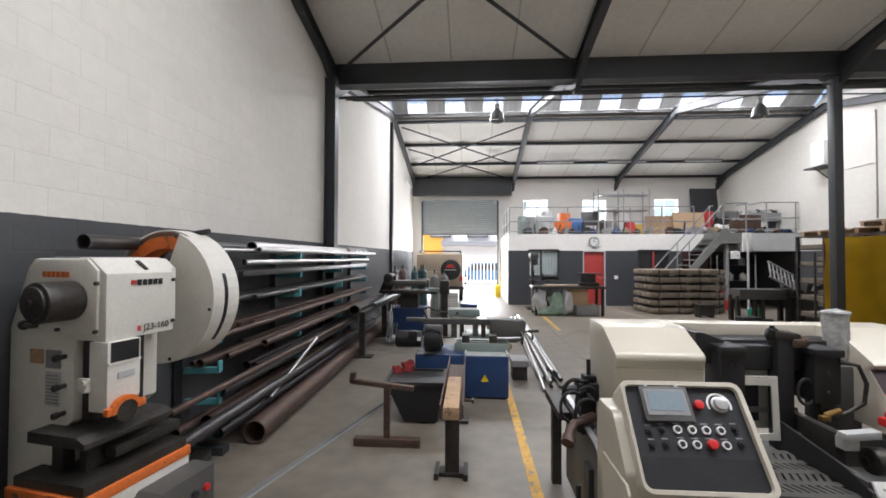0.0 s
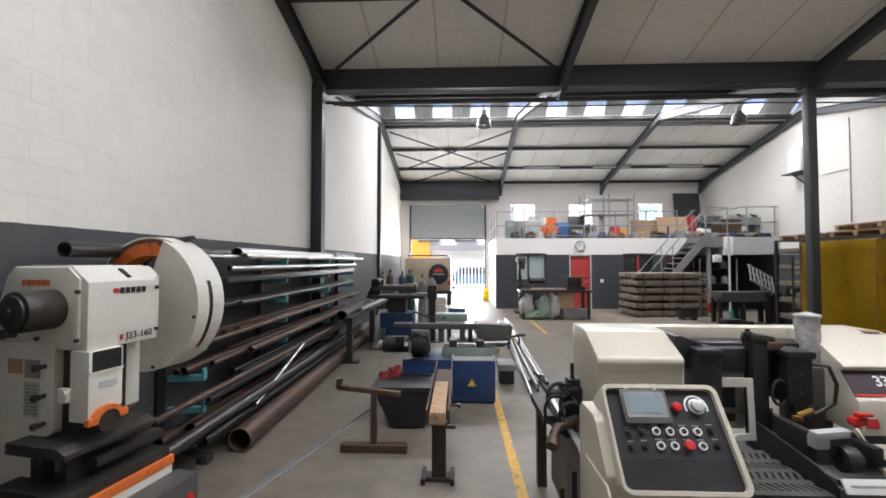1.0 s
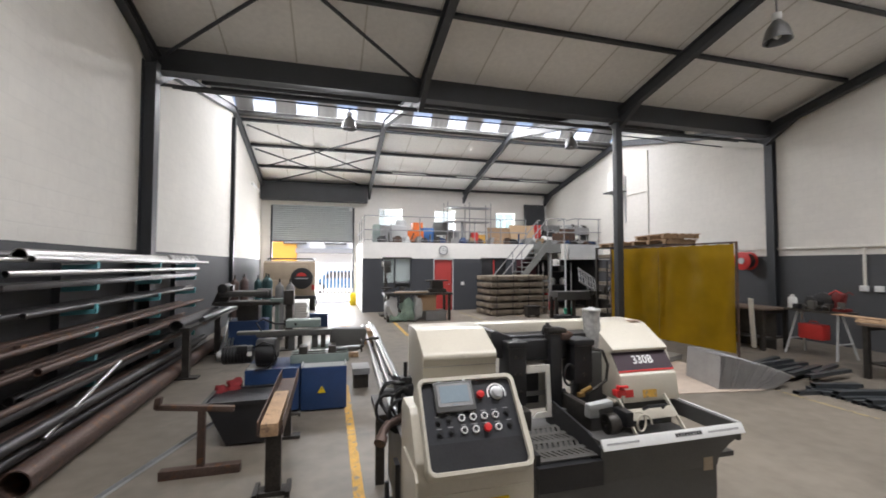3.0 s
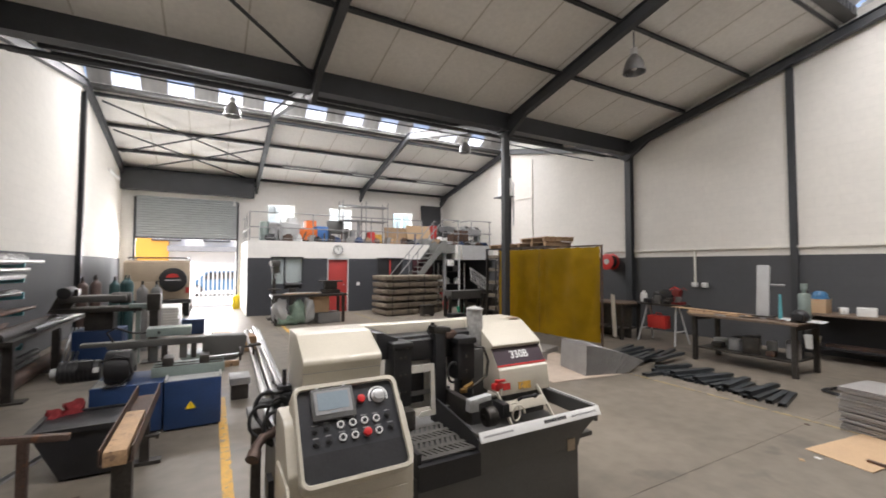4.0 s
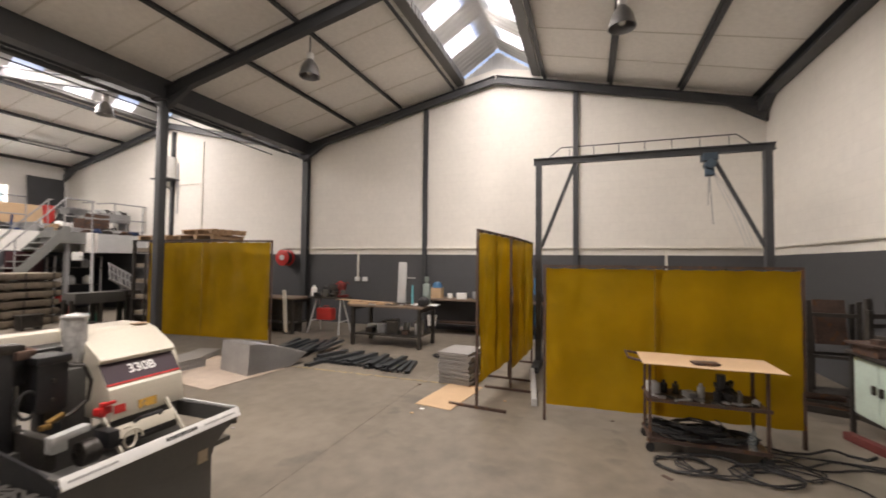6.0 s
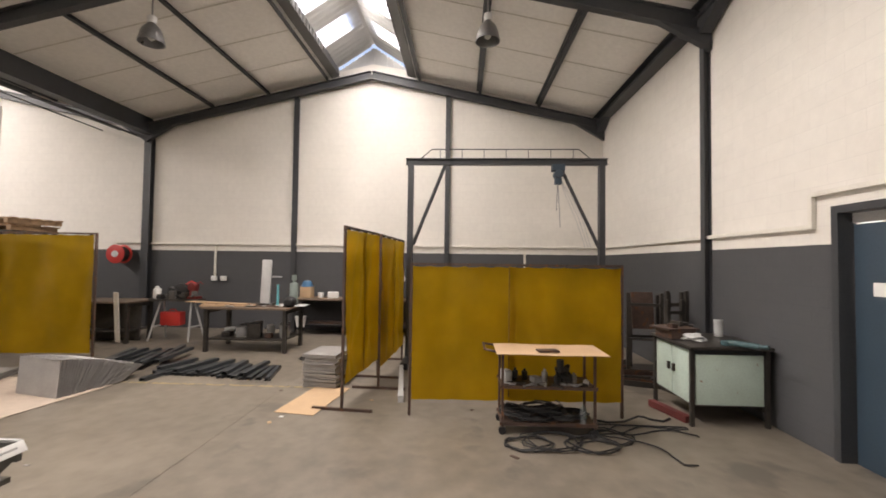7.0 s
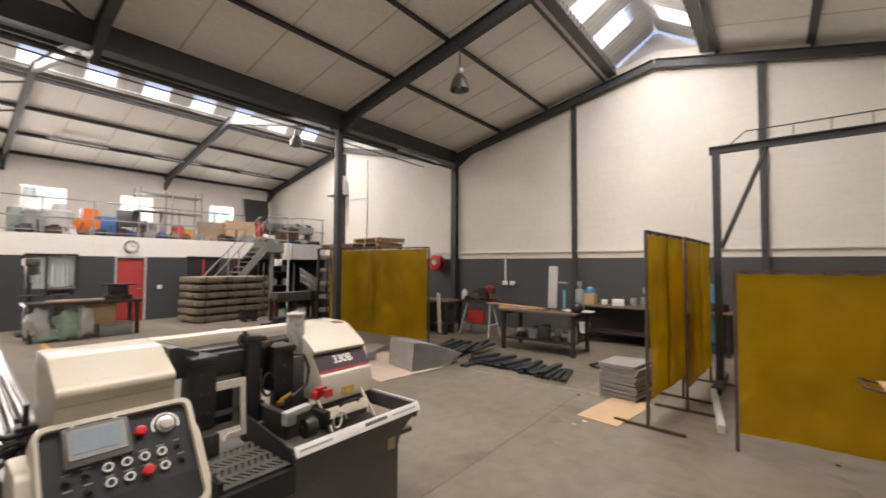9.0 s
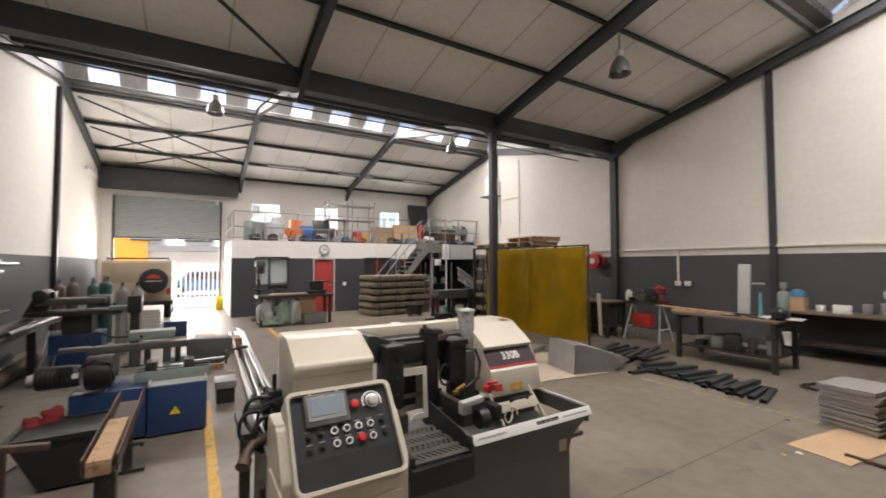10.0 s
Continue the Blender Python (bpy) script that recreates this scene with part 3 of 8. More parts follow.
# ---- offices and mezzanine in the north-east ----
MX0, MY, MZ = 1.42, 15.75, 2.65
MX1 = 8.6
DOOR_R, DOOR_D, WIN_O = (4.16, 4.98), (6.14, 7.28), (2.16, 3.30)
b = Shape()
edges = [MX0, WIN_O[0], WIN_O[1], DOOR_R[0], DOOR_R[1], DOOR_D[0], DOOR_D[1], MX1]
for i, (a, c) in enumerate(zip(edges, edges[1:])):
    if i in (0, 2, 4, 6):
        b.span((a, MY, 0), (c, MY + 0.15, MZ))
    elif i == 1:
        b.span((a, MY, 0), (c, MY + 0.15, 1.05)).span((a, MY, 2.08), (c, MY + 0.15, MZ))
    else:
        b.span((a, MY, 2.04 if i == 3 else 2.08), (c, MY + 0.15, MZ))
solid("wall_office_front", b, MEZZ, "office front wall, white above and dark grey below", "wall", kind="structure")
b = Shape().span((MX0, MY + 0.15, 0), (MX0 + 0.15, YN, MZ))
solid("wall_office_side", b, WHITEWALL, "white office side wall beside the vehicle door", "wall", kind="structure")
b = Shape().span((MX0 + 0.15, MY + 0.15, MZ - 0.2), (XE, YN, MZ - 0.002)).span((8.9, 15.0, MZ - 0.2), (XE, MY + 0.15, MZ - 0.002))
solid("mezzanine_deck", b, GREY, "grey mezzanine floor over the offices", "mezzanine", kind="structure")
b = Shape().span((9.62, 14.85, 2.02), (XE, 15.0, 2.62))
solid("mezzanine_edge", b, LIGHTGREY, "pale grey upstand of the lower mezzanine landing", "mezzanine", kind="structure")
b = Shape().span((8.62, MY + 0.15, 0), (8.77, YN, MZ - 0.21)).span((8.77, 17.6, 0), (XE, 17.75, MZ - 0.21))
solid("wall_store", b, MEZZ, "dark painted wall of the open store under the mezzanine", "wall", kind="structure")
b = Shape().span((9.30, 14.88, 2.0), (9.616, 15.2, 2.648), bev=0.01)
solid("pier", b, WHITEWALL, "white wall pier carrying the mezzanine landing", "pier", kind="structure")
solid("down_pipe", Shape().cyl((9.42, 14.80, 0.0), (9.42, 14.80, 2.62), 0.035, 12), LIGHTGREY, "grey vertical pipe below the landing", "pipe", kind="structure")
solid("pillar", Shape().span((8.82, 15.0, 0), (8.92, 15.15, 2.27), bev=0.006), GREY, "grey post carrying the stair landing", "post", kind="structure")
for x0, x1, nm, mat, lab in ((DOOR_R[0], DOOR_R[1], "door_2", REDDOOR, "red painted flush office door, closed"), (DOOR_D[0], DOOR_D[1], "door_3", BLACK, "dark double doorway of the offices with a red post")):
    d = thing(nm, pose((x0 + x1) / 2, MY + 0.06, 0), lab, "door")
    d["kind"] = "structure"
    w, top = (x1 - x0) / 2, 2.03 if mat == REDDOOR else 2.07
    part("leaf", Shape().span((-w + 0.045, -0.02, 0.005), (w - 0.045, 0.022, top - 0.04), bev=0.003), mat, d)
    f = Shape().span((-w, -0.075, 0), (-w + 0.042, 0.06, top)).span((w - 0.042, -0.075, 0), (w, 0.06, top)).span((-w + 0.042, -0.075, top - 0.038), (w - 0.042, 0.06, top))
    part("door_frame", f, LIGHTGREY if mat == REDDOOR else STEEL, d)
    part("door_handle", Shape().tube([(w - 0.12, -0.02, 1.02), (w - 0.12, -0.06, 1.02), (w - 0.24, -0.06, 1.02)], 0.009), STAINLESS, d)
    if mat == BLACK:
        part("post", Shape().span((-0.03, -0.05, 0), (0.03, -0.022, 2.0)), REDDOOR, d, "red painted meeting post")
w = thing("window_4", pose((WIN_O[0] + WIN_O[1]) / 2, MY + 0.07, 1.05), "office window in a dark frame", "window")
w["kind"] = "structure"
f = Shape()
for x in (-0.545, -0.09, 0.545):
    f.box((x, 0, 0.515), (0.05, 0.06, 1.03))
for z in (0.025, 1.005):
    f.box((0, 0, z), (1.14, 0.055, 0.05))
part("window_frame", f, STEEL, w)
for x0, x1 in ((-0.52, -0.115), (-0.065, 0.52)):
    part("pane", Shape().span((x0, -0.003, 0.05), (x1, 0.003, 0.98)), GLASS, w).visible_shadow = False
for i in range(10):
    part("blind_slat", Shape().box((-0.48 + i * 0.105, 0.08, 0.51), (0.075, 0.004, 0.95), (0, 0, 20)), WHITEPL, w)
solid("office_room", Shape().span((MX0 + 0.15, MY + 1.9, 0), (8.62, MY + 2.0, MZ - 0.21)), WHITEWALL, "plain office back wall", "wall", kind="structure")

# handrail of the mezzanine
def handrail(name, pts, z0, posts, label):
    h = thing(name, pose(0, 0, 0), label, "handrail", "handrails")
    for dz in (0.10, 0.48, 1.02):
        part("rail", Shape().tube([(x, y, z0 + dz) for x, y in pts], 0.021 if dz > 0.2 else 0.012, 8), GREY, h)
    for x, y in posts:
        part("baluster", Shape().cyl((x, y, z0), (x, y, z0 + 1.02), 0.02, 8), GREY, h)
    return h


handrail("handrail", [(1.45, 19.3), (1.47, 15.86), (8.2, 15.84)], MZ, [(1.46, 18.2), (1.46, 17.0), (1.47, 15.86)] + [(2.5 + i * 1.14, 15.85) for i in range(6)], "grey tubular steel handrail along the mezzanine edge")
handrail("handrail", [(8.68, 14.92), (9.5, 14.92), (9.56, 14.98), (9.56, 15.6)], MZ, [(8.70, 14.92), (9.45, 14.92)], "grey tubular steel handrail at the stair head")
handrail("handrail", [(9.98, 15.6), (9.98, 14.95), (10.04, 14.90), (XE - 0.05, 14.90)], MZ + 0.02, [(10.1, 14.90), (11.05, 14.90)], "grey tubular steel handrail on the landing")
# steel stair climbing to the right in front of the offices
GREYSTEEL = surface("grey_green_steel", (0.20, 0.205, 0.195), 0.5, vary=0.12, scale=4)
st = thing("stair", pose(6.40, 15.33, 0), "grey steel open stair up to the mezzanine", "stair")
st["kind"] = "structure"
n = 14
for i in range(n):
    part("tread", Shape().box((0.1 + i * 0.168, 0, 0.19 + i * 0.189), (0.24, 0.78, 0.035), bev=0.003), GREYSTEEL, st)
for y in (-0.42, 0.42):
    part("stringer", Shape().prism([(-0.05, 0.0), (0.18, 0.0), (2.45, 2.56), (2.45, 2.8), (2.3, 2.8)], "y", y - 0.02, y + 0.02), GREYSTEEL, st)
    part("rail", Shape().tube([(-0.05, y, 0.95), (2.3, y, 3.65), (2.42, y, 3.68)], 0.021, 8), GREY, st)
    for k in (0.0, 1.15, 2.3):
        part("baluster", Shape().cyl((k, y, k * 1.13 + 0.1), (k, y, k * 1.174 + 0.99), 0.018, 8), GREY, st)
part("landing", Shape().span((2.1, -0.42, 2.28), (3.2, 0.42, 2.64)), GREYSTEEL, st)

# ---- outside ----
b = Shape().span((-60, YN + 0.2, -0.3), (60, 90, -0.03))
solid("ground", b, PLASTERED, "pale sunlit tarmac yard outside the vehicle door", "ground", kind="structure")
b = Shape().span((-60, -60, -0.6), (60, YN + 0.2, -0.3))
solid("ground_far", b, PLASTERED, "ground round the building", "ground", kind="structure")

# ---- things near the camera ----
def wpart(name, shape, material, parent, label=""):
    """A part given in room coordinates."""
    m = parent.matrix_basis.copy()
    if parent.parent:
        m = parent.parent.matrix_basis @ m
    shape.bm.transform(m.inverted())
    return part(name, shape, material, parent, label)


REDGLOSS = surface("red_plastic", (0.62, 0.03, 0.03), 0.3, vary=0.05)
PANELGREY = surface("console_panel", (0.03, 0.031, 0.036), 0.4, vary=0.06)
WRAP = surface("crinkled_film", (0.40, 0.40, 0.39), 0.25, vary=0.2, scale=14, bump=0.6, fine=30)
SILVER = surface("silver_plate", (0.60, 0.60, 0.60), 0.35, metal=0.5, vary=0.06)

CHUTE = surface("oily_steel_plate", (0.115, 0.11, 0.10), 0.5, metal=0.3, vary=0.2, scale=8)


def bandsaw():
    t = thing("bandsaw", pose(2.0, 2.7, 0), "cream and black automatic bandsaw with a control console", "bandsaw")
    # console: a wide body with a raised sloping frame round the dark panel
    slope_deg = 53.0
    up = Vector((0, math.cos(radians(slope_deg)), math.sin(radians(slope_deg))))
    nrm = Vector((0, -up.z, up.y))
    mid = Vector((1.16, 2.10, 1.07))

    def on_face(x, v, h=0.0):
        return Vector((x, mid.y, mid.z)) + up * v + nrm * h

    face = Matrix((Vector((1, 0, 0)), up, nrm)).transposed().to_4x4()

    def rounded(x0, x1, v0, v1, r, n=5):
        pts = []
        for cx, cv, a0 in ((x1 - r, v1 - r, 0), (x0 + r, v1 - r, 90), (x0 + r, v0 + r, 180), (x1 - r, v0 + r, 270)):
            pts += [(cx + r * math.cos(radians(a0 + 90 * k / n)), cv + r * math.sin(radians(a0 + 90 * k / n))) for k in range(n + 1)]
        return pts

    def plate(x0, x1, v0, v1, r, h0, h1, bev=0.0):
        """A rounded plate lying on the sloping face."""
        q = Shape().prism(rounded(x0 - mid.x, x1 - mid.x, v0, v1, r), "z", h0, h1, bev)
        m = face.copy()
        m.translation = mid
        q.bm.transform(m)
        return q

    s = Shape().prism([(1.925, 0.06), (1.925, 0.82), (2.065, 1.005), (2.10, 1.03), (2.30, 1.03), (2.34, 0.98), (2.34, 0.06)], "x", 0.665, 1.305, bev=0.016)
    console = wpart("console", s, CREAM, t, "cream control console")
    # raised frame as a ring round the panel
    ring = Shape()
    outer, inner = rounded(0.712 - mid.x, 1.276 - mid.x, -0.388, 0.105, 0.045, 6), rounded(0.734 - mid.x, 1.252 - mid.x, -0.364, 0.080, 0.03, 6)
    rows = [[ring.bm.verts.new((x, v, h)) for x, v in pts] for pts, h in ((outer, -0.10), (outer, 0.020), ([(x * 0.985 - 0.0, v * 0.985 - 0.002) for x, v in outer], 0.030), ([(x * 1.012, v * 1.012) for x, v in inner], 0.030), (inner, 0.022), (inner, -0.02))]
    for o, w in zip(rows, rows[1:]):
        for k in range(len(o)):
            j = (k + 1) % len(o)
            ring.bm.faces.new((o[k], o[j], w[j], w[k]))
    m = face.copy()
    m.translation = mid
    ring.bm.transform(m)
    bmesh.ops.recalc_face_normals(ring.bm, faces=ring.bm.faces[:])
    wpart("panel_frame", ring, CREAM, console, "rounded cream frame round the control panel")
    wpart("panel_box", plate(0.72, 1.27, -0.385, 0.097, 0.04, -0.16, -0.012), CREAM, console)
    wpart("panel", plate(0.730, 1.256, -0.368, 0.084, 0.03, -0.012, 0.006), PANELGREY, console, "dark grey sloping control panel")
    wpart("lower_panel", plate(0.736, 1.250, -0.361, -0.235, 0.02, 0.006, 0.0085), BLACK, console)
    wpart("screen_bezel", plate(0.800, 1.022, -0.086, 0.076, 0.008, 0.006, 0.028, 0.003), GREYP, console, "grey screen bezel")
    wpart("screen_rim", plate(0.815, 1.006, -0.060, 0.062, 0.006, 0.028, 0.031), GREY, console)
    wpart("screen", plate(0.830, 0.990, -0.040, 0.050, 0.003, 0.031, 0.033), SCREEN, console, "pale grey touch screen")
    wpart("maker_mark", plate(0.895, 0.925, -0.054, -0.050, 0.001, 0.031, 0.032), SCREEN, console)
    for x in (0.835, 0.975):
        wpart("hinge", plate(x - 0.008, x + 0.008, 0.072, 0.084, 0.002, 0.006, 0.03), LIGHTGREY, console)

    def knob(x, v, r, h, material, name, ring_mat=None):
        ob = wpart(name, Shape().cyl(on_face(x, v, 0.006), on_face(x, v, 0.008 + h), r, 20, bev=r * 0.15), material, console)
        if ring_mat:
            wpart("button_ring", Shape().pipe(on_face(x, v, 0.006), on_face(x, v, 0.018), r * 1.6, r * 0.5, 20), ring_mat, console)
        return ob

    knob(1.06, -0.006, 0.021, 0.026, REDGLOSS, "stop_button")
    knob(1.16, 0.0, 0.030, 0.030, SILVER, "speed_knob")
    wpart("knob_skirt", Shape().cyl(on_face(1.16, 0, 0.006), on_face(1.16, 0, 0.016), 0.038, 28, bev=0.003), SILVER, console)
    arcs = Shape()
    for k in range(26):
        a, c = radians(-25 + k * 8.8), radians(-25 + (k + 1) * 8.8)
        arcs.bm.faces.new([arcs.bm.verts.new(on_face(1.16 + rr * math.cos(q), rr * math.sin(q), 0.0075)) for q, rr in ((a, 0.047), (a, 0.056), (c, 0.056), (c, 0.047))])
    bmesh.ops.remove_doubles(arcs.bm, verts=arcs.bm.verts[:], dist=0.0002)
    bmesh.ops.solidify(arcs.bm, geom=arcs.bm.faces[:], thickness=0.001)
    wpart("dial_scale", arcs, WHITEPL, console)
    for row, v in ((0, -0.117), (1, -0.180)):
        for k in range(4):
            x = 0.934 + 0.0635 * k + 0.003 * row
            if row and k == 2:
                knob(x, v, 0.021, 0.026, REDGLOSS, "stop_button")
            else:
                knob(x, v, 0.0115, 0.012, BLACK, "button", WHITEPL)
            wpart("caption", plate(x - 0.016, x + 0.016, v + 0.026, v + 0.031, 0.001, 0.006, 0.0066), GREY, console)
    for x, v in ((0.806, -0.125), (0.866, -0.118), (0.806, -0.186), (0.868, -0.182), (1.190, -0.108), (1.196, -0.172)):
        q = Shape().cyl(on_face(x, v, 0.006), on_face(x, v, 0.016), 0.016, 18).cyl(on_face(x, v, 0.016), on_face(x, v, 0.026), 0.009, 12)
        wpart("selector", q, RUBBER, console)
        wpart("caption", plate(x - 0.014, x + 0.014, v + 0.022, v + 0.027, 0.001, 0.006, 0.0066), GREY, console)
    y = 1.925
    wpart("console_door", Shape().span((0.72, y - 0.008, 0.10), (1.265, y, 0.655), bev=0.004), CREAM, console)
    wpart("isolator", Shape().span((1.035, y - 0.018, 0.50), (1.155, y - 0.008, 0.61), bev=0.004), YELLOWBOX, console)
    wpart("isolator_knob", Shape().cyl((1.095, y - 0.018, 0.555), (1.095, y - 0.055, 0.555), 0.034, 18, bev=0.004).box((1.095, y - 0.06, 0.555), (0.06, 0.014, 0.018), (0, 40, 0), bev=0.003), REDGLOSS, console)
    wpart("side_flap", Shape().prism([(1.86, 0.30), (1.86, 0.76), (1.89, 0.79), (2.20, 0.79), (2.20, 0.30)], "x", 0.655, 0.667), CREAM, console)
    # blade wheel guard on the idle side
    s = Shape().prism([(2.60, 0.30), (2.60, 1.115), (2.578, 1.165), (2.582, 1.19), (2.60, 1.205), (2.82, 1.318), (2.88, 1.328), (3.12, 1.328), (3.12, 0.30)], "x", 0.850, 1.368, bev=0.009)
    wpart("wheel_guard", s, CREAM, t, "cream sheet metal blade wheel guard")
    # thin grey strip that paints in the shadow line under the guard's ridge
    wpart("guard_shadow_line", Shape().span((0.852, 2.596, 1.110), (1.366, 2.601, 1.113)), GREY, t)
    s = Shape().prism([(1.37, 1.16), (1.37, 1.327), (2.70, 1.322), (2.78, 1.31), (2.80, 1.16)], "y", 2.98, 3.12, bev=0.01)
    wpart("back_cover", s, CREAM, t, "long cream cover over the blade beam")
    # blade beam, guide arms and hydraulics in black
    wpart("blade_beam", Shape().span((1.37, 2.78, 1.10), (2.30, 2.965, 1.255), bev=0.01), BLACK, t, "black blade beam")
    wpart("beam_shoulder", Shape().prism([(1.37, 1.12), (1.37, 1.31), (1.42, 1.31), (1.54, 1.262), (1.54, 1.12)], "y", 2.70, 2.96, bev=0.006), BLACK, t)
    wpart("guide_arm", Shape().span((1.462, 2.60, 0.80), (1.602, 2.78, 1.235), bev=0.014).span((1.455, 2.585, 1.205), (1.61, 2.78, 1.247), bev=0.012).span((1.50, 2.61, 0.66), (1.585, 2.74, 0.82), bev=0.008), BLACK, t, "black blade guide arm")
    for z in (0.90, 1.02, 1.14):
        for x in (1.515, 1.555):
            wpart("bolt", Shape().cyl((x, 2.602, z), (x, 2.588, z), 0.011, 6), CASTIRON, t)
    wpart("cross_slide", Shape().span((1.60, 2.70, 1.085), (1.99, 2.80, 1.235), bev=0.012), BLACK, t)
    wpart("guide_arm", Shape().span((1.985, 2.60, 0.92), (2.135, 2.78, 1.225), bev=0.014).span((1.978, 2.585, 1.195), (2.145, 2.78, 1.24), bev=0.01).span((2.03, 2.62, 0.70), (2.12, 2.74, 0.94), bev=0.008), BLACK, t, "black blade guide arm")
    wpart("arm_bolt", Shape().cyl((2.06, 2.60, 1.10), (2.06, 2.586, 1.10), 0.013, 6).cyl((2.06, 2.60, 0.99), (2.06, 2.586, 0.99), 0.013, 6), CASTIRON, t)
    wpart("feed_column", Shape().span((1.822, 2.655, 0.62), (1.915, 2.745, 1.28), bev=0.008), BLACK, t, "black upright feed column")
    valve = wpart("valve_block", Shape().box((1.88, 2.70, 1.30), (0.155, 0.10, 0.055), (0, 6, 0), bev=0.018).cyl((1.815, 2.69, 1.285), (1.815, 2.69, 1.345), 0.030, 16, bev=0.008).cyl((1.815, 2.69, 1.345), (1.815, 2.69, 1.362), 0.014, 12), CASTIRON, t, "black hydraulic valve block")
    wpart("fitting", Shape().cyl((1.95, 2.67, 1.285), (2.0, 2.67, 1.265), 0.022, 12).box((1.94, 2.66, 1.262), (0.07, 0.05, 0.05), bev=0.01), RUSTY, valve)
    wpart("valve_hose", Shape().tube([(1.80, 2.66, 1.33), (1.76, 2.64, 1.345), (1.745, 2.64, 1.31), (1.77, 2.66, 1.28)], 0.007, 8), RUBBER, valve)
    wpart("inner_guard", Shape().span((1.63, 2.80, 0.70), (2.0, 2.815, 1.09)), WHITEP, t, "white inner guard sheet")
    wpart("guard_frame", Shape().prism([(1.60, 1.072), (1.79, 1.072), (1.805, 0.70), (1.66, 0.70), (1.69, 0.735), (1.77, 0.74), (1.757, 1.02), (1.60, 1.02)], "y", 2.615, 2.628), WHITEP, t, "white bent guard frame")
    wpart("inner_frame", Shape().span((1.60, 2.755, 0.76), (1.775, 2.785, 1.015), bev=0.004), BLACK, t)
    wpart("blade", Shape().span((1.60, 2.735, 0.82), (1.99, 2.7365, 0.855)), STAINLESS, t, "thin bright saw blade")
    wpart("vice_jaw", Shape().span((1.50, 2.50, 0.665), (1.59, 2.64, 0.80), bev=0.02), CASTIRON, t)
    wpart("fixed_jaw", Shape().span((1.93, 2.40, 0.665), (1.985, 2.72, 0.84), bev=0.015), CASTIRON, t)
    loop = [(1.955 + 0.045 * math.cos(radians(a)), 2.625, 0.985 + 0.075 * math.sin(radians(a))) for a in range(30, 331, 20)]
    wpart("hose", Shape().tube(loop, 0.009, 8), RUBBER, t)
    wpart("hose", Shape().tube([(2.13, 2.6, 1.17), (2.19, 2.56, 1.16), (2.225, 2.55, 1.06), (2.21, 2.55, 0.95), (2.14, 2.57, 0.89), (2.06, 2.57, 0.86)], 0.011, 8), CASTIRON, t)
    wpart("brass_fitting", Shape().cyl((2.03, 2.585, 0.865), (2.10, 2.57, 0.90), 0.017, 10).box((2.02, 2.58, 0.85), (0.05, 0.035, 0.03), bev=0.006), surface("dull_brass", (0.30, 0.18, 0.06), 0.45, metal=0.7, vary=0.2), t, "dull brass hose fitting")
    wpart("hydraulic_column", Shape().span((2.175, 2.70, 0.70), (2.335, 2.86, 1.12), bev=0.02).cyl((2.262, 2.79, 1.12), (2.262, 2.79, 1.16), 0.060, 20), GREYP, t, "grey hydraulic column")
    s = Shape()
    prof = [(0.055, -0.04), (0.060, 0.0)] + [(0.064, 0.02 * k) for k in range(1, 15)] + [(0.069, 0.292), (0.064, 0.302), (0.045, 0.306), (0.02, 0.312), (0.001, 0.318)]
    s.lathe(prof, (2.262, 2.79, 1.14), n=40)
    for v in s.bm.verts:
        q = v.co - Vector((2.262, 2.79, v.co.z))
        a = math.atan2(q.y, q.x)
        v.co += q * (0.12 * noise.noise(Vector((math.cos(a) * 2.5, math.sin(a) * 2.5, v.co.z * 9))) + 0.08 * noise.noise(Vector((math.cos(a) * 7, math.sin(a) * 7, v.co.z * 24))))
    wpart("wrapped_top", s, WRAP, t, "cylinder wrapped in clear crinkled film")
    # drive head: sloping roof with a lip over the leaning model plate
    s = Shape().prism([(2.46, 0.80), (2.488, 0.985), (2.51, 1.002), (2.60, 1.130), (2.578, 1.136), (2.570, 1.158), (2.585, 1.172), (2.80, 1.308), (2.86, 1.325), (3.12, 1.325), (3.12, 0.80)], "x", 2.285, 2.775, bev=0.007)
    head = wpart("drive_head", s, CREAM, t, "cream drive wheel housing")
    wpart("head_side", Shape().prism([(2.60, 0.80), (2.64, 1.05), (2.70, 1.16), (2.90, 1.285), (3.12, 1.29), (3.12, 0.80)], "x", 2.772, 2.868, bev=0.012), CREAM, head)
    pd = Vector((0, 2.60 - 2.51, 1.130 - 1.002)).normalized()
    pn = Vector((0, -pd.z, pd.y))
    pm = Matrix((Vector((1, 0, 0)), pd, pn)).transposed().to_4x4()
    pm.translation = Vector((2.53, 2.556, 1.066)) + pn * 0.004
    q = Shape().box((0, 0.004, 0), (0.482, 0.142, 0.006))
    q.bm.transform(pm)
    wpart("name_plate", q, surface("plum_plate", (0.050, 0.032, 0.042), 0.45, vary=0.06), head, "dark plum model plate with a red stripe")
    q = Shape().box((0, -0.072, 0.001), (0.484, 0.013, 0.007))
    q.bm.transform(pm)
    wpart("stripe", q, RED, head)
    lettering("lettering", "330B", 0.088, t.matrix_basis.inverted() @ pm @ pose(0.0, 0.008, 0.005), WHITEPL, head, bold=0.0015)
    wpart("badge", Shape().box((2.70, 2.84, 1.327), (0.10, 0.055, 0.004), (5, 0, 0)), surface("tan_label", (0.30, 0.20, 0.13), 0.5), head)
    # swarf trough with a sloping white rim
    rim_m = pose(2.352, 2.062, 0.722, 62, 0, 0)
    q = Shape().box((0, 0, 0), (1.07, 0.066, 0.012), bev=0.003)
    q.bm.transform(rim_m)
    rim = wpart("trough_rim", q, WHITEPL, t, "white lettered rim of the swarf trough")
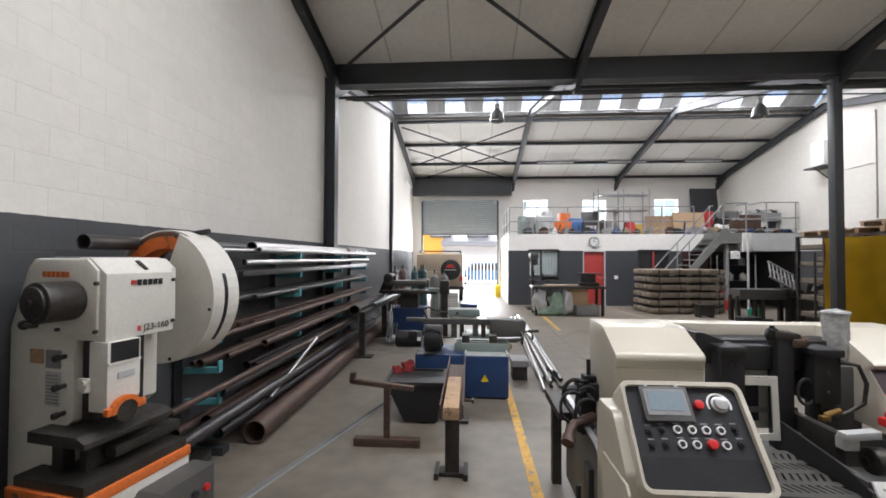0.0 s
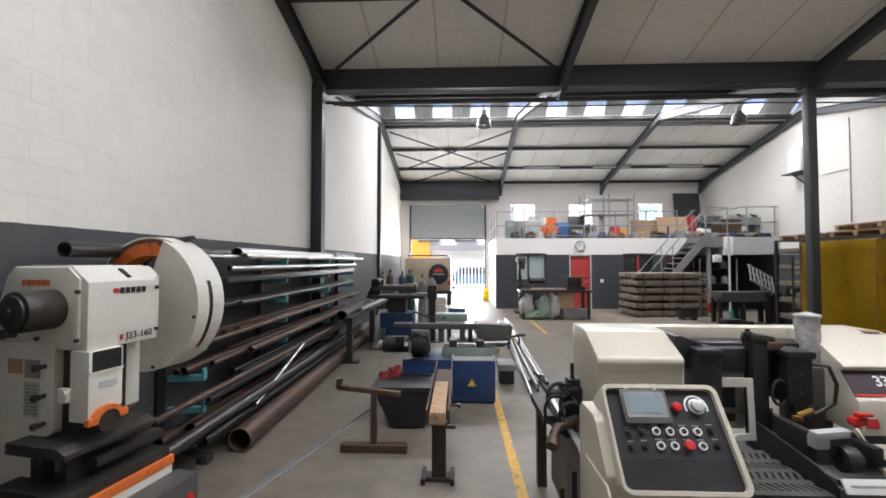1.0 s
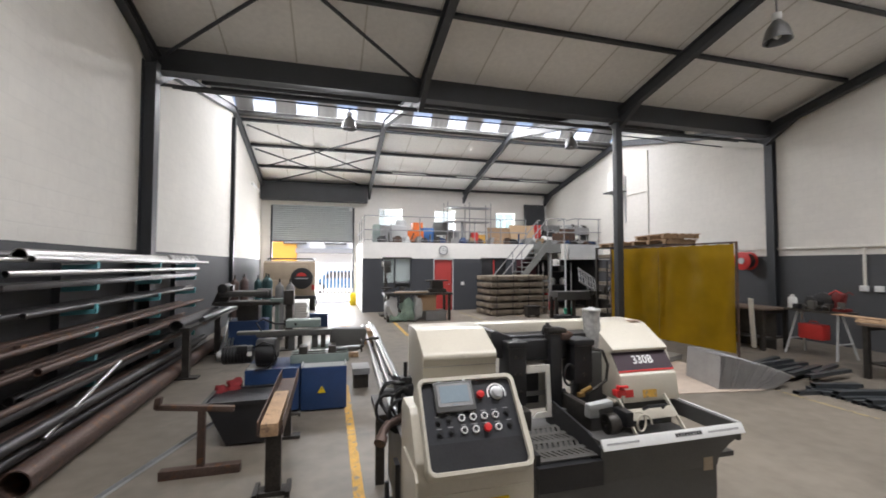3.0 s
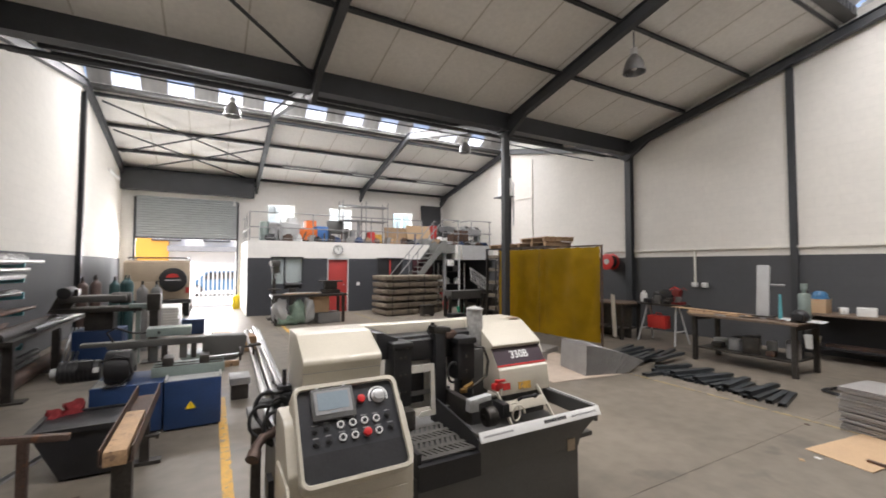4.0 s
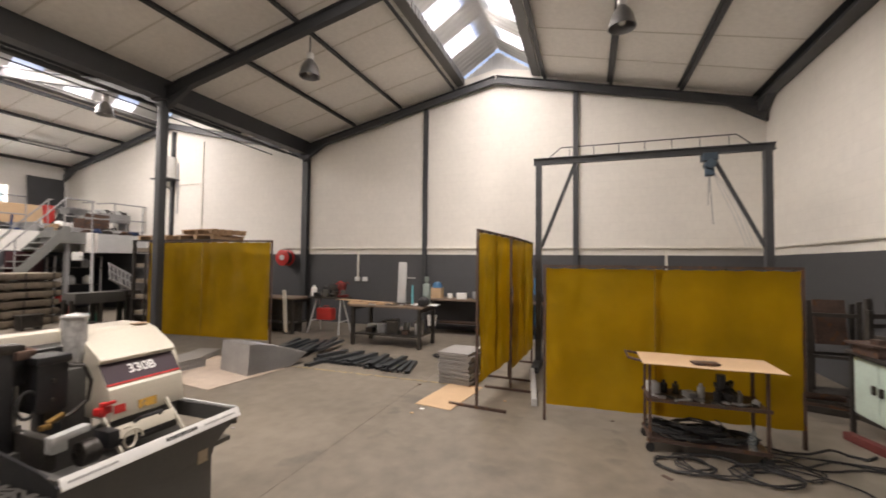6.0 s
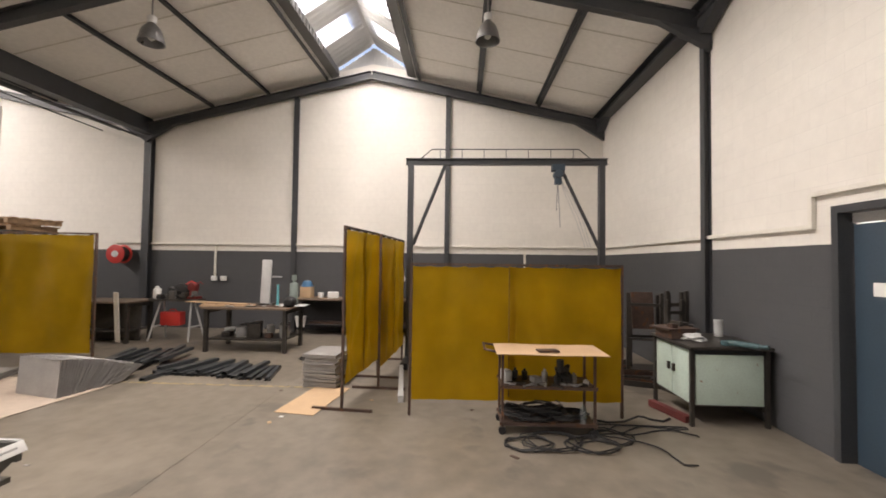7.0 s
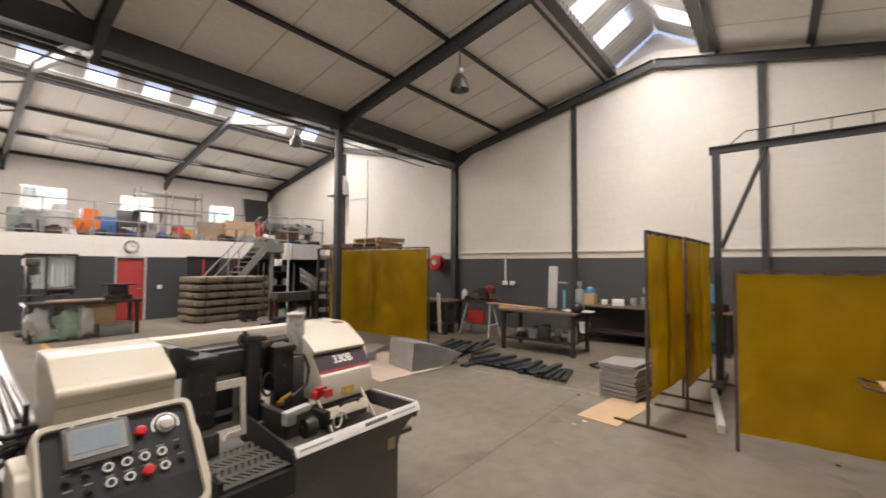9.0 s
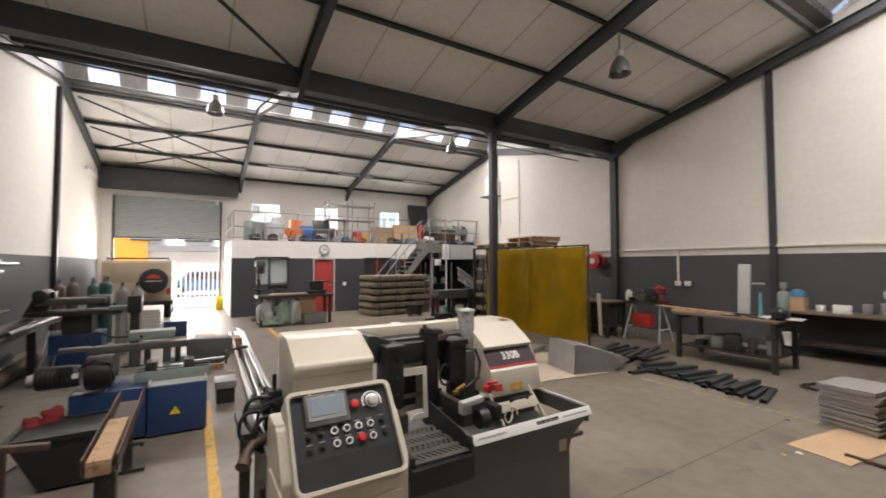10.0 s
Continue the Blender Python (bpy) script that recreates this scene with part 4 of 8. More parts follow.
    q = Shape()
    for k in range(9):
        q.box((0.0 + k * 0.023 - 0.0, 0.004, 0.007), (0.017, 0.022, 0.002))
    q.bm.transform(rim_m)
    wpart("brand_mark", q, BLACK, rim)
    q = Shape()
    for k in range(34):
        x = -0.50 + k * 0.0135 if k < 17 else 0.25 + (k - 17) * 0.0145
        q.box((x * 1.0, 0.0, 0.007), (0.009, 0.012, 0.002))
    q.bm.transform(rim_m)
    wpart("small_marking", q, GREY, rim)["kind"] = "stuff"
    wpart("trough_front", Shape().prism([(1.82, 0.50), (1.82, 0.70), (2.88, 0.70), (2.88, 0.675), (2.78, 0.62), (2.70, 0.56), (2.68, 0.50)], "y", 2.072, 2.10, bev=0.004), GREYP, t)
    wpart("trough", Shape().span((1.82, 2.10, 0.53), (1.86, 2.66, 0.735)).span((2.85, 2.07, 0.64), (2.88, 2.64, 0.745)).span((1.86, 2.10, 0.53), (2.85, 2.64, 0.56)).span((1.86, 2.62, 0.56), (2.85, 2.66, 0.74)), GREYP, t)
    wpart("trough_edge", Shape().span((2.866, 2.08, 0.745), (2.888, 2.65, 0.756), bev=0.003), LIGHTGREY, t)
    wpart("base", Shape().prism([(1.40, 0.03), (1.40, 0.545), (2.68, 0.545), (2.68, 0.03)], "y", 2.075, 3.05, bev=0.008), GREYP, t, "dark grey saw base cabinet")
    wpart("base_plate", Shape().span((2.57, 2.068, 0.48), (2.64, 2.073, 0.56)), BEIGE, t)
    wpart("outlet", Shape().cyl((2.68, 2.2, 0.50), (2.76, 2.2, 0.50), 0.045, 14, bev=0.006), GREYP, t)
    wpart("foot", Shape().span((2.62, 2.10, 0.0), (2.74, 2.3, 0.03), bev=0.005), BLACK, t)
    # perforated chute sunk between dark cheeks
    x0, x1, y0 = 1.43, 1.815, 2.10
    for j in range(5):
        wpart("chute_strip", Shape().span((x0, y0 + j * 0.112, 0.648), (x1, y0 + 0.042 + j * 0.112, 0.655)), CHUTE, t)
    for j in range(4):
        for i in range(10):
            wpart("chute_slat", Shape().box((x0 + 0.022 + i * 0.038, y0 + 0.077 + j * 0.112, 0.6515), (0.022, 0.08, 0.006), (0, 0, -24 if j % 2 else 24)), CHUTE, t)
    wpart("chute", Shape().span((1.40, 2.09, 0.56), (1.428, 2.66, 0.70)).span((1.40, 2.055, 0.50), (1.82, 2.092, 0.640)).span((1.428, 2.092, 0.562), (1.818, 2.66, 0.60)), BLACK, t)
    wpart("chute_cheek", Shape().prism([(2.08, 0.56), (2.08, 0.70), (2.20, 0.745), (2.62, 0.80), (2.66, 0.80), (2.66, 0.56)], "x", 1.818, 1.834), BLACK, t, "black side plate of the chute")
    # vice bar, roller and folding guard over the trough
    wpart("vice_bar", Shape().box((2.005, 2.35, 0.852), (0.19, 0.055, 0.04), (0, -3, 6), bev=0.006).span((1.925, 2.34, 0.77), (2.0, 2.40, 0.835), bev=0.006), LIGHTGREY, t, "bright vice bar")
    wpart("roller", Shape().cyl((2.06, 2.36, 0.715), (2.145, 2.36, 0.715), 0.068, 26, bev=0.01).cyl((2.04, 2.36, 0.715), (2.16, 2.36, 0.715), 0.02, 12), CASTIRON, t)
    flap = wpart("flap_guard", Shape().box((2.425, 2.345, 0.762), (0.37, 0.012, 0.075), (-28, 0, 0), bev=0.003), CREAM, t, "cream folding guard with a black handle")
    wpart("handle", Shape().tube([(2.34, 2.33, 0.80), (2.35, 2.30, 0.825), (2.49, 2.30, 0.825), (2.50, 2.33, 0.80)], 0.011, 8), BLACK, flap)
    for x in (2.235, 2.63):
        wpart("bracket_arm", Shape().prism([(2.27, 0.66), (2.30, 0.655), (2.47, 0.83), (2.455, 0.85)], "x", x, x + 0.012), CREAM, flap)
    wpart("red_valve", Shape().box((2.20, 2.40, 0.905), (0.085, 0.05, 0.045), (0, 0, 10), bev=0.01).cyl((2.20, 2.40, 0.87), (2.20, 2.40, 0.95), 0.018, 12).box((2.22, 2.38, 0.945), (0.075, 0.026, 0.018), bev=0.006), REDGLOSS, t, "red plastic lever valve")
    wpart("warning_label", Shape().box((2.515, 2.464, 0.855), (0.12, 0.003, 0.055), (-8, 0, 0)), YELLOWP, t)
    wpart("warning_label", Shape().box((2.34, 2.466, 0.865), (0.07, 0.003, 0.05), (-8, 0, 0)), RED, t)
    wpart("coil_hose", Shape().tube([(2.285 + 0.045 * math.cos(a / 3), 2.24 + 0.003 * a, 0.735 + 0.06 * math.sin(a / 3)) for a in range(26)], 0.007, 8), CREAM, t)
    wpart("pinion", Shape().span((2.18, 2.30, 0.70), (2.24, 2.44, 0.80), bev=0.01).cyl((2.3, 2.42, 0.70), (2.55, 2.42, 0.70), 0.03, 12), BLACK, t)
    # infeed side: cabinet, bed rail, pump block and hoses
    wpart("infeed_cabinet", Shape().prism([(2.40, 0.10), (2.40, 0.62), (2.50, 0.68), (3.30, 0.72), (3.30, 0.10)], "x", 0.72, 0.85, bev=0.008), GREYP, t, "grey side cabinet of the infeed bed")
    wpart("cabinet_edge", Shape().prism([(2.38, 0.628), (2.49, 0.688), (3.30, 0.728), (3.30, 0.738), (2.48, 0.70), (2.38, 0.64)], "x", 0.70, 0.735), ZINC, t, "bright worn cabinet edge")
    wpart("infeed_rail", Shape().span((0.60, 3.0, 0.63), (0.715, 3.5, 0.69), bev=0.012), CASTIRON, t)
    wpart("infeed_leg", Shape().span((0.63, 3.36, 0.0), (0.70, 3.43, 0.63)), CASTIRON, t)
    wpart("pump_block", Shape().span((0.72, 2.90, 0.80), (0.86, 3.06, 0.92), bev=0.016).cyl((0.62, 2.96, 0.86), (0.72, 2.96, 0.86), 0.032, 16, bev=0.006).span((0.76, 2.93, 0.92), (0.845, 3.02, 0.965), bev=0.01).span((0.74, 2.94, 0.70), (0.84, 3.04, 0.80)), BLACK, t, "black hydraulic pump block")
    wpart("pump_stem", Shape().cyl((0.80, 2.97, 0.96), (0.80, 2.97, 1.07), 0.014, 12), BLACK, t)
    wpart("elbow_fitting", Shape().tube([(0.585, 2.62, 0.665), (0.60, 2.66, 0.70), (0.64, 2.70, 0.73), (0.72, 2.74, 0.745), (0.78, 2.78, 0.75)], 0.030, 12).cyl((0.572, 2.60, 0.650), (0.592, 2.64, 0.675), 0.040, 14), RUSTY, t)
    for k, (dx, dz, r) in enumerate(((0.0, 0.0, 0.013), (0.035, -0.03, 0.010), (-0.02, -0.05, 0.011), (0.02, -0.08, 0.013))):
        arc = [Vector((0.68 + dx * 2 + 0.075 * math.cos(a), 2.86 - 0.05 * k, 0.86 + dz + 0.10 * math.sin(a))) for a in [radians(60 + 20 * i) for i in range(9)]]
        wpart("hose", Shape().tube([Vector((0.78, 2.93, 0.93 + dz))] + arc + [Vector((0.72 + dx, 2.72, 0.66))], r, 8), RUBBER, t)
    wpart("clamp", Shape().span((0.54, 2.42, 0.30), (0.66, 2.52, 0.36), bev=0.006).span((0.64, 2.40, 0.20), (0.67, 2.50, 0.60)).cyl((0.60, 2.46, 0.36), (0.60, 2.46, 0.48), 0.014, 8), BLACK, t)
    wpart("clamp", Shape().span((0.51, 2.35, 0.14), (0.66, 2.47, 0.20), bev=0.006).span((0.60, 2.36, 0.0), (0.64, 2.40, 0.16)), BLACK, t)


bandsaw()


def power_press():
    t = thing("power_press", pose(-2.3, 2.6, 0), "white and orange mechanical power press with a covered flywheel", "power press")
    # C-shaped frame: profile in x and z, two cheeks
    head = [(-2.69, 1.33), (-2.55, 1.70), (-2.50, 1.755), (-2.11, 1.755), (-2.03, 1.69), (-2.03, 1.33)]
    wpart("cheek", Shape().prism([(-2.69, 0.0), (-2.69, 1.34), (-2.20, 1.34), (-2.20, 0.86), (-2.28, 0.80), (-2.28, 0.0)], "y", 2.17, 2.27, bev=0.01), WHITEP, t)
    wpart("cheek", Shape().prism([(-2.69, 0.0), (-2.69, 1.34), (-2.20, 1.34), (-2.20, 0.86), (-2.28, 0.80), (-2.28, 0.0)], "y", 2.58, 2.68, bev=0.01), WHITEP, t)
    wpart("back", Shape().span((-2.69, 2.27, 0.1), (-2.60, 2.58, 1.34)), WHITEP, t)
    h = wpart("head", Shape().prism(head, "y", 2.16, 2.66, bev=0.02), WHITEP, t, "white painted press head")
    wpart("front_cover", Shape().prism([(-2.2, 1.30), (-2.2, 1.76), (-2.10, 1.76), (-1.985, 1.67), (-1.985, 1.30)], "y", 2.175, 2.60, bev=0.012), WHITEP, t, "white front cover with a chipped corner")
    wpart("chip", Shape().box((-2.035, 2.42, 1.715), (0.08, 0.03, 0.006), (0, 40, 10)), CASTIRON, t)
    # brand marks as plain bars, model number as text
    bars = Shape()
    for k in range(6):
        bars.box((-2.41 + k * 0.034, 2.156, 1.665), (0.026, 0.003, 0.032))
    wpart("brand_mark", bars, ORANGE, t, "worn orange brand lettering")
    bars = Shape()
    for k in range(5):
        bars.box((-1.982, 2.362 + k * 0.034, 1.615), (0.003, 0.026, 0.034))
    wpart("brand_mark", bars, BLACK, t)
    wpart("brand_mark", Shape().box((-1.982, 2.328, 1.617), (0.003, 0.034, 0.024)), RED, t)
    lettering("lettering", "J23-160", 0.055, t.matrix_basis.inverted() @ pose(-1.981, 2.475, 1.345, 90, 0, 90), BLACK, t)
    wpart("model_mark", Shape().box((-1.982, 2.365, 1.345), (0.003, 0.018, 0.03)), RED, t)
    # crank end and clutch
    wpart("crank_boss", Shape().cyl((-2.20, 2.16, 1.525), (-2.20, 1.98, 1.525), 0.108, 28, bev=0.01).cyl((-2.20, 1.985, 1.525), (-2.20, 1.965, 1.525), 0.085, 24, bev=0.006).cyl((-2.20, 1.97, 1.525), (-2.20, 1.95, 1.525), 0.02, 6), CASTIRON, t, "dark oily crankshaft end")
    wpart("lever", Shape().tube([(-2.48, 2.1, 1.395), (-2.30, 2.02, 1.40), (-2.22, 2.0, 1.41)], 0.014, 8).cyl((-2.42, 2.07, 1.395), (-2.38, 2.05, 1.395), 0.026, 8), CASTIRON, t)
    wpart("pull_knob", Shape().cyl((-2.38, 2.16, 1.58), (-2.30, 2.10, 1.585), 0.028, 12, bev=0.008), BLACK, t)
    for x, y, z in ((-2.025, 2.15, 1.62), (-2.025, 2.15, 1.36), (-1.98, 2.585, 1.62), (-1.98, 2.585, 1.36), (-2.3, 2.15, 1.36)):
        wpart("bolt", Shape().cyl((x, y + 0.01, z), (x, y - 0.008, z), 0.011, 6), CASTIRON, t)
    # plates on the side
    wpart("plate", Shape().span((-2.52, 2.164, 1.16), (-2.42, 2.169, 1.24)), WOOD, t, "small brown maker's plate")
    wpart("plate", Shape().span((-2.40, 2.164, 1.14), (-2.29, 2.169, 1.24)), GREY, t)
    lab = wpart("chart", Shape().span((-2.40, 2.164, 0.93), (-2.29, 2.169, 1.12)), LIGHTGREY, t)
    rows = Shape()
    for k in range(9):
        rows.span((-2.39, 2.161, 0.945 + k * 0.019), (-2.30, 2.1635, 0.952 + k * 0.019))
    wpart("chart_rows", rows, GREY, t)
    for z in (1.21, 1.05, 0.90):
        wpart("adjusting_screw", Shape().cyl((-2.26, 2.17, z), (-2.24, 2.10, z), 0.013, 10).cyl((-2.255, 2.13, z), (-2.25, 2.11, z), 0.02, 6), CASTIRON, t)
    # slide
    wpart("slide_guide", Shape().span((-2.165, 2.19, 0.86), (-2.08, 2.26, 1.30), bev=0.006).span((-2.165, 2.39, 0.86), (-2.10, 2.50, 1.30), bev=0.006), CASTIRON, t)
    ram = wpart("ram", Shape().prism([(2.165, 0.86), (2.165, 1.30), (2.385, 1.30), (2.385, 0.92), (2.36, 0.90), (2.36, 0.86)], "x", -2.085, -1.955, bev=0.008), WHITEP, t, "white press slide with an orange clamp")
    wpart("ram_window", Shape().span((-1.958, 2.185, 1.17), (-1.951, 2.37, 1.295)), BLACK, ram)
    wpart("window_lip", Shape().span((-1.958, 2.17, 1.155), (-1.947, 2.382, 1.17)), WHITEP, ram)
    wpart("ram_plate", Shape().span((-1.956, 2.23, 1.06), (-1.950, 2.34, 1.10)), LIGHTGREY, ram)
    wpart("ram_bolt", Shape().box((-2.10, 2.150, 1.03), (0.07, 0.03, 0.09), bev=0.008).cyl((-2.08, 2.16, 1.05), (-2.08, 2.12, 1.05), 0.018, 8).cyl((-2.08, 2.16, 1.0), (-2.08, 2.13, 1.0), 0.014, 8), WHITEP, ram)
    arch = [(2.27 - 0.10 * math.cos(radians(a)), 0.85 + 0.10 * math.sin(radians(a))) for a in range(0, 181, 15)]
    arch_in = [(2.27 - 0.07 * math.cos(radians(a)), 0.85 + 0.07 * math.sin(radians(a))) for a in range(180, -1, -15)]
    wpart("clamp", Shape().prism(arch + arch_in, "x", -1.955, -1.92), ORANGE, ram)
    for y in (2.16, 2.38):
        wpart("clamp_lug", Shape().box((-1.94, y, 0.872), (0.035, 0.035, 0.045), bev=0.005), ORANGE, ram)
    wpart("shank_hole", Shape().cyl((-1.955, 2.27, 0.85), (-1.925, 2.27, 0.85), 0.068, 20), CASTIRON, ram)
    ram.scale, ram.location = (1, 0.86, 0.86), (0, -0.435 * 0.14, 1.30 * 0.14)
    # bolster, tooling and bed
    wpart("bolster", Shape().prism([(-2.36, 0.79), (-2.36, 0.83), (-2.02, 0.83), (-1.96, 0.80), (-1.96, 0.77), (-2.36, 0.77)], "y", 2.06, 2.58, bev=0.006), CASTIRON, t, "dark steel tooling plate")
    wpart("die_block", Shape().span((-2.30, 2.14, 0.60), (-2.22, 2.20, 0.77)).span((-2.30, 2.62, 0.60), (-2.22, 2.68, 0.77)).span((-2.12, 2.16, 0.60), (-2.08, 2.66, 0.77), bev=0.004).span((-2.06, 2.24, 0.655), (-1.98, 2.66, 0.71), bev=0.006), CASTIRON, t)
    wpart("bed", Shape().span((-2.42, 2.04, 0.545), (-1.93, 2.66, 0.60), bev=0.006), CASTIRON, t)
    wpart("bed_edge", Shape().span((-2.45, 2.02, 0.485), (-1.915, 2.68, 0.545), bev=0.006), ORANGE, t, "orange painted bed edge")
    wpart("bed_front", Shape().span((-2.44, 2.03, 0.36), (-1.92, 2.67, 0.485), bev=0.006), WHITEP, t)
    wpart("leg", Shape().span((-2.44, 2.06, 0.0), (-2.30, 2.18, 0.36)), WHITEP, t)
    wpart("leg", Shape().span((-2.44, 2.66, 0.0), (-2.30, 2.78, 0.36)), WHITEP, t)
    wpart("leg", Shape().span((-2.06, 2.06, 0.0), (-1.94, 2.18, 0.36)), WHITEP, t)
    wpart("leg", Shape().span((-2.06, 2.66, 0.0), (-1.94, 2.78, 0.36)), WHITEP, t)
    box = wpart("switch_box", Shape().prism([(2.28, 0.20), (2.28, 0.40), (2.32, 0.44), (2.70, 0.44), (2.70, 0.20)], "x", -1.916, -1.75, bev=0.008), GREYP, t)
    for k in range(4):
        wpart("push_button", Shape().cyl((-1.752, 2.36 + k * 0.09, 0.32), (-1.73, 2.36 + k * 0.09, 0.32), 0.022, 14), REDGLOSS if k % 2 else BLACK, box)
    # flywheel and its guard, turning about an axis along y
    cy, cz, cx, r = 2.90, 1.485, -2.34, 0.475
    wpart("shaft", Shape().cyl((cx, 2.38, cz), (cx, 3.12, cz), 0.06, 18), CASTIRON, t)
    wheel = wpart("flywheel", Shape().pipe((cx, 2.86, cz), (cx, 3.0, cz), 0.43, 0.09, 48).cyl((cx, 2.85, cz), (cx, 3.01, cz), 0.12, 24, bev=0.01), ORANGE, t, "orange spoked flywheel")
    for k in range(5):
        a = radians(72 * k + 10)
        wpart("spoke", Shape().cyl((cx + 0.1 * math.cos(a), 2.93, cz + 0.1 * math.sin(a)), (cx + 0.36 * math.cos(a), 2.93, cz + 0.36 * math.sin(a)), 0.045, 10), CASTIRON, wheel)
    wpart("drive_belt", Shape().tube([(-2.66, 3.0, 1.66), (-2.5, 3.0, 1.80), (-2.32, 3.0, 1.93), (-2.1, 3.0, 1.955)], 0.02, 8), RUBBER, t)
    wpart("motor", Shape().cyl((-2.58, 2.30, 1.66), (-2.58, 2.9, 1.66), 0.105, 20, bev=0.02).span((-2.66, 2.4, 1.56), (-2.5, 2.8, 1.6)), GREYP, t, "grey drive motor behind the head")
    arc = [(cx + r * math.sin(radians(a)), cz + r * math.cos(radians(a))) for a in range(22, 211, 9)]
    guard = wpart("flywheel_guard", Shape().prism(arc, "y", 2.80, 2.83), WHITEP, t, "white half-round flywheel guard")
    rim = Shape()
    arc = [radians(a) for a in range(-70, 199, 8)]
    for a, c in zip(arc, arc[1:]):
        pts = [(cx + r * math.sin(a), cz + r * math.cos(a)), (cx + r * math.sin(c), cz + r * math.cos(c)), (cx + (r - 0.012) * math.sin(c), cz + (r - 0.012) * math.cos(c)), (cx + (r - 0.012) * math.sin(a), cz + (r - 0.012) * math.cos(a))]
        rim.prism(pts, "y", 2.83 if a > radians(20) else 2.86, 3.04)
    wpart("guard_rim", rim, WHITEP, guard)
    slot = [radians(a) for a in range(70, 131, 6)]
    q = Shape()
    for a, c in zip(slot, slot[1:]):
        q.prism([(cx + rr * math.sin(u), cz + rr * math.cos(u)) for u, rr in ((a, r + 0.001), (c, r + 0.001), (c, r + 0.004), (a, r + 0.004))], "y", 2.90, 2.93)
    bmesh.ops.remove_doubles(q.bm, verts=q.bm.verts[:], dist=0.0004)
    wpart("guard_slot", q, BLACK, guard)
    for a in (20, 100, 165):
        wpart("bolt", Shape().cyl((cx + 0.45 * math.sin(radians(a)), 2.80, cz + 0.45 * math.cos(radians(a))), (cx + 0.45 * math.sin(radians(a)), 2.792, cz + 0.45 * math.cos(radians(a))), 0.012, 6), CASTIRON, guard)
    t.matrix_basis = pose(-2.02, 2.17, 0, 0, 0, -10) @ pose(2.02, -2.17, 0) @ t.matrix_basis


power_press()


# ---- pipe rack along the west wall ----
def pipe_rack():
    t = thing("pipe_rack", pose(-2.5, 6.3, 0), "teal cantilever rack against the wall, loaded with steel tube", "pipe rack")
    for y in (3.66, 5.42, 7.2, 8.9):
        wpart("upright", Shape().span((-2.67, y - 0.04, 0), (-2.59, y + 0.04, 1.95)), STEEL, t)
        for z in (0.16, 0.46, 0.74, 1.00, 1.26, 1.52, 1.76):
            wpart("arm", Shape().box((-2.44, y, z), (0.36, 0.05, 0.05), (0, -3, 0)).box((-2.265, y, z + 0.045), (0.018, 0.05, 0.09)), TEAL, t)
        wpart("foot", Shape().span((-2.62, y - 0.05, 0.0), (-2.2, y + 0.05, 0.07)), STEEL, t)


pipe_rack()
rng = random.Random(4)


def tube_length(x, z, y0, y1, r, material, label, hollow=True, dx=0.0, dz=0.0, group="stored tubes"):
    s = Shape()
    if hollow:
        s.pipe((0, 0, 0), (dx, y1 - y0, dz), r, max(0.003, r * 0.1), 18)
    else:
        s.box((dx / 2, (y1 - y0) / 2, dz / 2), (2 * r, y1 - y0, 2 * r), (0, 0, -math.degrees(math.atan2(dx, y1 - y0))), bev=0.003)
    solid("steel_tube" if hollow else "box_section", s, material, label, "steel tube", group, m=pose(x, y0, z))


tube_length(-2.50, 1.86, 2.55, 8.9, 0.05, MILL, "long dark round steel tube on the top of the rack")
tube_length(-2.36, 1.87, 4.35, 9.2, 0.062, STAINLESS, "bright polished tube wrapped in clear film at the far end")
tube_length(-2.45, 1.86, 5.2, 9.3, 0.045, STAINLESS, "bright polished tube on the rack")
s = Shape()
for k in range(3):
    prof = [(0.001, 0)] + [(0.07 + 0.01 * math.sin(i * 1.7 + k), i * 0.06) for i in range(1, 26)] + [(0.001, 1.56)]
    s.lathe(prof, (-2.34 - k * 0.075, 7.6, 1.88), (0, 1, 0), 14)
solid("plastic_wrapping", s, WRAP, "crinkled clear plastic film round the tube ends", "plastic film")
LEVELS = ((1.80, 0.026, STAINLESS, "slim bright stainless tube on the rack"), (1.56, 0.024, MILL, "dark square steel section on the rack"),
          (1.30, 0.032, MILL, "dark steel tube on the rack"), (1.04, 0.03, RUSTY, "brown rusty steel tube on the rack"),
          (0.78, 0.035, RUSTY, "brown rusty steel tube on the rack"), (0.50, 0.045, MILL, "heavy dark steel tube on the rack"), (0.20, 0.05, RUSTY, "heavy rusty steel tube at the foot of the rack"))
for lv, (z, r, mat, lab) in enumerate(LEVELS):
    x = -2.56
    while x < -2.29:
        rr = r * rng.uniform(0.75, 1.15)
        y0 = rng.uniform(3.25, 4.6)
        tube_length(x + rr, z + rr + 0.01, y0, y0 + rng.uniform(4.6, 5.6), rr, mat, lab, hollow=lv not in (1, 3))
        x += 2 * rr + 0.004
tube_length(-2.30, 1.71, 4.1, 9.2, 0.03, STAINLESS, "bright stainless tube at the front of the rack")
tube_length(-2.27, 1.05, 3.2, 9.4, 0.026, RUSTY, "long rusty tube along the front of the rack", dz=0.02)
tube_length(-2.20, 0.62, 2.95, 9.3, 0.03, RUSTY, "long rusty tube along the front of the rack")
tube_length(-2.16, 0.36, 2.9, 9.2, 0.05, MILL, "dark heavy tube lying on the rack feet")
tube_length(-2.04, 0.115, 3.85, 10.2, 0.11, RUSTY, "large rusty steel pipe lying on the floor", dx=-0.1)
tube_length(-2.20, 0.07, 4.0, 9.6, 0.065, RUSTY, "rusty steel pipe lying on the floor")
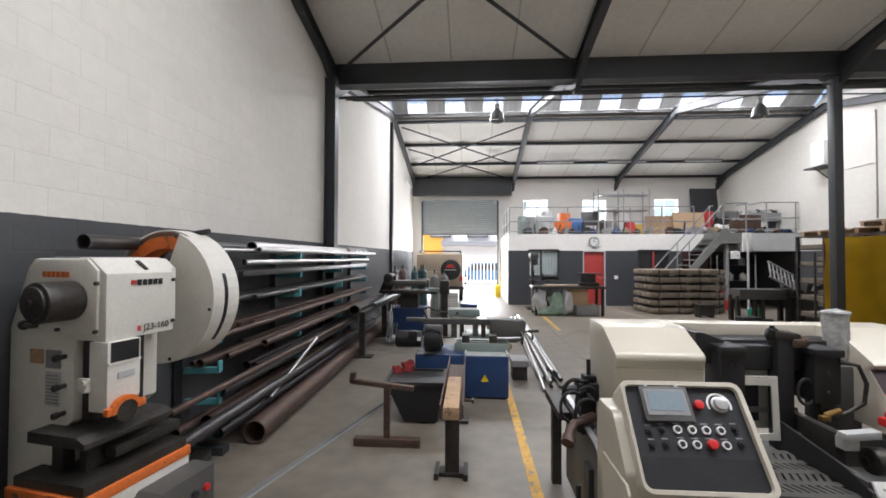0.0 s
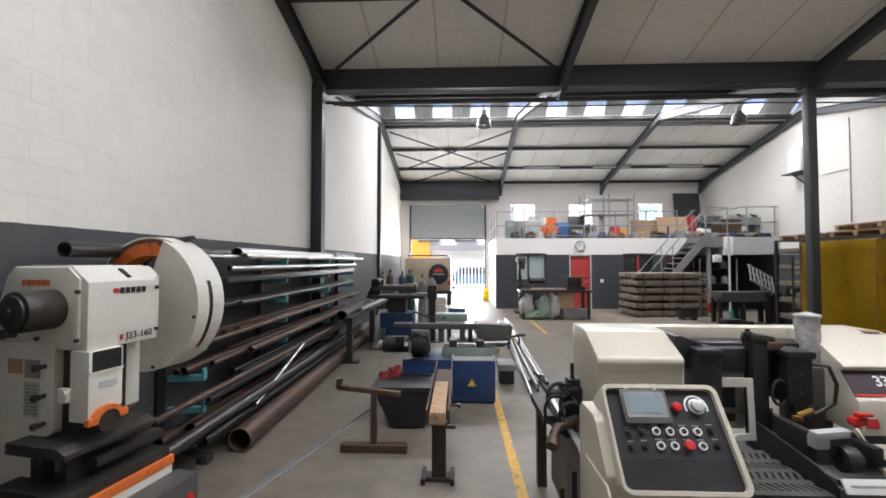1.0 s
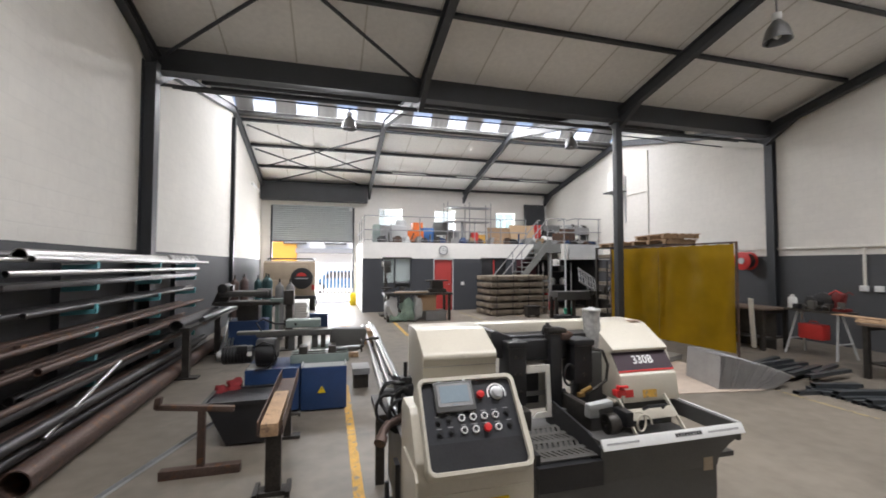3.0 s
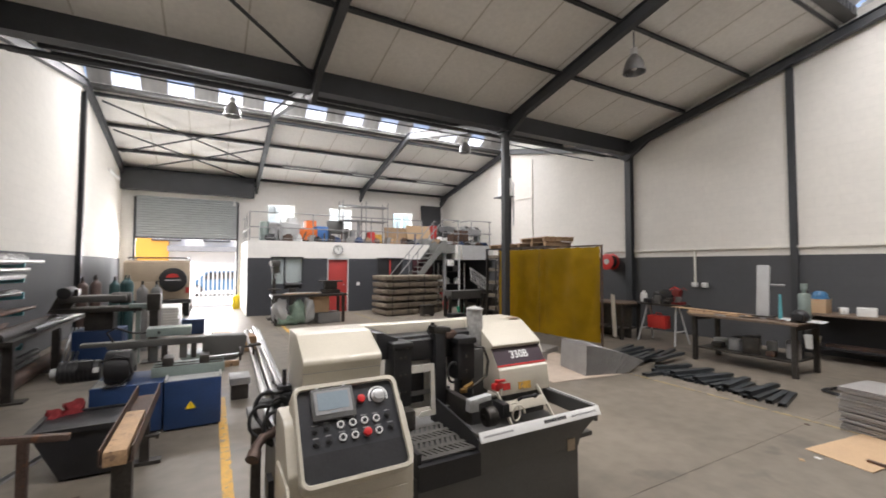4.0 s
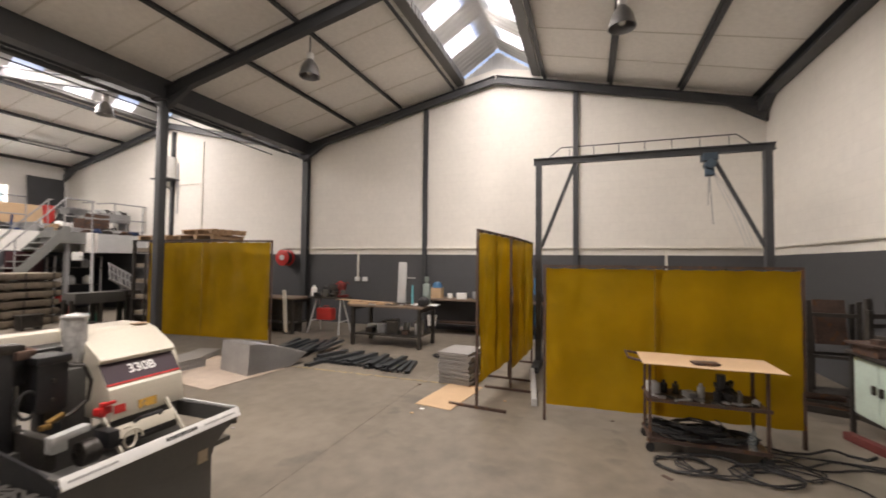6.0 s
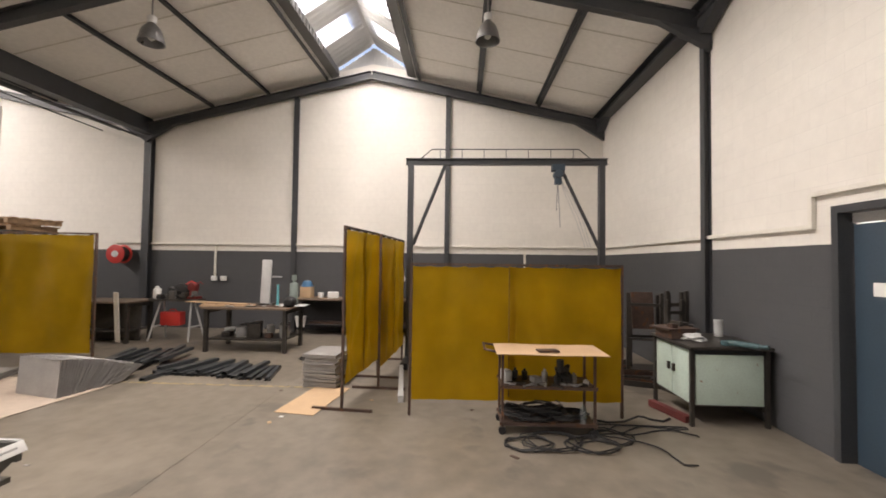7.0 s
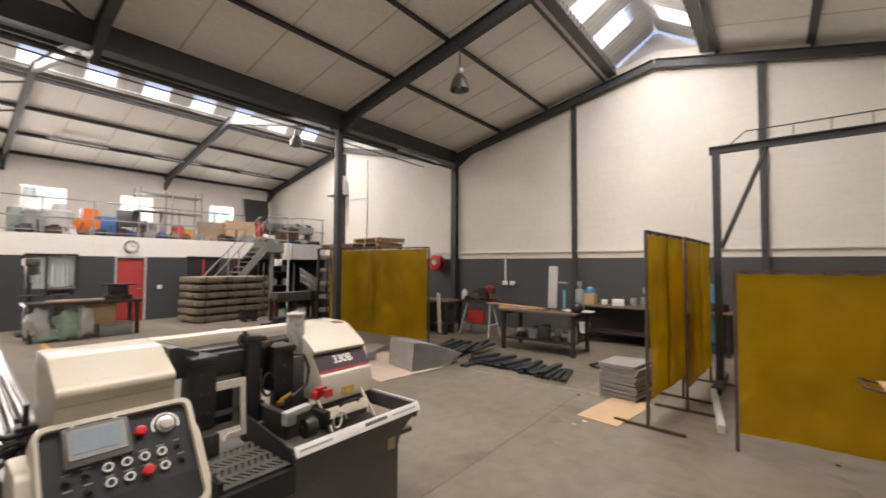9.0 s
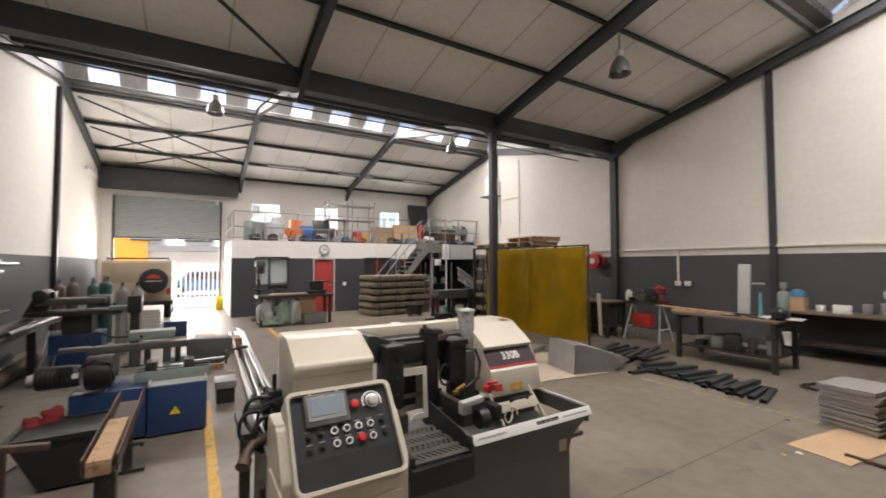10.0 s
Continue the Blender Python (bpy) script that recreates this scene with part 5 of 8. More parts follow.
tube_length(-2.24, 0.20, 3.6, 9.5, 0.055, MILL, "dark steel pipe lying on the floor")
tube_length(-2.14, 0.27, 4.35, 5.75, 0.022, STAINLESS, "short bright tube leaning on the pipes", dx=-0.02, dz=0.36)
for k, (x, y, z) in enumerate(((-2.3, 3.5, 0.26), (-2.2, 3.25, 0.12), (-2.08, 3.1, 0.03))):
    solid("steel_offcut", Shape().box((0, 0, 0.03), (0.12, 0.3, 0.012)).box((0.055, 0, 0.0), (0.01, 0.3, 0.07)).box((-0.055, 0, 0.0), (0.01, 0.3, 0.07)), CASTIRON, "dark channel offcut beside the press", "steel offcut", "offcuts", m=pose(x, y, z + 0.0, 0, 0, 12 * k))

# ---- stands, long bar and bin on the floor ----
t = thing("material_stand", pose(-0.79, 3.92, 0), "rusty steel T-shaped material stand", "material stand")
wpart("foot", Shape().span((-1.10, 3.88, 0.0), (-0.48, 3.96, 0.075), bev=0.004), RUSTY, t)
wpart("upright", Shape().span((-0.82, 3.90, 0.075), (-0.765, 3.95, 0.54)), RUSTY, t)
wpart("crossbar", Shape().box((-0.84, 3.93, 0.565), (0.60, 0.055, 0.045), (0, 6, 0), bev=0.004).box((-1.125, 3.93, 0.63), (0.045, 0.055, 0.09), (0, 6, 0)), RUSTY, t)
t = thing("roller_stand", pose(-0.16, 3.46, 0), "steel channel stand topped with a long timber beam", "roller stand")
wpart("foot", Shape().span((-0.30, 3.40, 0.0), (-0.03, 3.52, 0.035), bev=0.004).span((-0.30, 3.35, 0.0), (-0.265, 3.56, 0.05)).span((-0.065, 3.35, 0.0), (-0.03, 3.56, 0.05)), CASTIRON, t)
wpart("upright", Shape().span((-0.215, 3.41, 0.035), (-0.10, 3.50, 0.55), bev=0.004), CASTIRON, t)
wpart("channel", Shape().span((-0.245, 3.18, 0.555), (-0.235, 4.75, 0.655)).span((-0.075, 3.18, 0.555), (-0.065, 4.75, 0.655)).span((-0.235, 3.18, 0.548), (-0.075, 4.75, 0.556)), RUSTY, t)
wpart("beam", Shape().span((-0.215, 3.14, 0.557), (-0.095, 3.95, 0.65), bev=0.006), WOOD, t, "pale worn timber beam")
wpart("rear_leg", Shape().span((-0.19, 4.5, 0.0), (-0.12, 4.56, 0.55)).span((-0.28, 4.48, 0), (-0.03, 4.58, 0.03)), CASTIRON, t)
wpart("clamp_screw", Shape().cyl((-0.065, 3.75, 0.50), (0.0, 3.75, 0.50), 0.014, 8).box((0.01, 3.75, 0.50), (0.02, 0.07, 0.03)), CASTIRON, t)
s = Shape().box((0, 0, 0.004), (0.030, 3.4, 0.006)).box((-0.012, 0, 0.02), (0.005, 3.4, 0.036))
solid("angle_bar", s, GREY, "long bright angle bar lying on the floor", "angle bar", m=pose(-1.30, 4.1, 0, 0, 0, -17))
t = thing("swarf_bin", pose(-0.5, 4.7, 0), "black steel bin with a red cloth over its edge", "bin")
wpart("body", Shape().prism([(-0.72, 0.02), (-0.92, 0.42), (-0.30, 0.42), (-0.36, 0.02)], "y", 4.45, 4.98, bev=0.01), BLACK, t)
wpart("rim", Shape().span((-0.94, 4.43, 0.40), (-0.28, 4.47, 0.44)).span((-0.94, 4.96, 0.40), (-0.28, 5.0, 0.44)).span((-0.94, 4.47, 0.40), (-0.90, 4.96, 0.44)).span((-0.32, 4.47, 0.40), (-0.28, 4.96, 0.44)), BLACK, t)
s = Shape().lump((-0.76, 5.02, 0.44), (0.20, 0.2, 0.16), 3, 3, 0.6).lump((-0.88, 4.93, 0.38), (0.16, 0.2, 0.18), 8, 3, 0.6)
solid("red_cloth", s, surface("dull_red_cloth", (0.17, 0.012, 0.014), 0.85, vary=0.3, scale=9, bump=0.3), "crumpled red cloth on the bin", "cloth")


# ---- older blue bandsaw ----
def blue_saw():
    t = thing("horizontal_bandsaw", pose(0, 5.6, 0), "older blue and grey horizontal bandsaw with a black motor", "bandsaw")
    wpart("base", Shape().span((-0.71, 5.29, 0.03), (-0.09, 5.95, 0.535), bev=0.01), BLUE, t, "dark blue sheet steel base")
    wpart("base", Shape().span((-0.076, 5.265, 0.02), (0.465, 5.95, 0.53), bev=0.01), BLUE, t, "dark blue sheet steel base with a warning triangle")
    wpart("drip_tray", Shape().span((-0.05, 5.29, 0.53), (0.44, 5.50, 0.537)).span((-0.076, 5.265, 0.53), (-0.055, 5.95, 0.56)).span((0.445, 5.265, 0.53), (0.465, 5.95, 0.56)), LIGHTGREY, t)
    wpart("drip_tray", Shape().span((-0.69, 5.31, 0.535), (-0.42, 5.60, 0.548), bev=0.004), LIGHTGREY, t)
    wpart("warning_sign", Shape().prism([(0.12, 0.22), (0.22, 0.22), (0.17, 0.305)], "y", 5.257, 5.263), YELLOWBOX, t, "yellow triangular warning sign")
    wpart("warning_bolt", Shape().prism([(0.163, 0.236), (0.175, 0.262), (0.166, 0.262), (0.178, 0.286), (0.164, 0.266), (0.172, 0.266)], "y", 5.254, 5.2565), BLACK, t)
    for x in (-0.66, 0.42):
        wpart("foot", Shape().cyl((x, 5.33, 0.0), (x, 5.33, 0.04), 0.04, 12), BLACK, t)
    wpart("bed", Shape().span((-0.22, 5.50, 0.535), (0.50, 5.84, 0.645), bev=0.012), GREENM, t, "grey machined saw bed")
    wpart("bed_slot", Shape().span((-0.20, 5.52, 0.645), (0.48, 5.55, 0.652)).span((-0.20, 5.66, 0.645), (0.48, 5.70, 0.652)), CASTIRON, t)
    # saw bow: a slim beam with a blade wheel case at each end
    bow = wpart("bow", Shape().span((-0.68, 5.86, 0.825), (0.30, 5.98, 0.905), bev=0.012).span((-0.92, 5.88, 0.86), (-0.62, 6.0, 0.905), bev=0.01), GREYP, t, "grey saw bow")
    wpart("wheel_case", Shape().prism([(0.26, 0.60), (0.26, 0.90), (0.30, 0.915), (0.73, 0.90), (0.76, 0.87), (0.72, 0.64), (0.62, 0.59)], "y", 5.82, 6.02, bev=0.02), GREYP, bow, "grey blade wheel case")
    for x0, x1, z0 in ((-0.47, -0.40, 0.56), (-0.28, -0.20, 0.64), (0.02, 0.10, 0.66)):
        wpart("bow_strut", Shape().span((x0, 5.88, z0), (x1, 5.98, 0.84), bev=0.006), GREYP, bow)
    for x in (-0.16, 0.14):
        wpart("blade_guide", Shape().span((x, 5.84, 0.66), (x + 0.06, 5.96, 0.84), bev=0.006), CASTIRON, bow)
    wpart("tension_handle", Shape().tube([(0.72, 5.84, 0.74), (0.82, 5.80, 0.75), (0.84, 5.78, 0.70), (0.83, 5.78, 0.64)], 0.013, 8).cyl((0.78, 5.8, 0.76), (0.92, 5.78, 0.77), 0.02, 10), CASTIRON, bow)
    box = wpart("switch_box", Shape().span((-0.33, 6.0, 0.92), (0.13, 6.25, 1.02), bev=0.012), GREENM, t, "grey green switch box")
    wpart("knob", Shape().cyl((-0.2, 6.0, 0.97), (-0.2, 5.98, 0.97), 0.018, 12), BLACK, box)
    # motor with cooling ribs, and the drive wheel housing
    m = wpart("motor", Shape().cyl((-0.97, 5.40, 0.71), (-0.64, 5.40, 0.71), 0.105, 24, bev=0.012).span((-0.80, 5.27, 0.74), (-0.68, 5.33, 0.83), bev=0.01), BLACK, t, "black electric motor")
    for k in range(7):
        wpart("rib", Shape().pipe((-0.94 + k * 0.035, 5.40, 0.71), (-0.932 + k * 0.035, 5.40, 0.71), 0.116, 0.013, 24), BLACK, m)
    wpart("fan_cap", Shape().cyl((-1.03, 5.40, 0.71), (-0.97, 5.40, 0.71), 0.05, 16, bev=0.01), LIGHTGREY, m)
    wpart("rating_plate", Shape().box((-0.66, 5.292, 0.73), (0.05, 0.004, 0.05)), WHITEPL, m)
    wpart("drive_housing", Shape().cyl((-0.60, 5.42, 0.72), (-0.38, 5.42, 0.72), 0.17, 28, bev=0.02).span((-0.58, 5.40, 0.62), (-0.40, 5.92, 0.82), bev=0.03), BLACK, t, "black drive wheel housing")
    wpart("vice_jaw", Shape().span((-0.12, 5.52, 0.645), (-0.02, 5.76, 0.74), bev=0.01), CASTIRON, t)
    wpart("vice_jaw", Shape().span((0.24, 5.52, 0.645), (0.34, 5.76, 0.74), bev=0.01), CASTIRON, t)
    wpart("vice_screw", Shape().cyl((0.34, 5.62, 0.69), (0.66, 5.62, 0.70), 0.018, 10), ZINC, t)
    wpart("hand_wheel", Shape().pipe((0.66, 5.62, 0.70), (0.68, 5.62, 0.70), 0.085, 0.016, 24).cyl((0.65, 5.62, 0.70), (0.70, 5.62, 0.70), 0.02, 12).box((0.67, 5.62, 0.70), (0.012, 0.15, 0.02)), CASTIRON, t)
    wpart("coolant_hose", Shape().tube([(-0.62, 5.30, 0.80), (-0.50, 5.26, 0.87), (-0.40, 5.27, 0.83), (-0.36, 5.30, 0.66), (-0.44, 5.28, 0.56), (-0.60, 5.28, 0.54)], 0.012, 8), RUBBER, t)
    wpart("cable", Shape().tube([(-0.62, 5.9, 0.90), (-0.68, 5.88, 1.02), (-0.60, 5.86, 1.07), (-0.46, 5.9, 1.0), (-0.34, 6.05, 0.97)], 0.012, 8), RUBBER, t)
    rest = wpart("end_stop", Shape().span((0.60, 6.10, 0.0), (0.81, 6.40, 0.20), bev=0.01), CASTIRON, t)
    wpart("stop_top", Shape().span((0.58, 6.06, 0.20), (0.83, 6.44, 0.29), bev=0.008), GREY, rest)


blue_saw()
# bundle of bright tube on the floor beside it
rng = random.Random(11)
for k in range(13):
    r = rng.choice((0.02, 0.025, 0.03))
    x = 0.98 + 0.036 * k + rng.uniform(-0.01, 0.01)
    lay = 0.0 if k < 9 else 0.055
    if k >= 9:
        x = 1.08 + 0.06 * (k - 9)
    y0 = 5.7 + rng.uniform(0, 0.7)
    tube_length(x, r + 0.004 + lay, y0, y0 + 6.0, r, (ZINC, STAINLESS, MILL, STAINLESS)[k % 4], "steel tube in a bundle on the floor", dx=rng.uniform(0.1, 0.25), group="floor tubes")
tube_length(0.96, 0.03, 5.55, 8.6, 0.024, STAINLESS, "bright steel tube leaning on the bundle", dx=-0.03, dz=0.5, group="floor tubes")
for y in (7.0, 10.0):
    solid("timber_bearer", Shape().box((0, 0, 0.045), (0.9, 0.09, 0.09), bev=0.004), WOOD, "timber bearer on the floor beside the tubes", "timber", "bearers", m=pose(0.35, y + 1.2, 0, 0, 0, 4))
for k, (x, y, w, h) in enumerate(((0.55, 9.4, 0.32, 0.42), (1.0, 9.7, 0.35, 0.30), (0.2, 8.6, 0.6, 0.25))):
    solid("wooden_box", Shape().box((0, 0, h / 2), (w, 0.5, h), bev=0.008).box((0, -0.26, h * 0.3), (w, 0.015, 0.05)).box((0, -0.26, h * 0.8), (w, 0.015, 0.05)), WOOD if k != 2 else GREENM, "plain timber box on the floor" if k != 2 else "grey green machine bed on the floor", "box", m=pose(x, y, 0, 0, 0, 5))
# ---- welding screens ----
def curtain_material(name, colour):
    m = bpy.data.materials.new(name)
    m.use_nodes = True
    n, link = m.node_tree.nodes, m.node_tree.links.new
    b = n["Principled BSDF"]
    geo = n.new("ShaderNodeNewGeometry")
    tex = n.new("ShaderNodeTexNoise")
    tex.inputs["Scale"].default_value, tex.inputs["Detail"].default_value = 1.6, 5
    link(geo.outputs["Position"], tex.inputs["Vector"])
    ramp = n.new("ShaderNodeMix")
    ramp.data_type = "RGBA"
    ramp.inputs["A"].default_value = (*[c * 0.5 for c in colour], 1)
    ramp.inputs["B"].default_value = (*[min(1, c * 1.35) for c in colour], 1)
    link(tex.outputs["Fac"], ramp.inputs["Factor"])
    link(ramp.outputs["Result"], b.inputs["Base Color"])
    b.inputs["Roughness"].default_value = 0.35
    tl, tp = n.new("ShaderNodeBsdfTranslucent"), n.new("ShaderNodeBsdfTransparent")
    link(ramp.outputs["Result"], tl.inputs["Color"])
    tp.inputs["Color"].default_value = (0.75, 0.5, 0.05, 1)
    m1, m2 = n.new("ShaderNodeMixShader"), n.new("ShaderNodeMixShader")
    m1.inputs[0].default_value, m2.inputs[0].default_value = 0.4, 0.2
    link(b.outputs[0], m1.inputs[1])
    link(tl.outputs[0], m1.inputs[2])
    link(m1.outputs[0], m2.inputs[1])
    link(tp.outputs[0], m2.inputs[2])
    link(m2.outputs[0], n["Material Output"].inputs["Surface"])
    return m


PVC = curtain_material("amber_welding_film", (0.58, 0.385, 0.016))

SEAM = surface("amber_seam", (0.20, 0.13, 0.012), 0.5)


def screen(ax, ay, bx, by, top, low, label, panels=1, seed=0, feet=True):
    """A steel frame with amber film laced into it, from a to b."""
    d = Vector((bx - ax, by - ay, 0))
    L = d.length
    t = thing("welding_screen", pose(ax, ay, 0, 0, 0, math.degrees(math.atan2(d.y, d.x))), label, "welding screen", "welding screens")
    for x in (0.015, L - 0.015):
        part("post", Shape().box((x, 0, top / 2), (0.03, 0.03, top)), RUSTY, t)
        if feet:
            part("foot", Shape().box((x, 0, 0.018), (0.035, 0.75, 0.03)), RUSTY, t)
    part("top_rail", Shape().box((L / 2, 0, top - 0.015), (L - 0.06, 0.03, 0.03)), RUSTY, t)
    part("bottom_rail", Shape().box((L / 2, 0.03, low + 0.06), (L - 0.06, 0.025, 0.025)), RUSTY, t)
    for i in range(panels):
        x0, x1 = 0.035 + i * (L - 0.07) / panels - (0.09 if i else 0), 0.035 + (i + 1) * (L - 0.07) / panels
        nx, nz = 64, 36
        s = Shape()
        grid = []
        for k in range(nz + 1):
            row = []
            for j in range(nx + 1):
                u, v = j / nx, k / nz
                x, z = x0 + (x1 - x0) * u, low + (top - 0.035 - low) * v
                fold = 0.045 * noise.noise(Vector((x * 3.1 + seed, z * 1.2, i * 7.0))) + 0.012 * math.sin(x * 9 + 2 * v + seed) * (1 - v * 0.4)
                fold += 0.020 * abs(noise.noise(Vector((x * 2.2 + z * 1.6 + seed, x * 0.7 - z * 2.1, i * 3.0)))) * 1.6
                fold += 0.014 * math.exp(-((x - x0 - 0.5 * (1 - v)) * 9) ** 2) + 0.014 * math.exp(-((x1 - x - 0.45 * (1 - v) ** 1.5) * 11) ** 2) + 0.010 * math.exp(-((u - 0.5 - 0.2 * math.sin(seed + 3 * v)) * 14) ** 2)
                fold *= min(1, v * 5 + 0.12) * min(1, (1 - v) * 5 + 0.12)
                sag = -0.012 * abs(math.sin(u * math.pi * 6)) * (v > 0.97) + (0.012 * noise.noise(Vector((x * 5, seed, 0))) if k == 0 else 0)
                row.append(s.bm.verts.new((x, -0.022 - 0.008 * i + fold, z + sag)))
            grid.append(row)
        for k in range(nz):
            for j in range(nx):
                s.bm.faces.new((grid[k][j], grid[k][j + 1], grid[k + 1][j + 1], grid[k + 1][j]))
        bmesh.ops.solidify(s.bm, geom=s.bm.faces[:], thickness=0.0015)
        part("curtain", s, PVC, t, "amber translucent film")
        if i:
            part("seam", Shape().box((x0, -0.05, (low + top) / 2), (0.012, 0.006, top - low - 0.1)), SEAM, t)
    for k in range(5):
        x = 0.1 + k * (L - 0.2) / 4
        part("ring", Shape().box((x, -0.012, top - 0.03), (0.02, 0.05, 0.03)), CASTIRON, t)
    return t


screen(6.75, 8.46, 7.02, 5.47, 2.20, 0.27, "amber translucent welding screen in a thin steel frame beside the post", 2, 1.0)
screen(5.55, 1.00, 7.02, 0.86, 2.23, 0.31, "tall amber welding screen with two curtains standing end-on", 2, 4.0)
screen(6.43, 0.735, 8.2, 0.66, 2.19, 0.30, "tall amber welding screen behind another one", 2, 7.0)
screen(5.50, 0.19, 5.60, -2.33, 1.79, 0.19, "low wide amber welding screen behind the trolley", 2, 9.0, feet=False)
s = Shape().cyl((0, 0, 0.02), (0, 0, 1.44), 0.06, 18, bev=0.012).cyl((0, 0, 0), (0, 0, 0.02), 0.075, 18)
solid("blue_tube", s, surface("bright_blue_paint", (0.05, 0.20, 0.36), 0.45, vary=0.12), "upright blue painted tube by the wall bench", "tube", m=pose(10.73, 0.86, 0))
solid("channel_length", Shape().box((0, 0, 0.045), (1.6, 0.07, 0.09), bev=0.004), LIGHTGREY, "pale length of channel on the floor behind the screens", "channel", m=pose(6.7, 0.45, 0, 0, 0, 8))

# ---- gantry crane ----
t = thing("gantry_crane", pose(8.1, -1.2, 0), "dark steel gantry frame with a chain hoist", "gantry crane")
for y in (0.53, -2.90):
    wpart("leg", Shape().span((8.04, y - 0.05, 0.0), (8.16, y + 0.05, 3.58)), STEEL, t)
    wpart("foot", Shape().span((7.5, y - 0.06, 0.0), (8.7, y + 0.06, 0.1)), STEEL, t)
beam = section((8.1, -3.0, 3.63), (8.1, 0.62, 3.63), 0.10, 0.11, 0.012)
wpart("beam", beam, STEEL, t)
for ya, yb in ((0.48, -0.10), (-2.85, -2.15)):
    wpart("brace", Shape().cyl((8.1, ya, 2.1), (8.1, yb, 3.58), 0.032, 10), STEEL, t)
wpart("cable_rail", Shape().tube([(8.1, 0.35, 3.69), (8.1, 0.15, 3.86), (8.1, -2.5, 3.86), (8.1, -2.7, 3.69)], 0.010, 6), STEEL, t)
for k in range(7):
    wpart("hanger", Shape().cyl((8.1, 0.0 - k * 0.4, 3.69), (8.1, 0.0 - k * 0.4, 3.86), 0.006, 6), STEEL, t)
hoist = wpart("hoist", Shape().span((8.02, -2.24, 3.46), (8.18, -2.02, 3.58), bev=0.01).cyl((8.0, -2.13, 3.40), (8.2, -2.13, 3.40), 0.075, 18, bev=0.01).box((8.1, -2.13, 3.28), (0.12, 0.12, 0.12), bev=0.02), DARKDOOR, t, "dark blue chain hoist")
for k, (y0, z0) in enumerate(((-2.10, 2.75), (-2.17, 2.45))):
    pts = [(8.08, -2.12, 3.3)] + [(8.08, -2.12 + (y0 + 2.12) * i / 8, 3.3 - (3.3 - z0) * i / 8) for i in range(1, 9)]
    wpart("chain", Shape().tube(pts, 0.008, 6), GREY, hoist)
for k in range(3):
    pts = [(8.12, -2.16, 3.35), (8.12, -2.28 - 0.05 * k, 3.0), (8.12, -2.45 - 0.06 * k, 2.6), (8.12, -2.62 - 0.05 * k, 2.1)]
    wpart("cord", Shape().tube(pts, 0.006, 6), LIGHTGREY, hoist)

# ---- trolley with cables ----
t = thing("trolley", pose(5.08, -1.33, 0), "rusty steel workshop trolley with cardboard on top and cables below", "trolley")
for x in (5.04, 5.42):
    for y in (-0.87, -1.83):
        wpart("leg", Shape().box((x, y, 0.46), (0.026, 0.026, 0.80)), RUSTY, t)
        wpart("castor", Shape().cyl((x - 0.02, y, 0.04), (x + 0.02, y, 0.04), 0.04, 14), RUBBER, t)
for z, nm in ((0.86, "top_shelf"), (0.50, "middle_shelf"), (0.12, "bottom_shelf")):
    wpart(nm, Shape().span((5.03, -1.85, z - 0.012), (5.43, -0.85, z)).span((5.02, -1.86, z - 0.022), (5.03, -0.84, z + 0.012)).span((5.43, -1.86, z - 0.022), (5.44, -0.84, z + 0.012)), RUSTY, t)
wpart("handle", Shape().tube([(5.04, -0.85, 0.85), (5.06, -0.68, 0.88), (5.39, -0.68, 0.88), (5.42, -0.85, 0.85)], 0.013, 8), RUSTY, t)
s = Shape()
n = 10
for i in range(n):
    y0, y1 = -0.79 - i * 0.113, -0.79 - (i + 1) * 0.113
    z0, z1 = 0.872 + 0.003 * math.sin(i * 0.9), 0.872 + 0.003 * math.sin((i + 1) * 0.9)
    s.prism([(y0, z0), (y1, z1), (y1, z1 + 0.006), (y0, z0 + 0.006)], "x", 4.84, 5.40)
bmesh.ops.remove_doubles(s.bm, verts=s.bm.verts[:], dist=0.0005)
solid("cardboard_sheet", s, CARD, "flat cardboard sheet on the trolley top", "cardboard")
solid("tool_pouch", Shape().box((5.0, -1.33, 0.892), (0.12, 0.22, 0.018), (0, 0, 10), bev=0.006), RUSTY, "small brown pad on the cardboard", "pad")
rng = random.Random(5)
for k in range(9):
    y = -0.9 - k * 0.105
    h = rng.uniform(0.06, 0.14)
    s = Shape().cyl((0, 0, 0), (0, 0, h * 0.75), 0.032, 12).cyl((0, 0, h * 0.75), (0, 0, h), 0.015, 10)
    if k % 3 == 0:
        s = Shape().box((0, 0, h / 2), (0.12, 0.09, h), (0, 0, 20), bev=0.01)
    solid("bottle" if k % 3 else "tool_box", s, (LIGHTGREY, BLACK, CASTIRON, GREY)[k % 4], "small can on the trolley shelf" if k % 3 else "small dark tool case on the trolley shelf", "can" if k % 3 else "tool case", "trolley clutter", m=pose(5.14 + rng.uniform(-0.04, 0.2), y - 0.03, 0.501))
s = Shape().lump((5.22, -1.55, 0.60), (0.22, 0.16, 0.2), 2, 3, 0.7).cyl((5.17, -1.5, 0.55), (5.17, -1.5, 0.76), 0.04, 12)
solid("welding_mask", s, BLACK, "black welding helmet on the trolley shelf", "helmet")
s = Shape().cyl((0, 0, 0), (0, 0, 0.16), 0.033, 14).cyl((0, 0, 0.16), (0, 0, 0.2), 0.012, 10)
solid("water_bottle", s, GLASS, "clear plastic bottle on the bottom shelf", "bottle", m=pose(5.08, -1.72, 0.121))


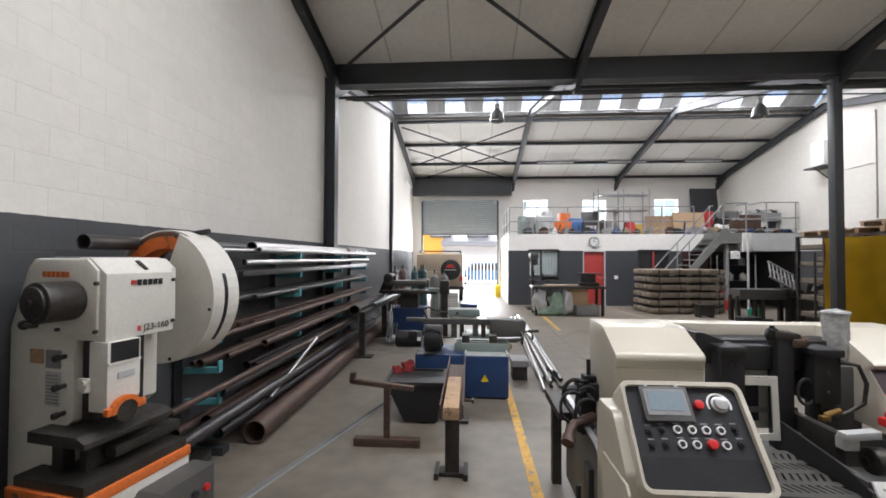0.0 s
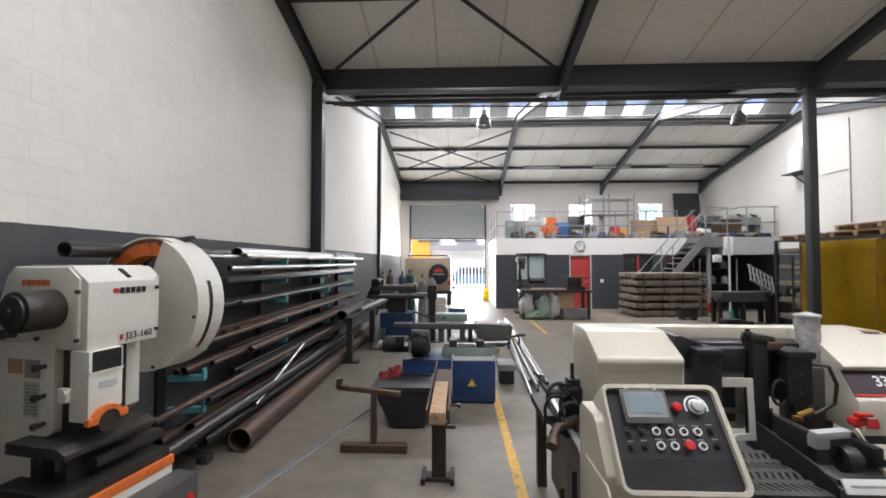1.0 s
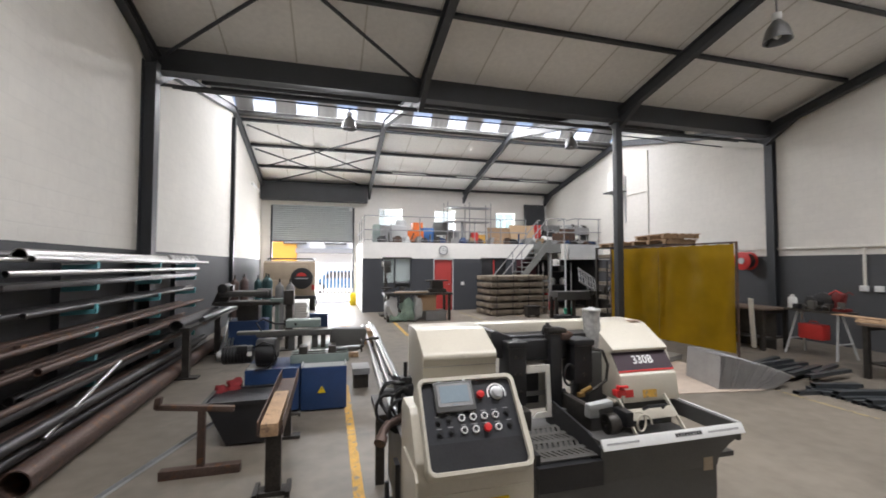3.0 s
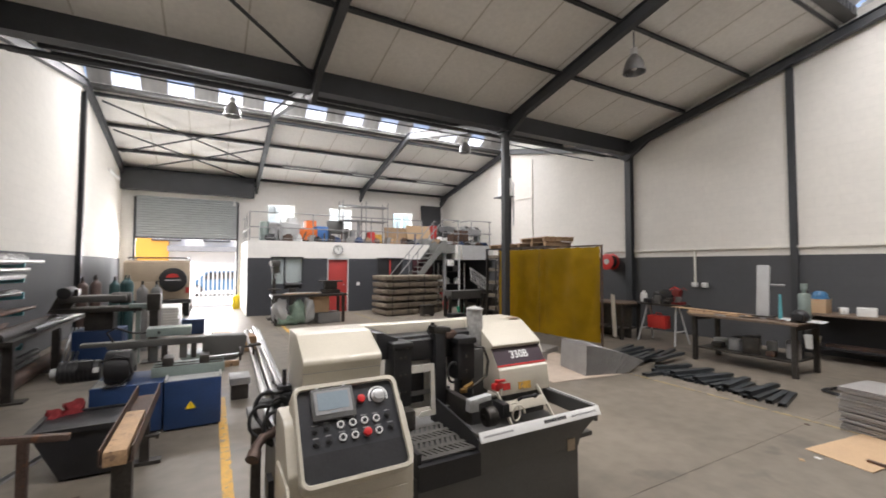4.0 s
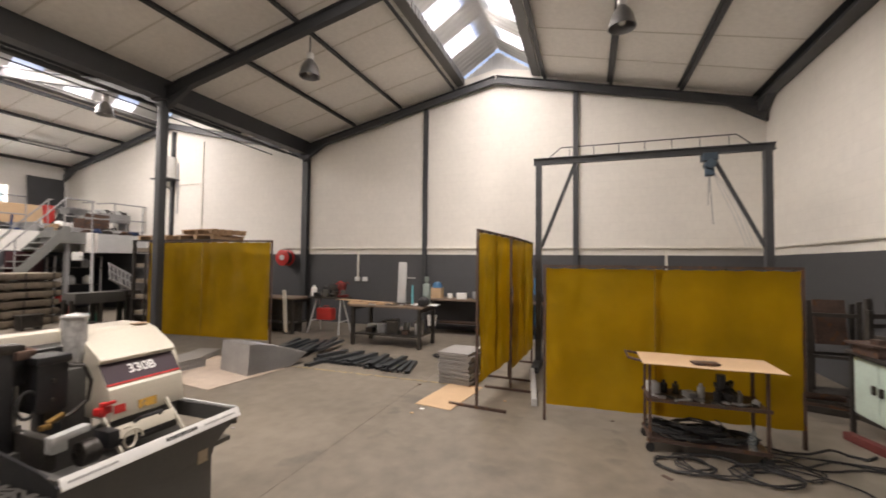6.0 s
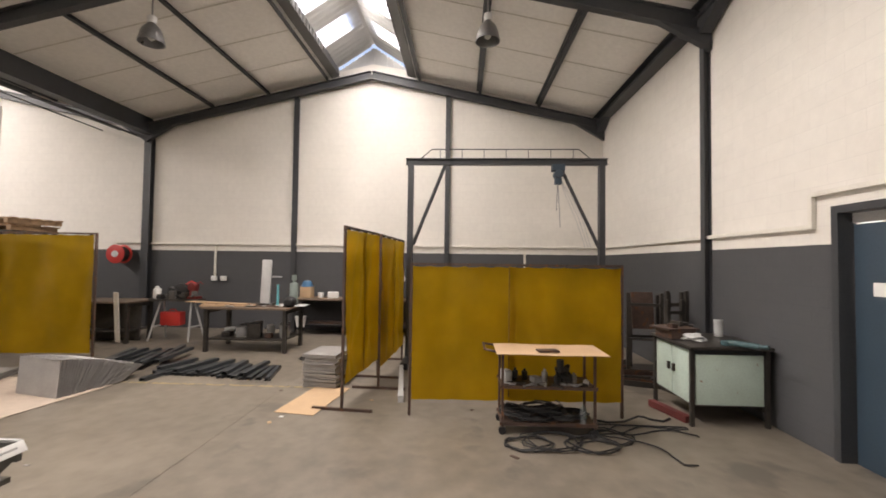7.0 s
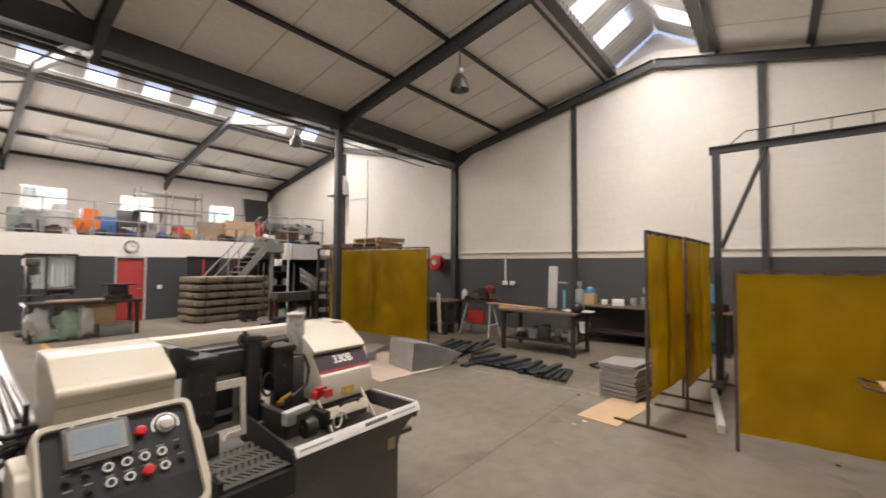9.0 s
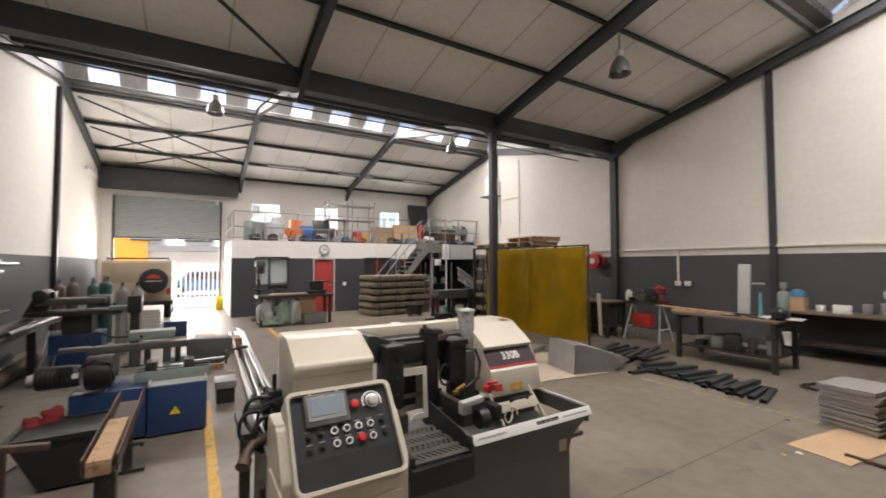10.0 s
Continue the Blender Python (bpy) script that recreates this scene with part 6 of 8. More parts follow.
for k in range(8):
    s = Shape().cyl((0, 0, 0.012), (0.06 + 0.02 * (k % 3), 0.1, 0.012 + 0.01 * (k % 2)), 0.012, 8).box((0, 0, 0.012), (0.05, 0.07, 0.022), (0, 0, 25 * k), bev=0.004)
    solid("torch_part", s, (ZINC, CASTIRON, GREY)[k % 3], "small metal torch part on the trolley shelf", "torch part", "trolley clutter", m=pose(5.09 + 0.03 * (k % 2), -0.98 - 0.11 * k, 0.501, 0, 0, 40 * k))


def coil(name, cx, cy, z, r, turns, seed, label, material=RUBBER, rr=0.011):
    g = random.Random(seed)
    pts = []
    ph = g.uniform(0, 6)
    for i in range(turns * 14 + 1):
        a = i * 2 * math.pi / 14
        q = r * (1 + 0.28 * noise.noise(Vector((a * 0.35, seed, 0))))
        pts.append((cx + q * 0.7 * math.cos(a + ph) + 0.06 * noise.noise(Vector((a, seed, 5))), cy + q * math.sin(a + ph) + 0.08 * noise.noise(Vector((a * 0.3, seed, 9))), max(z + 0.012, z + 0.012 + 0.06 * abs(noise.noise(Vector((a * 0.5, seed, 2)))) + 0.006 * (i // 14))))
    solid(name, Shape().tube(pts, rr, 7), material, label, "cable", "welding cables")


for k, (x, y, z, r, n) in enumerate(((5.22, -1.15, 0.13, 0.22, 5), (5.22, -1.5, 0.13, 0.20, 5), (4.85, -1.35, 0.0, 0.30, 3), (4.82, -1.75, 0.0, 0.26, 2), (5.2, -1.3, 0.22, 0.2, 4), (5.2, -1.05, 0.16, 0.17, 5), (5.24, -1.4, 0.16, 0.18, 6), (5.22, -1.62, 0.14, 0.16, 5), (5.16, -1.25, 0.13, 0.2, 6), (4.78, -1.1, 0.0, 0.22, 2), (5.0, -2.0, 0.0, 0.24, 2))):
    coil("cable_coil", x, y, z, r, n, 3 + k * 5, "black welding cable in loose loops on the floor" if z == 0 else "black welding cable coiled on the trolley shelf", rr=0.007 + 0.002 * (k % 2))
for k in range(5):
    wander = random.Random(40 + k)
    x, y, a, pts = 4.85 + 0.08 * k, -1.6 - 0.06 * k, -1.3 + 0.22 * k, []
    for i in range(34):
        pts.append((x, y, 0.012 + 0.003 * k))
        a += wander.uniform(-0.30, 0.26) + 0.16 * math.sin(i * 0.45 + k * 1.7)
        x, y = x + 0.045 * math.cos(a), y + 0.045 * math.sin(a)
        x, y = min(max(x, 4.45), 5.33), max(y, -2.9)
    solid("loose_cable", Shape().tube(pts, 0.008, 7), RUBBER, "thin black cable trailing over the floor", "cable", "welding cables")
pts = [(5.50, -1.95, 0.014), (5.42, -2.1, 0.014), (5.36, -2.25, 0.05), (5.40, -2.42, 0.10), (5.50, -2.52, 0.06), (5.55, -2.62, 0.016), (5.50, -2.74, 0.016), (5.6, -2.86, 0.016)]
solid("loose_cable", Shape().tube(pts, 0.012, 8), RUBBER, "thick black cable beside the screen", "cable", "welding cables")

# ---- pale green cabinet by the south wall ----
t = thing("tool_cabinet", pose(5.85, -3.43, 0), "pale green steel cabinet on legs with a dark top", "cabinet")
for x in (5.40, 6.28):
    for y in (-3.86, -3.04):
        wpart("leg", Shape().span((x, y, 0.0), (x + 0.04, y + 0.04, 0.86)), CASTIRON, t)
wpart("body", Shape().span((5.435, -3.815, 0.22), (6.285, -3.045, 0.84)), BLACK, t)
wpart("top", Shape().span((5.37, -3.89, 0.86), (6.35, -2.97, 0.895), bev=0.006), CASTIRON, t, "dark stained worktop")
wpart("side_panel", Shape().span((5.415, -3.80, 0.24), (5.432, -3.06, 0.80), bev=0.003), PALEGREEN, t, "pale green side panel")
for x0, x1 in ((5.46, 5.86), (5.875, 6.27)):
    d = wpart("door", Shape().span((x0, -3.042, 0.24), (x1, -3.022, 0.83), bev=0.003), PALEGREEN, t, "pale green door")
    wpart("handle", Shape().box(((x1 - 0.05) if x0 < 5.5 else (x0 + 0.05), -3.01, 0.56), (0.04, 0.03, 0.09), bev=0.006), CASTIRON, d)
wpart("bottom_rail", Shape().span((5.44, -3.83, 0.17), (6.28, -3.79, 0.22)), CASTIRON, t)
s = Shape().cyl((0, 0, 0.035), (0.30, 0.08, 0.04), 0.032, 14, bev=0.006).cyl((-0.02, 0.0, 0.05), (-0.02, 0.0, 0.0), 0.05, 16).cyl((0.3, 0.08, 0.04), (0.38, 0.1, 0.05), 0.02, 10)
solid("angle_grinder", s, surface("worn_teal_casing", (0.045, 0.10, 0.11), 0.5, vary=0.25, scale=14), "blue green angle grinder lying on the cabinet", "angle grinder", m=pose(5.48, -3.45, 0.896, 0, 0, 200))
solid("rag", Shape().lump((5.78, -3.22, 0.93), (0.28, 0.22, 0.09), 6, 3, 0.9), LIGHTGREY, "pale crumpled rag on the cabinet", "rag")
s = Shape().box((0, 0, 0.03), (0.18, 0.22, 0.06), bev=0.01).box((0, 0.02, 0.11), (0.12, 0.12, 0.12), bev=0.015).box((0, 0.14, 0.14), (0.14, 0.06, 0.10), bev=0.01).cyl((0, -0.2, 0.11), (0, 0.0, 0.11), 0.018, 10)
solid("bench_vice", s, CASTIRON, "dark cast iron bench vice on the cabinet", "vice", m=pose(6.15, -3.3, 0.896, 0, 0, 30))
solid("tin", Shape().cyl((0, 0, 0), (0, 0, 0.17), 0.05, 16).cyl((0, 0, 0.17), (0, 0, 0.21), 0.055, 16), LIGHTGREY, "grey tin on the cabinet", "tin", m=pose(6.1, -3.72, 0.896))
MAROON = surface("maroon_primer", (0.11, 0.022, 0.02), 0.6, vary=0.25, scale=9)
solid("red_bar", Shape().box((0, 0, 0.05), (0.6, 0.09, 0.08), bev=0.01), MAROON, "dull maroon steel bar under the cabinet", "steel bar", m=pose(5.79, -2.945, -0.008, 0, 0, 16))
s = Shape().box((0, 0, 0.05), (0.30, 0.34, 0.10), bev=0.008).box((0.02, 0.0, 0.115), (0.36, 0.42, 0.025), bev=0.004).box((-0.05, 0.08, 0.15), (0.10, 0.08, 0.05), bev=0.008)
solid("timber_block", s, RUSTY, "brown timber block with a plate on the cabinet", "block", m=pose(5.98, -3.12, 0.896, 0, 0, 12))
# steel stands behind it
for k, (x, y, h, w) in enumerate(((7.4, -3.35, 1.35, 0.5), (7.9, -3.55, 1.28, 0.45), (6.9, -3.6, 1.42, 0.3), (6.75, -3.5, 1.30, 0.25), (7.15, -3.7, 1.38, 0.3))):
    s = Shape().box((-w / 2, 0, h / 2), (0.05, 0.05, h)).box((w / 2, 0, h / 2), (0.05, 0.05, h)).box((0, 0, h * 0.86), (w, 0.045, 0.045)).box((0, 0, 0.03), (w + 0.1, 0.4, 0.05)).box((0, 0, h * 0.45), (w, 0.04, 0.04))
    solid("steel_trestle", s, CASTIRON, "dark steel trestle frame stored by the wall", "trestle", "stored trestles", m=pose(x, y, 0, 0, 0, 80 + 9 * k))
for k in range(7):
    s = Shape().box((0, 0, 0.03), (1.1 - 0.08 * k, 0.07, 0.055)).box((0, 0.04, 0.06), (0.9 - 0.05 * k, 0.012, 0.05))
    solid("steel_length", s, RUSTY if k % 2 else CASTIRON, "rusty steel length stacked on the floor", "steel length", "steel lengths", m=pose(7.0 + 0.12 * k, -2.8 - 0.07 * (k % 4), 0.06 * (k // 3), 0, 0, 70 + 6 * k))
solid("board", Shape().box((0, 0, 0.3), (0.03, 0.35, 0.6), (0, 8, 0)), RUSTY, "rust brown plate leaning in the corner", "plate", m=pose(7.6, -3.4, 0.75))


# ---- stacks and steel pieces on the open floor ----
def sheet_pile(x, y, rz, w, d, n, th, material, label, lean=0.0, group="", cat="sheet stack", jit=0.012, seed=0):
    g = random.Random(seed)
    t = thing("sheet_stack", pose(x, y, 0, 0, 0, rz), label, cat)
    for k in range(n):
        part("sheet", Shape().box((lean * k + g.uniform(-jit, jit), g.uniform(-jit, jit), 0.008 + th * (k + 0.5)), (w, d, th * 0.72), (g.uniform(-0.8, 0.8), g.uniform(-0.8, 0.8), g.uniform(-1.5, 1.5))), material, t)
    return t


PALECARD = surface("pale_crumpled_card", (0.50, 0.41, 0.33), 0.85, vary=0.14, scale=5, bump=0.2)


def floor_card(x, y, rz, w, d, label, material=CARD):
    s = Shape()
    n = 8
    for i in range(n):
        a, c = -w / 2 + w * i / n, -w / 2 + w * (i + 1) / n
        za, zc = 0.003 + 0.006 * abs(math.sin(i * 1.3)), 0.003 + 0.006 * abs(math.sin((i + 1) * 1.3))
        s.prism([(a, za), (c, zc), (c, zc + 0.005), (a, za + 0.005)], "y", -d / 2, d / 2)
    bmesh.ops.remove_doubles(s.bm, verts=s.bm.verts[:], dist=0.0005)
    solid("cardboard_sheet", s, material, label, "cardboard", m=pose(x, y, 0, 0, 0, rz))


floor_card(5.93, 1.45, -8, 1.05, 0.5, "brown cardboard sheet flat on the floor by the screen")
sheet_pile(6.70, 1.52, -8, 0.62, 0.5, 19, 0.0245, GREYPLATE, "stack of grey folded steel trays on cardboard", seed=2, jit=0.02)
floor_card(5.72, 5.48, -8, 1.35, 1.85, "crumpled pale brown cardboard under the plate stacks", PALECARD)
# slumped stack of folded plates, fanned from upright to lying
t = thing("plate_stack", pose(5.72, 5.03, 0, 0, 0, -13.5), "slumped stack of grey folded steel plates leaning back on cardboard", "plate stack")
g = random.Random(14)
for k in range(34):
    a = radians(4 + 1.75 * k + (2.2 * math.sin(k * 0.9) if k < 8 else 0))
    h = 0.475 - 0.0035 * k
    part("plate", Shape().box((0.0245 * k + 0.5 * h * math.sin(a), g.uniform(-0.012, 0.012), 0.014 + 0.5 * h * math.cos(a)), (0.007, 0.76, h), (0, math.degrees(a), g.uniform(-0.6, 0.6))).box((0.0245 * k + h * math.sin(a) - 0.008, 0, 0.014 + h * math.cos(a)), (0.03, 0.76, 0.004), (0, math.degrees(a) * 0.6 + 14, 0)), GREYPLATE, t)
sheet_pile(5.62, 6.10, -6, 0.62, 0.50, 9, 0.018, GREYPLATE, "low stack of grey steel plates on cardboard", seed=9)
sheet_pile(6.35, 6.45, 20, 0.6, 0.4, 5, 0.02, GREYPLATE, "low stack of steel plates on the floor", seed=12)


def channel_piece(x, y, z, rz, L, w=0.10, h=0.05, tilt=0.0, mat=None):
    s = Shape().box((0, 0, h - 0.004), (L, w, 0.008)).box((0, w / 2 - 0.004, h / 2), (L, 0.008, h)).box((0, -w / 2 + 0.004, h / 2), (L, 0.008, h))
    solid("steel_channel", s, mat or BLUEGREY, "dark folded steel channel laid out on the floor", "steel channel", "steel channels", m=pose(x, y, z, tilt, 0, rz))


BLUEGREY = surface("primed_dark_steel", (0.065, 0.072, 0.078), 0.4, metal=0.4, vary=0.2, scale=8)
g = random.Random(3)
for k in range(16):
    u = k / 15
    L = g.uniform(0.62, 0.80)
    rz = -18 + 26 * u + g.uniform(-5, 5)
    channel_piece(7.22 - 0.20 * u + g.uniform(-0.04, 0.04), 4.25 - 1.72 * u, 0.0, rz, L, w=0.085, tilt=0)
    if k % 3 == 0 and k < 14:
        channel_piece(7.26 - 0.20 * u, 4.22 - 1.72 * u, 0.052, rz + g.uniform(-6, 6), L)
channel_piece(6.70, 4.20, 0.0, -8, 0.42)
for k in range(26):
    channel_piece(7.45 + g.uniform(-0.5, 0.5), 4.98 + g.uniform(-0.42, 0.45), 0.05 * (k // 8), 18 + g.uniform(-14, 14), g.uniform(0.75, 1.15), w=0.09)

# ---- work tables along the east wall ----
TOPW = surface("scorched_bench_top", (0.15, 0.105, 0.075), 0.6, vary=0.3, scale=5, bump=0.1, wear=(0.10, 0.08, 0.06), wear_at=0.58)


def work_table(x, y, rz, w, d, h, top_mat, frame_mat, label, shelf=True):
    t = thing("work_table", pose(x, y, 0, 0, 0, rz), label, "table", "work tables")
    part("tabletop", Shape().box((0, 0, h - 0.02), (w, d, 0.04), bev=0.004), top_mat, t)
    for y in (d / 2 - 0.08, -d / 2 + 0.08):
        part("apron", Shape().box((0, y, h - 0.08), (w - 0.1, 0.05, 0.08)), frame_mat, t)
    for sx in (-1, 1):
        for sy in (-1, 1):
            part("leg", Shape().box((sx * (w / 2 - 0.08), sy * (d / 2 - 0.08), (h - 0.04) / 2), (0.07, 0.07, h - 0.04)), frame_mat, t)
    if shelf:
        part("shelf", Shape().box((0, 0, 0.24), (w - 0.2, d - 0.2, 0.03)), frame_mat, t)
    return t


work_table(8.87, 3.76, 0, 0.95, 1.72, 0.87, TOPW, CASTIRON, "heavy steel work table with a scorched timber top")
work_table(9.35, 7.20, 0, 0.8, 1.35, 0.88, TOPW, CASTIRON, "timber topped bench beside the amber screen")
work_table(10.75, 2.1, 0, 0.75, 3.2, 0.88, TOPW, BLACK, "dark bench along the wall with clutter on it")
for k in range(4):
    solid("timber_strip", Shape().box((0, 0, 0.008), (0.12, 1.1, 0.014), bev=0.002), WOOD, "thin timber board lying on the table", "board", "boards", m=pose(8.62 + 0.13 * k, 4.15 + 0.1 * k, 0.872 + 0.0005 * k, 0, 0, 12 - 9 * k))
t = thing("welding_turret", pose(9.0, 3.62, 0.871), "tall pale angled plate clamped upright on the table", "fixture")
part("plate", Shape().box((0, 0, 0.47), (0.06, 0.20, 0.92), (2, 0, 0), bev=0.028), LIGHTGREY, t)
part("base", Shape().box((0, 0, 0.015), (0.25, 0.3, 0.03)), CASTIRON, t)
part("arm", Shape().cyl((0, -0.08, 0.58), (0, -0.32, 0.58), 0.018, 10), GREY, t)
part("pin", Shape().cyl((0, -0.25, 0.0), (0, -0.25, 0.42), 0.03, 12, r2=0.02), TEAL, t)
s = Shape().cyl((0, 0, 0), (0, 0, 0.46), 0.085, 18, bev=0.03).cyl((0, 0, 0.46), (0, 0, 0.54), 0.03, 12).cyl((0, 0, 0.52), (0, 0, 0.62), 0.05, 10)
solid("gas_bottle", s, GREENM, "small green gas bottle on the table", "gas bottle", m=pose(9.0, 3.03, 0.871))
solid("helmet", Shape().ball((0, 0, 0.1), 0.13, (1, 1, 0.85)).box((-0.1, 0, 0.09), (0.06, 0.16, 0.12), bev=0.02), BLACK, "black welding helmet on the table", "helmet", m=pose(8.7, 2.98, 0.871))
solid("bucket", Shape().lathe([(0.001, 0), (0.1, 0.0), (0.13, 0.24), (0.135, 0.25), (0.12, 0.245), (0.09, 0.02), (0.001, 0.02)], (0, 0, 0)), WHITEPL, "white plastic bucket on the shelf under the wall bench", "bucket", m=pose(10.45, 3.45, 0.20))
solid("safety_helmet", Shape().lathe([(0.15, 0.0), (0.145, 0.02), (0.125, 0.03), (0.12, 0.09), (0.08, 0.14), (0.001, 0.155)], (0, 0, 0)), BLUECAR, "blue hard hat on a carton on the wall bench", "hard hat", m=pose(10.7, 3.4, 1.151))
for k in range(9):
    y = 3.4 - 0.33 * k
    h = g.uniform(0.1, 0.24) if k else 0.27
    mats = (CARD, WOOD, WHITEPL, CASTIRON, GREY)
    if k % 2:
        solid("tin", Shape().cyl((0, 0, 0), (0, 0, h), 0.07, 14, bev=0.006), mats[(k + 1) % 5], "small tin on the wall bench", "tin", "bench clutter", m=pose(10.75, y, 0.881))
    else:
        solid("small_box", Shape().box((0, 0, h / 2), (0.26, 0.26, h), bev=0.006), mats[k % 5], "small carton on the wall bench", "carton", "bench clutter", m=pose(10.7, y, 0.881, 0, 0, 7 * k))
for k in range(5):
    solid("steel_bar", Shape().box((0, 0, 0.02), (0.04, 2.4, 0.04)), RUSTY, "rusty bar stored under the wall bench", "bar", "stored bars", m=pose(10.6 + 0.06 * k, 2.1, 0.256 + 0.0 * k))
t = thing("clamp_lamp", pose(10.95, 1.85, 0.881), "white jointed lamp on the wall bench", "lamp")
part("arm", Shape().tube([(0, 0, 0), (0.05, 0.05, 0.35), (-0.1, -0.25, 0.75)], 0.014, 8), LIGHTGREY, t)
part("shade", Shape().cyl((-0.05, 0.15, 0.40), (-0.2, 0.3, 0.36), 0.05, 14, r2=0.1), LIGHTGREY, t)
# chop saw on a folding stand
t = thing("chop_saw", pose(9.60, 5.92, 0), "dark chop saw on a folding pale trestle stand", "chop saw")
for y in (-0.35, 0.35):
    part("leg", Shape().cyl((-0.28, y * 1.3, 0.0), (-0.05, y, 0.86), 0.02, 8), LIGHTGREY, t)
    part("leg", Shape().cyl((0.28, y * 1.3, 0.0), (0.05, y, 0.86), 0.02, 8), LIGHTGREY, t)
    part("brace", Shape().cyl((-0.2, y * 1.22, 0.3), (0.2, y * 1.22, 0.3), 0.016, 8), LIGHTGREY, t)
part("table", Shape().box((0, 0, 0.88), (0.35, 1.1, 0.05), bev=0.01), CASTIRON, t)
part("head", Shape().box((0, 0.05, 1.05), (0.16, 0.3, 0.16), (20, 0, 0), bev=0.03).cyl((-0.05, -0.1, 1.08), (0.05, -0.1, 1.08), 0.17, 24, bev=0.01).cyl((0.0, 0.2, 1.0), (0.2, 0.2, 1.05), 0.07, 14), BLACK, t)
part("handle", Shape().tube([(0, -0.15, 1.2), (0, -0.3, 1.3), (0, -0.4, 1.25)], 0.018, 8), RED, t, "red handle")
solid("red_tool_case", Shape().box((0, 0, 0.15), (0.22, 0.45, 0.30), bev=0.03).tube([(0, -0.08, 0.3), (0, -0.06, 0.35), (0, 0.06, 0.35), (0, 0.08, 0.3)], 0.012, 6), RED, "red tool case hung under the stand", "tool case", m=pose(9.6, 6.02, 0.317))
solid("white_canister", Shape().cyl((0, 0, 0), (0, 0, 0.22), 0.08, 16, bev=0.02).cyl((0, 0, 0.22), (0, 0, 0.27), 0.04, 12), WHITEPL, "white plastic canister on the bench", "canister", m=pose(9.6, 6.40, 0.906))
solid("leaning_batten", Shape().box((0, 0, 0.55), (0.03, 0.09, 1.1), (8, -14, 0)), CONDUIT, "pale batten leaning against the bench", "batten", m=pose(8.90, 6.72, 0.01))
s = Shape().box((0, 0, 0.03), (0.22, 0.24, 0.06), bev=0.01).box((0, 0, 0.2), (0.12, 0.14, 0.3), (12, 0, 0), bev=0.03).cyl((-0.08, 0.02, 0.27), (0.08, 0.02, 0.27), 0.09, 18, bev=0.01).tube([(0, -0.05, 0.33), (0, -0.14, 0.38), (0, -0.2, 0.33)], 0.014, 8)
solid("mitre_grinder", s, surface("dull_red_casing", (0.16, 0.02, 0.02), 0.45, vary=0.2, scale=12), "dull red power tool standing on the saw stand", "power tool", m=pose(9.6, 5.55, 0.906))
for k in range(6):
    s = Shape().box((0, 0, 0.05 + 0.02 * (k % 3)), (0.14, 0.11, 0.1 + 0.04 * (k % 3)), (0, 0, 14 * k), bev=0.015).cyl((0.02, 0.05, 0.06), (0.12, 0.12, 0.08), 0.025, 10)
    solid("power_tool", s, (BLACK, CASTIRON, GREYP)[k % 3], "small dark power tool on the saw stand", "power tool", "stand tools", m=pose(9.5 + 0.09 * (k % 2), 6.24 - 0.14 * k, 0.906 if k != 1 and k != 2 else 0.906, 0, 0, 30 * k))
# added panels, standing in for the dark mass under the two benches
solid("dark_infill", Shape().box((0, 0, 0.40), (0.02, 1.2, 0.80), (0, 3, 0)), CASTIRON, "added dark panel filling the space under the bench", "steel sheet", m=pose(9.40, 7.2, 0.0))
solid("dark_infill", Shape().box((0, 0, 0.30), (0.02, 3.0, 0.56), (0, 2, 0)), BLACK, "added dark panel filling the space under the wall bench", "steel sheet", m=pose(11.0, 2.1, 0.257))
s = Shape().box((0, 0, 0.008), (0.22, 1.5, 0.016), bev=0.002)
solid("plank", s, WOOD, "pale plank reaching off the end of the table", "plank", m=pose(8.98, 4.62, 0.889, 0, 0, -14))
solid("paper_sheet", Shape().box((0, 0, 0.002), (0.42, 0.62, 0.003)), LIGHTGREY, "pale sheet lying on the table's end", "paper", m=pose(8.98, 3.06, 0.8705, 0, 0, 8))
# hose reel on the wall
t = thing("hose_reel", pose(11.14, 8.50, 1.90), "red fire hose reel on the wall", "hose reel")
part("disc", Shape().cyl((-0.30, 0, 0), (-0.28, 0, 0), 0.245, 32, bev=0.006).cyl((-0.05, 0, 0), (-0.03, 0, 0), 0.245, 32, bev=0.006), RED, t, "red steel disc")
part("hose", Shape().cyl((-0.28, 0, 0), (-0.05, 0, 0), 0.19, 28), RUBBER, t)
part("hub", Shape().cyl((-0.32, 0, 0), (-0.30, 0, 0), 0.085, 20), LIGHTGREY, t)
part("bracket", Shape().box((-0.02, 0, 0), (0.07, 0.12, 0.3)), STEEL, t)
# sockets
for x, y, z, rz in ((11.15, 6.05, 1.30, 0), (11.15, 5.80, 1.30, 0), (11.15, 1.1, 1.35, 0)):
    t = thing("socket_box", pose(x, y, z), "white surface mounted socket on the dark dado", "socket")
    part("box", Shape().box((0.0, 0, 0), (0.07, 0.14, 0.12), bev=0.008), WHITEPL, t)
    part("switch", Shape().box((-0.04, 0.03, 0.0), (0.01, 0.02, 0.03)), LIGHTGREY, t)

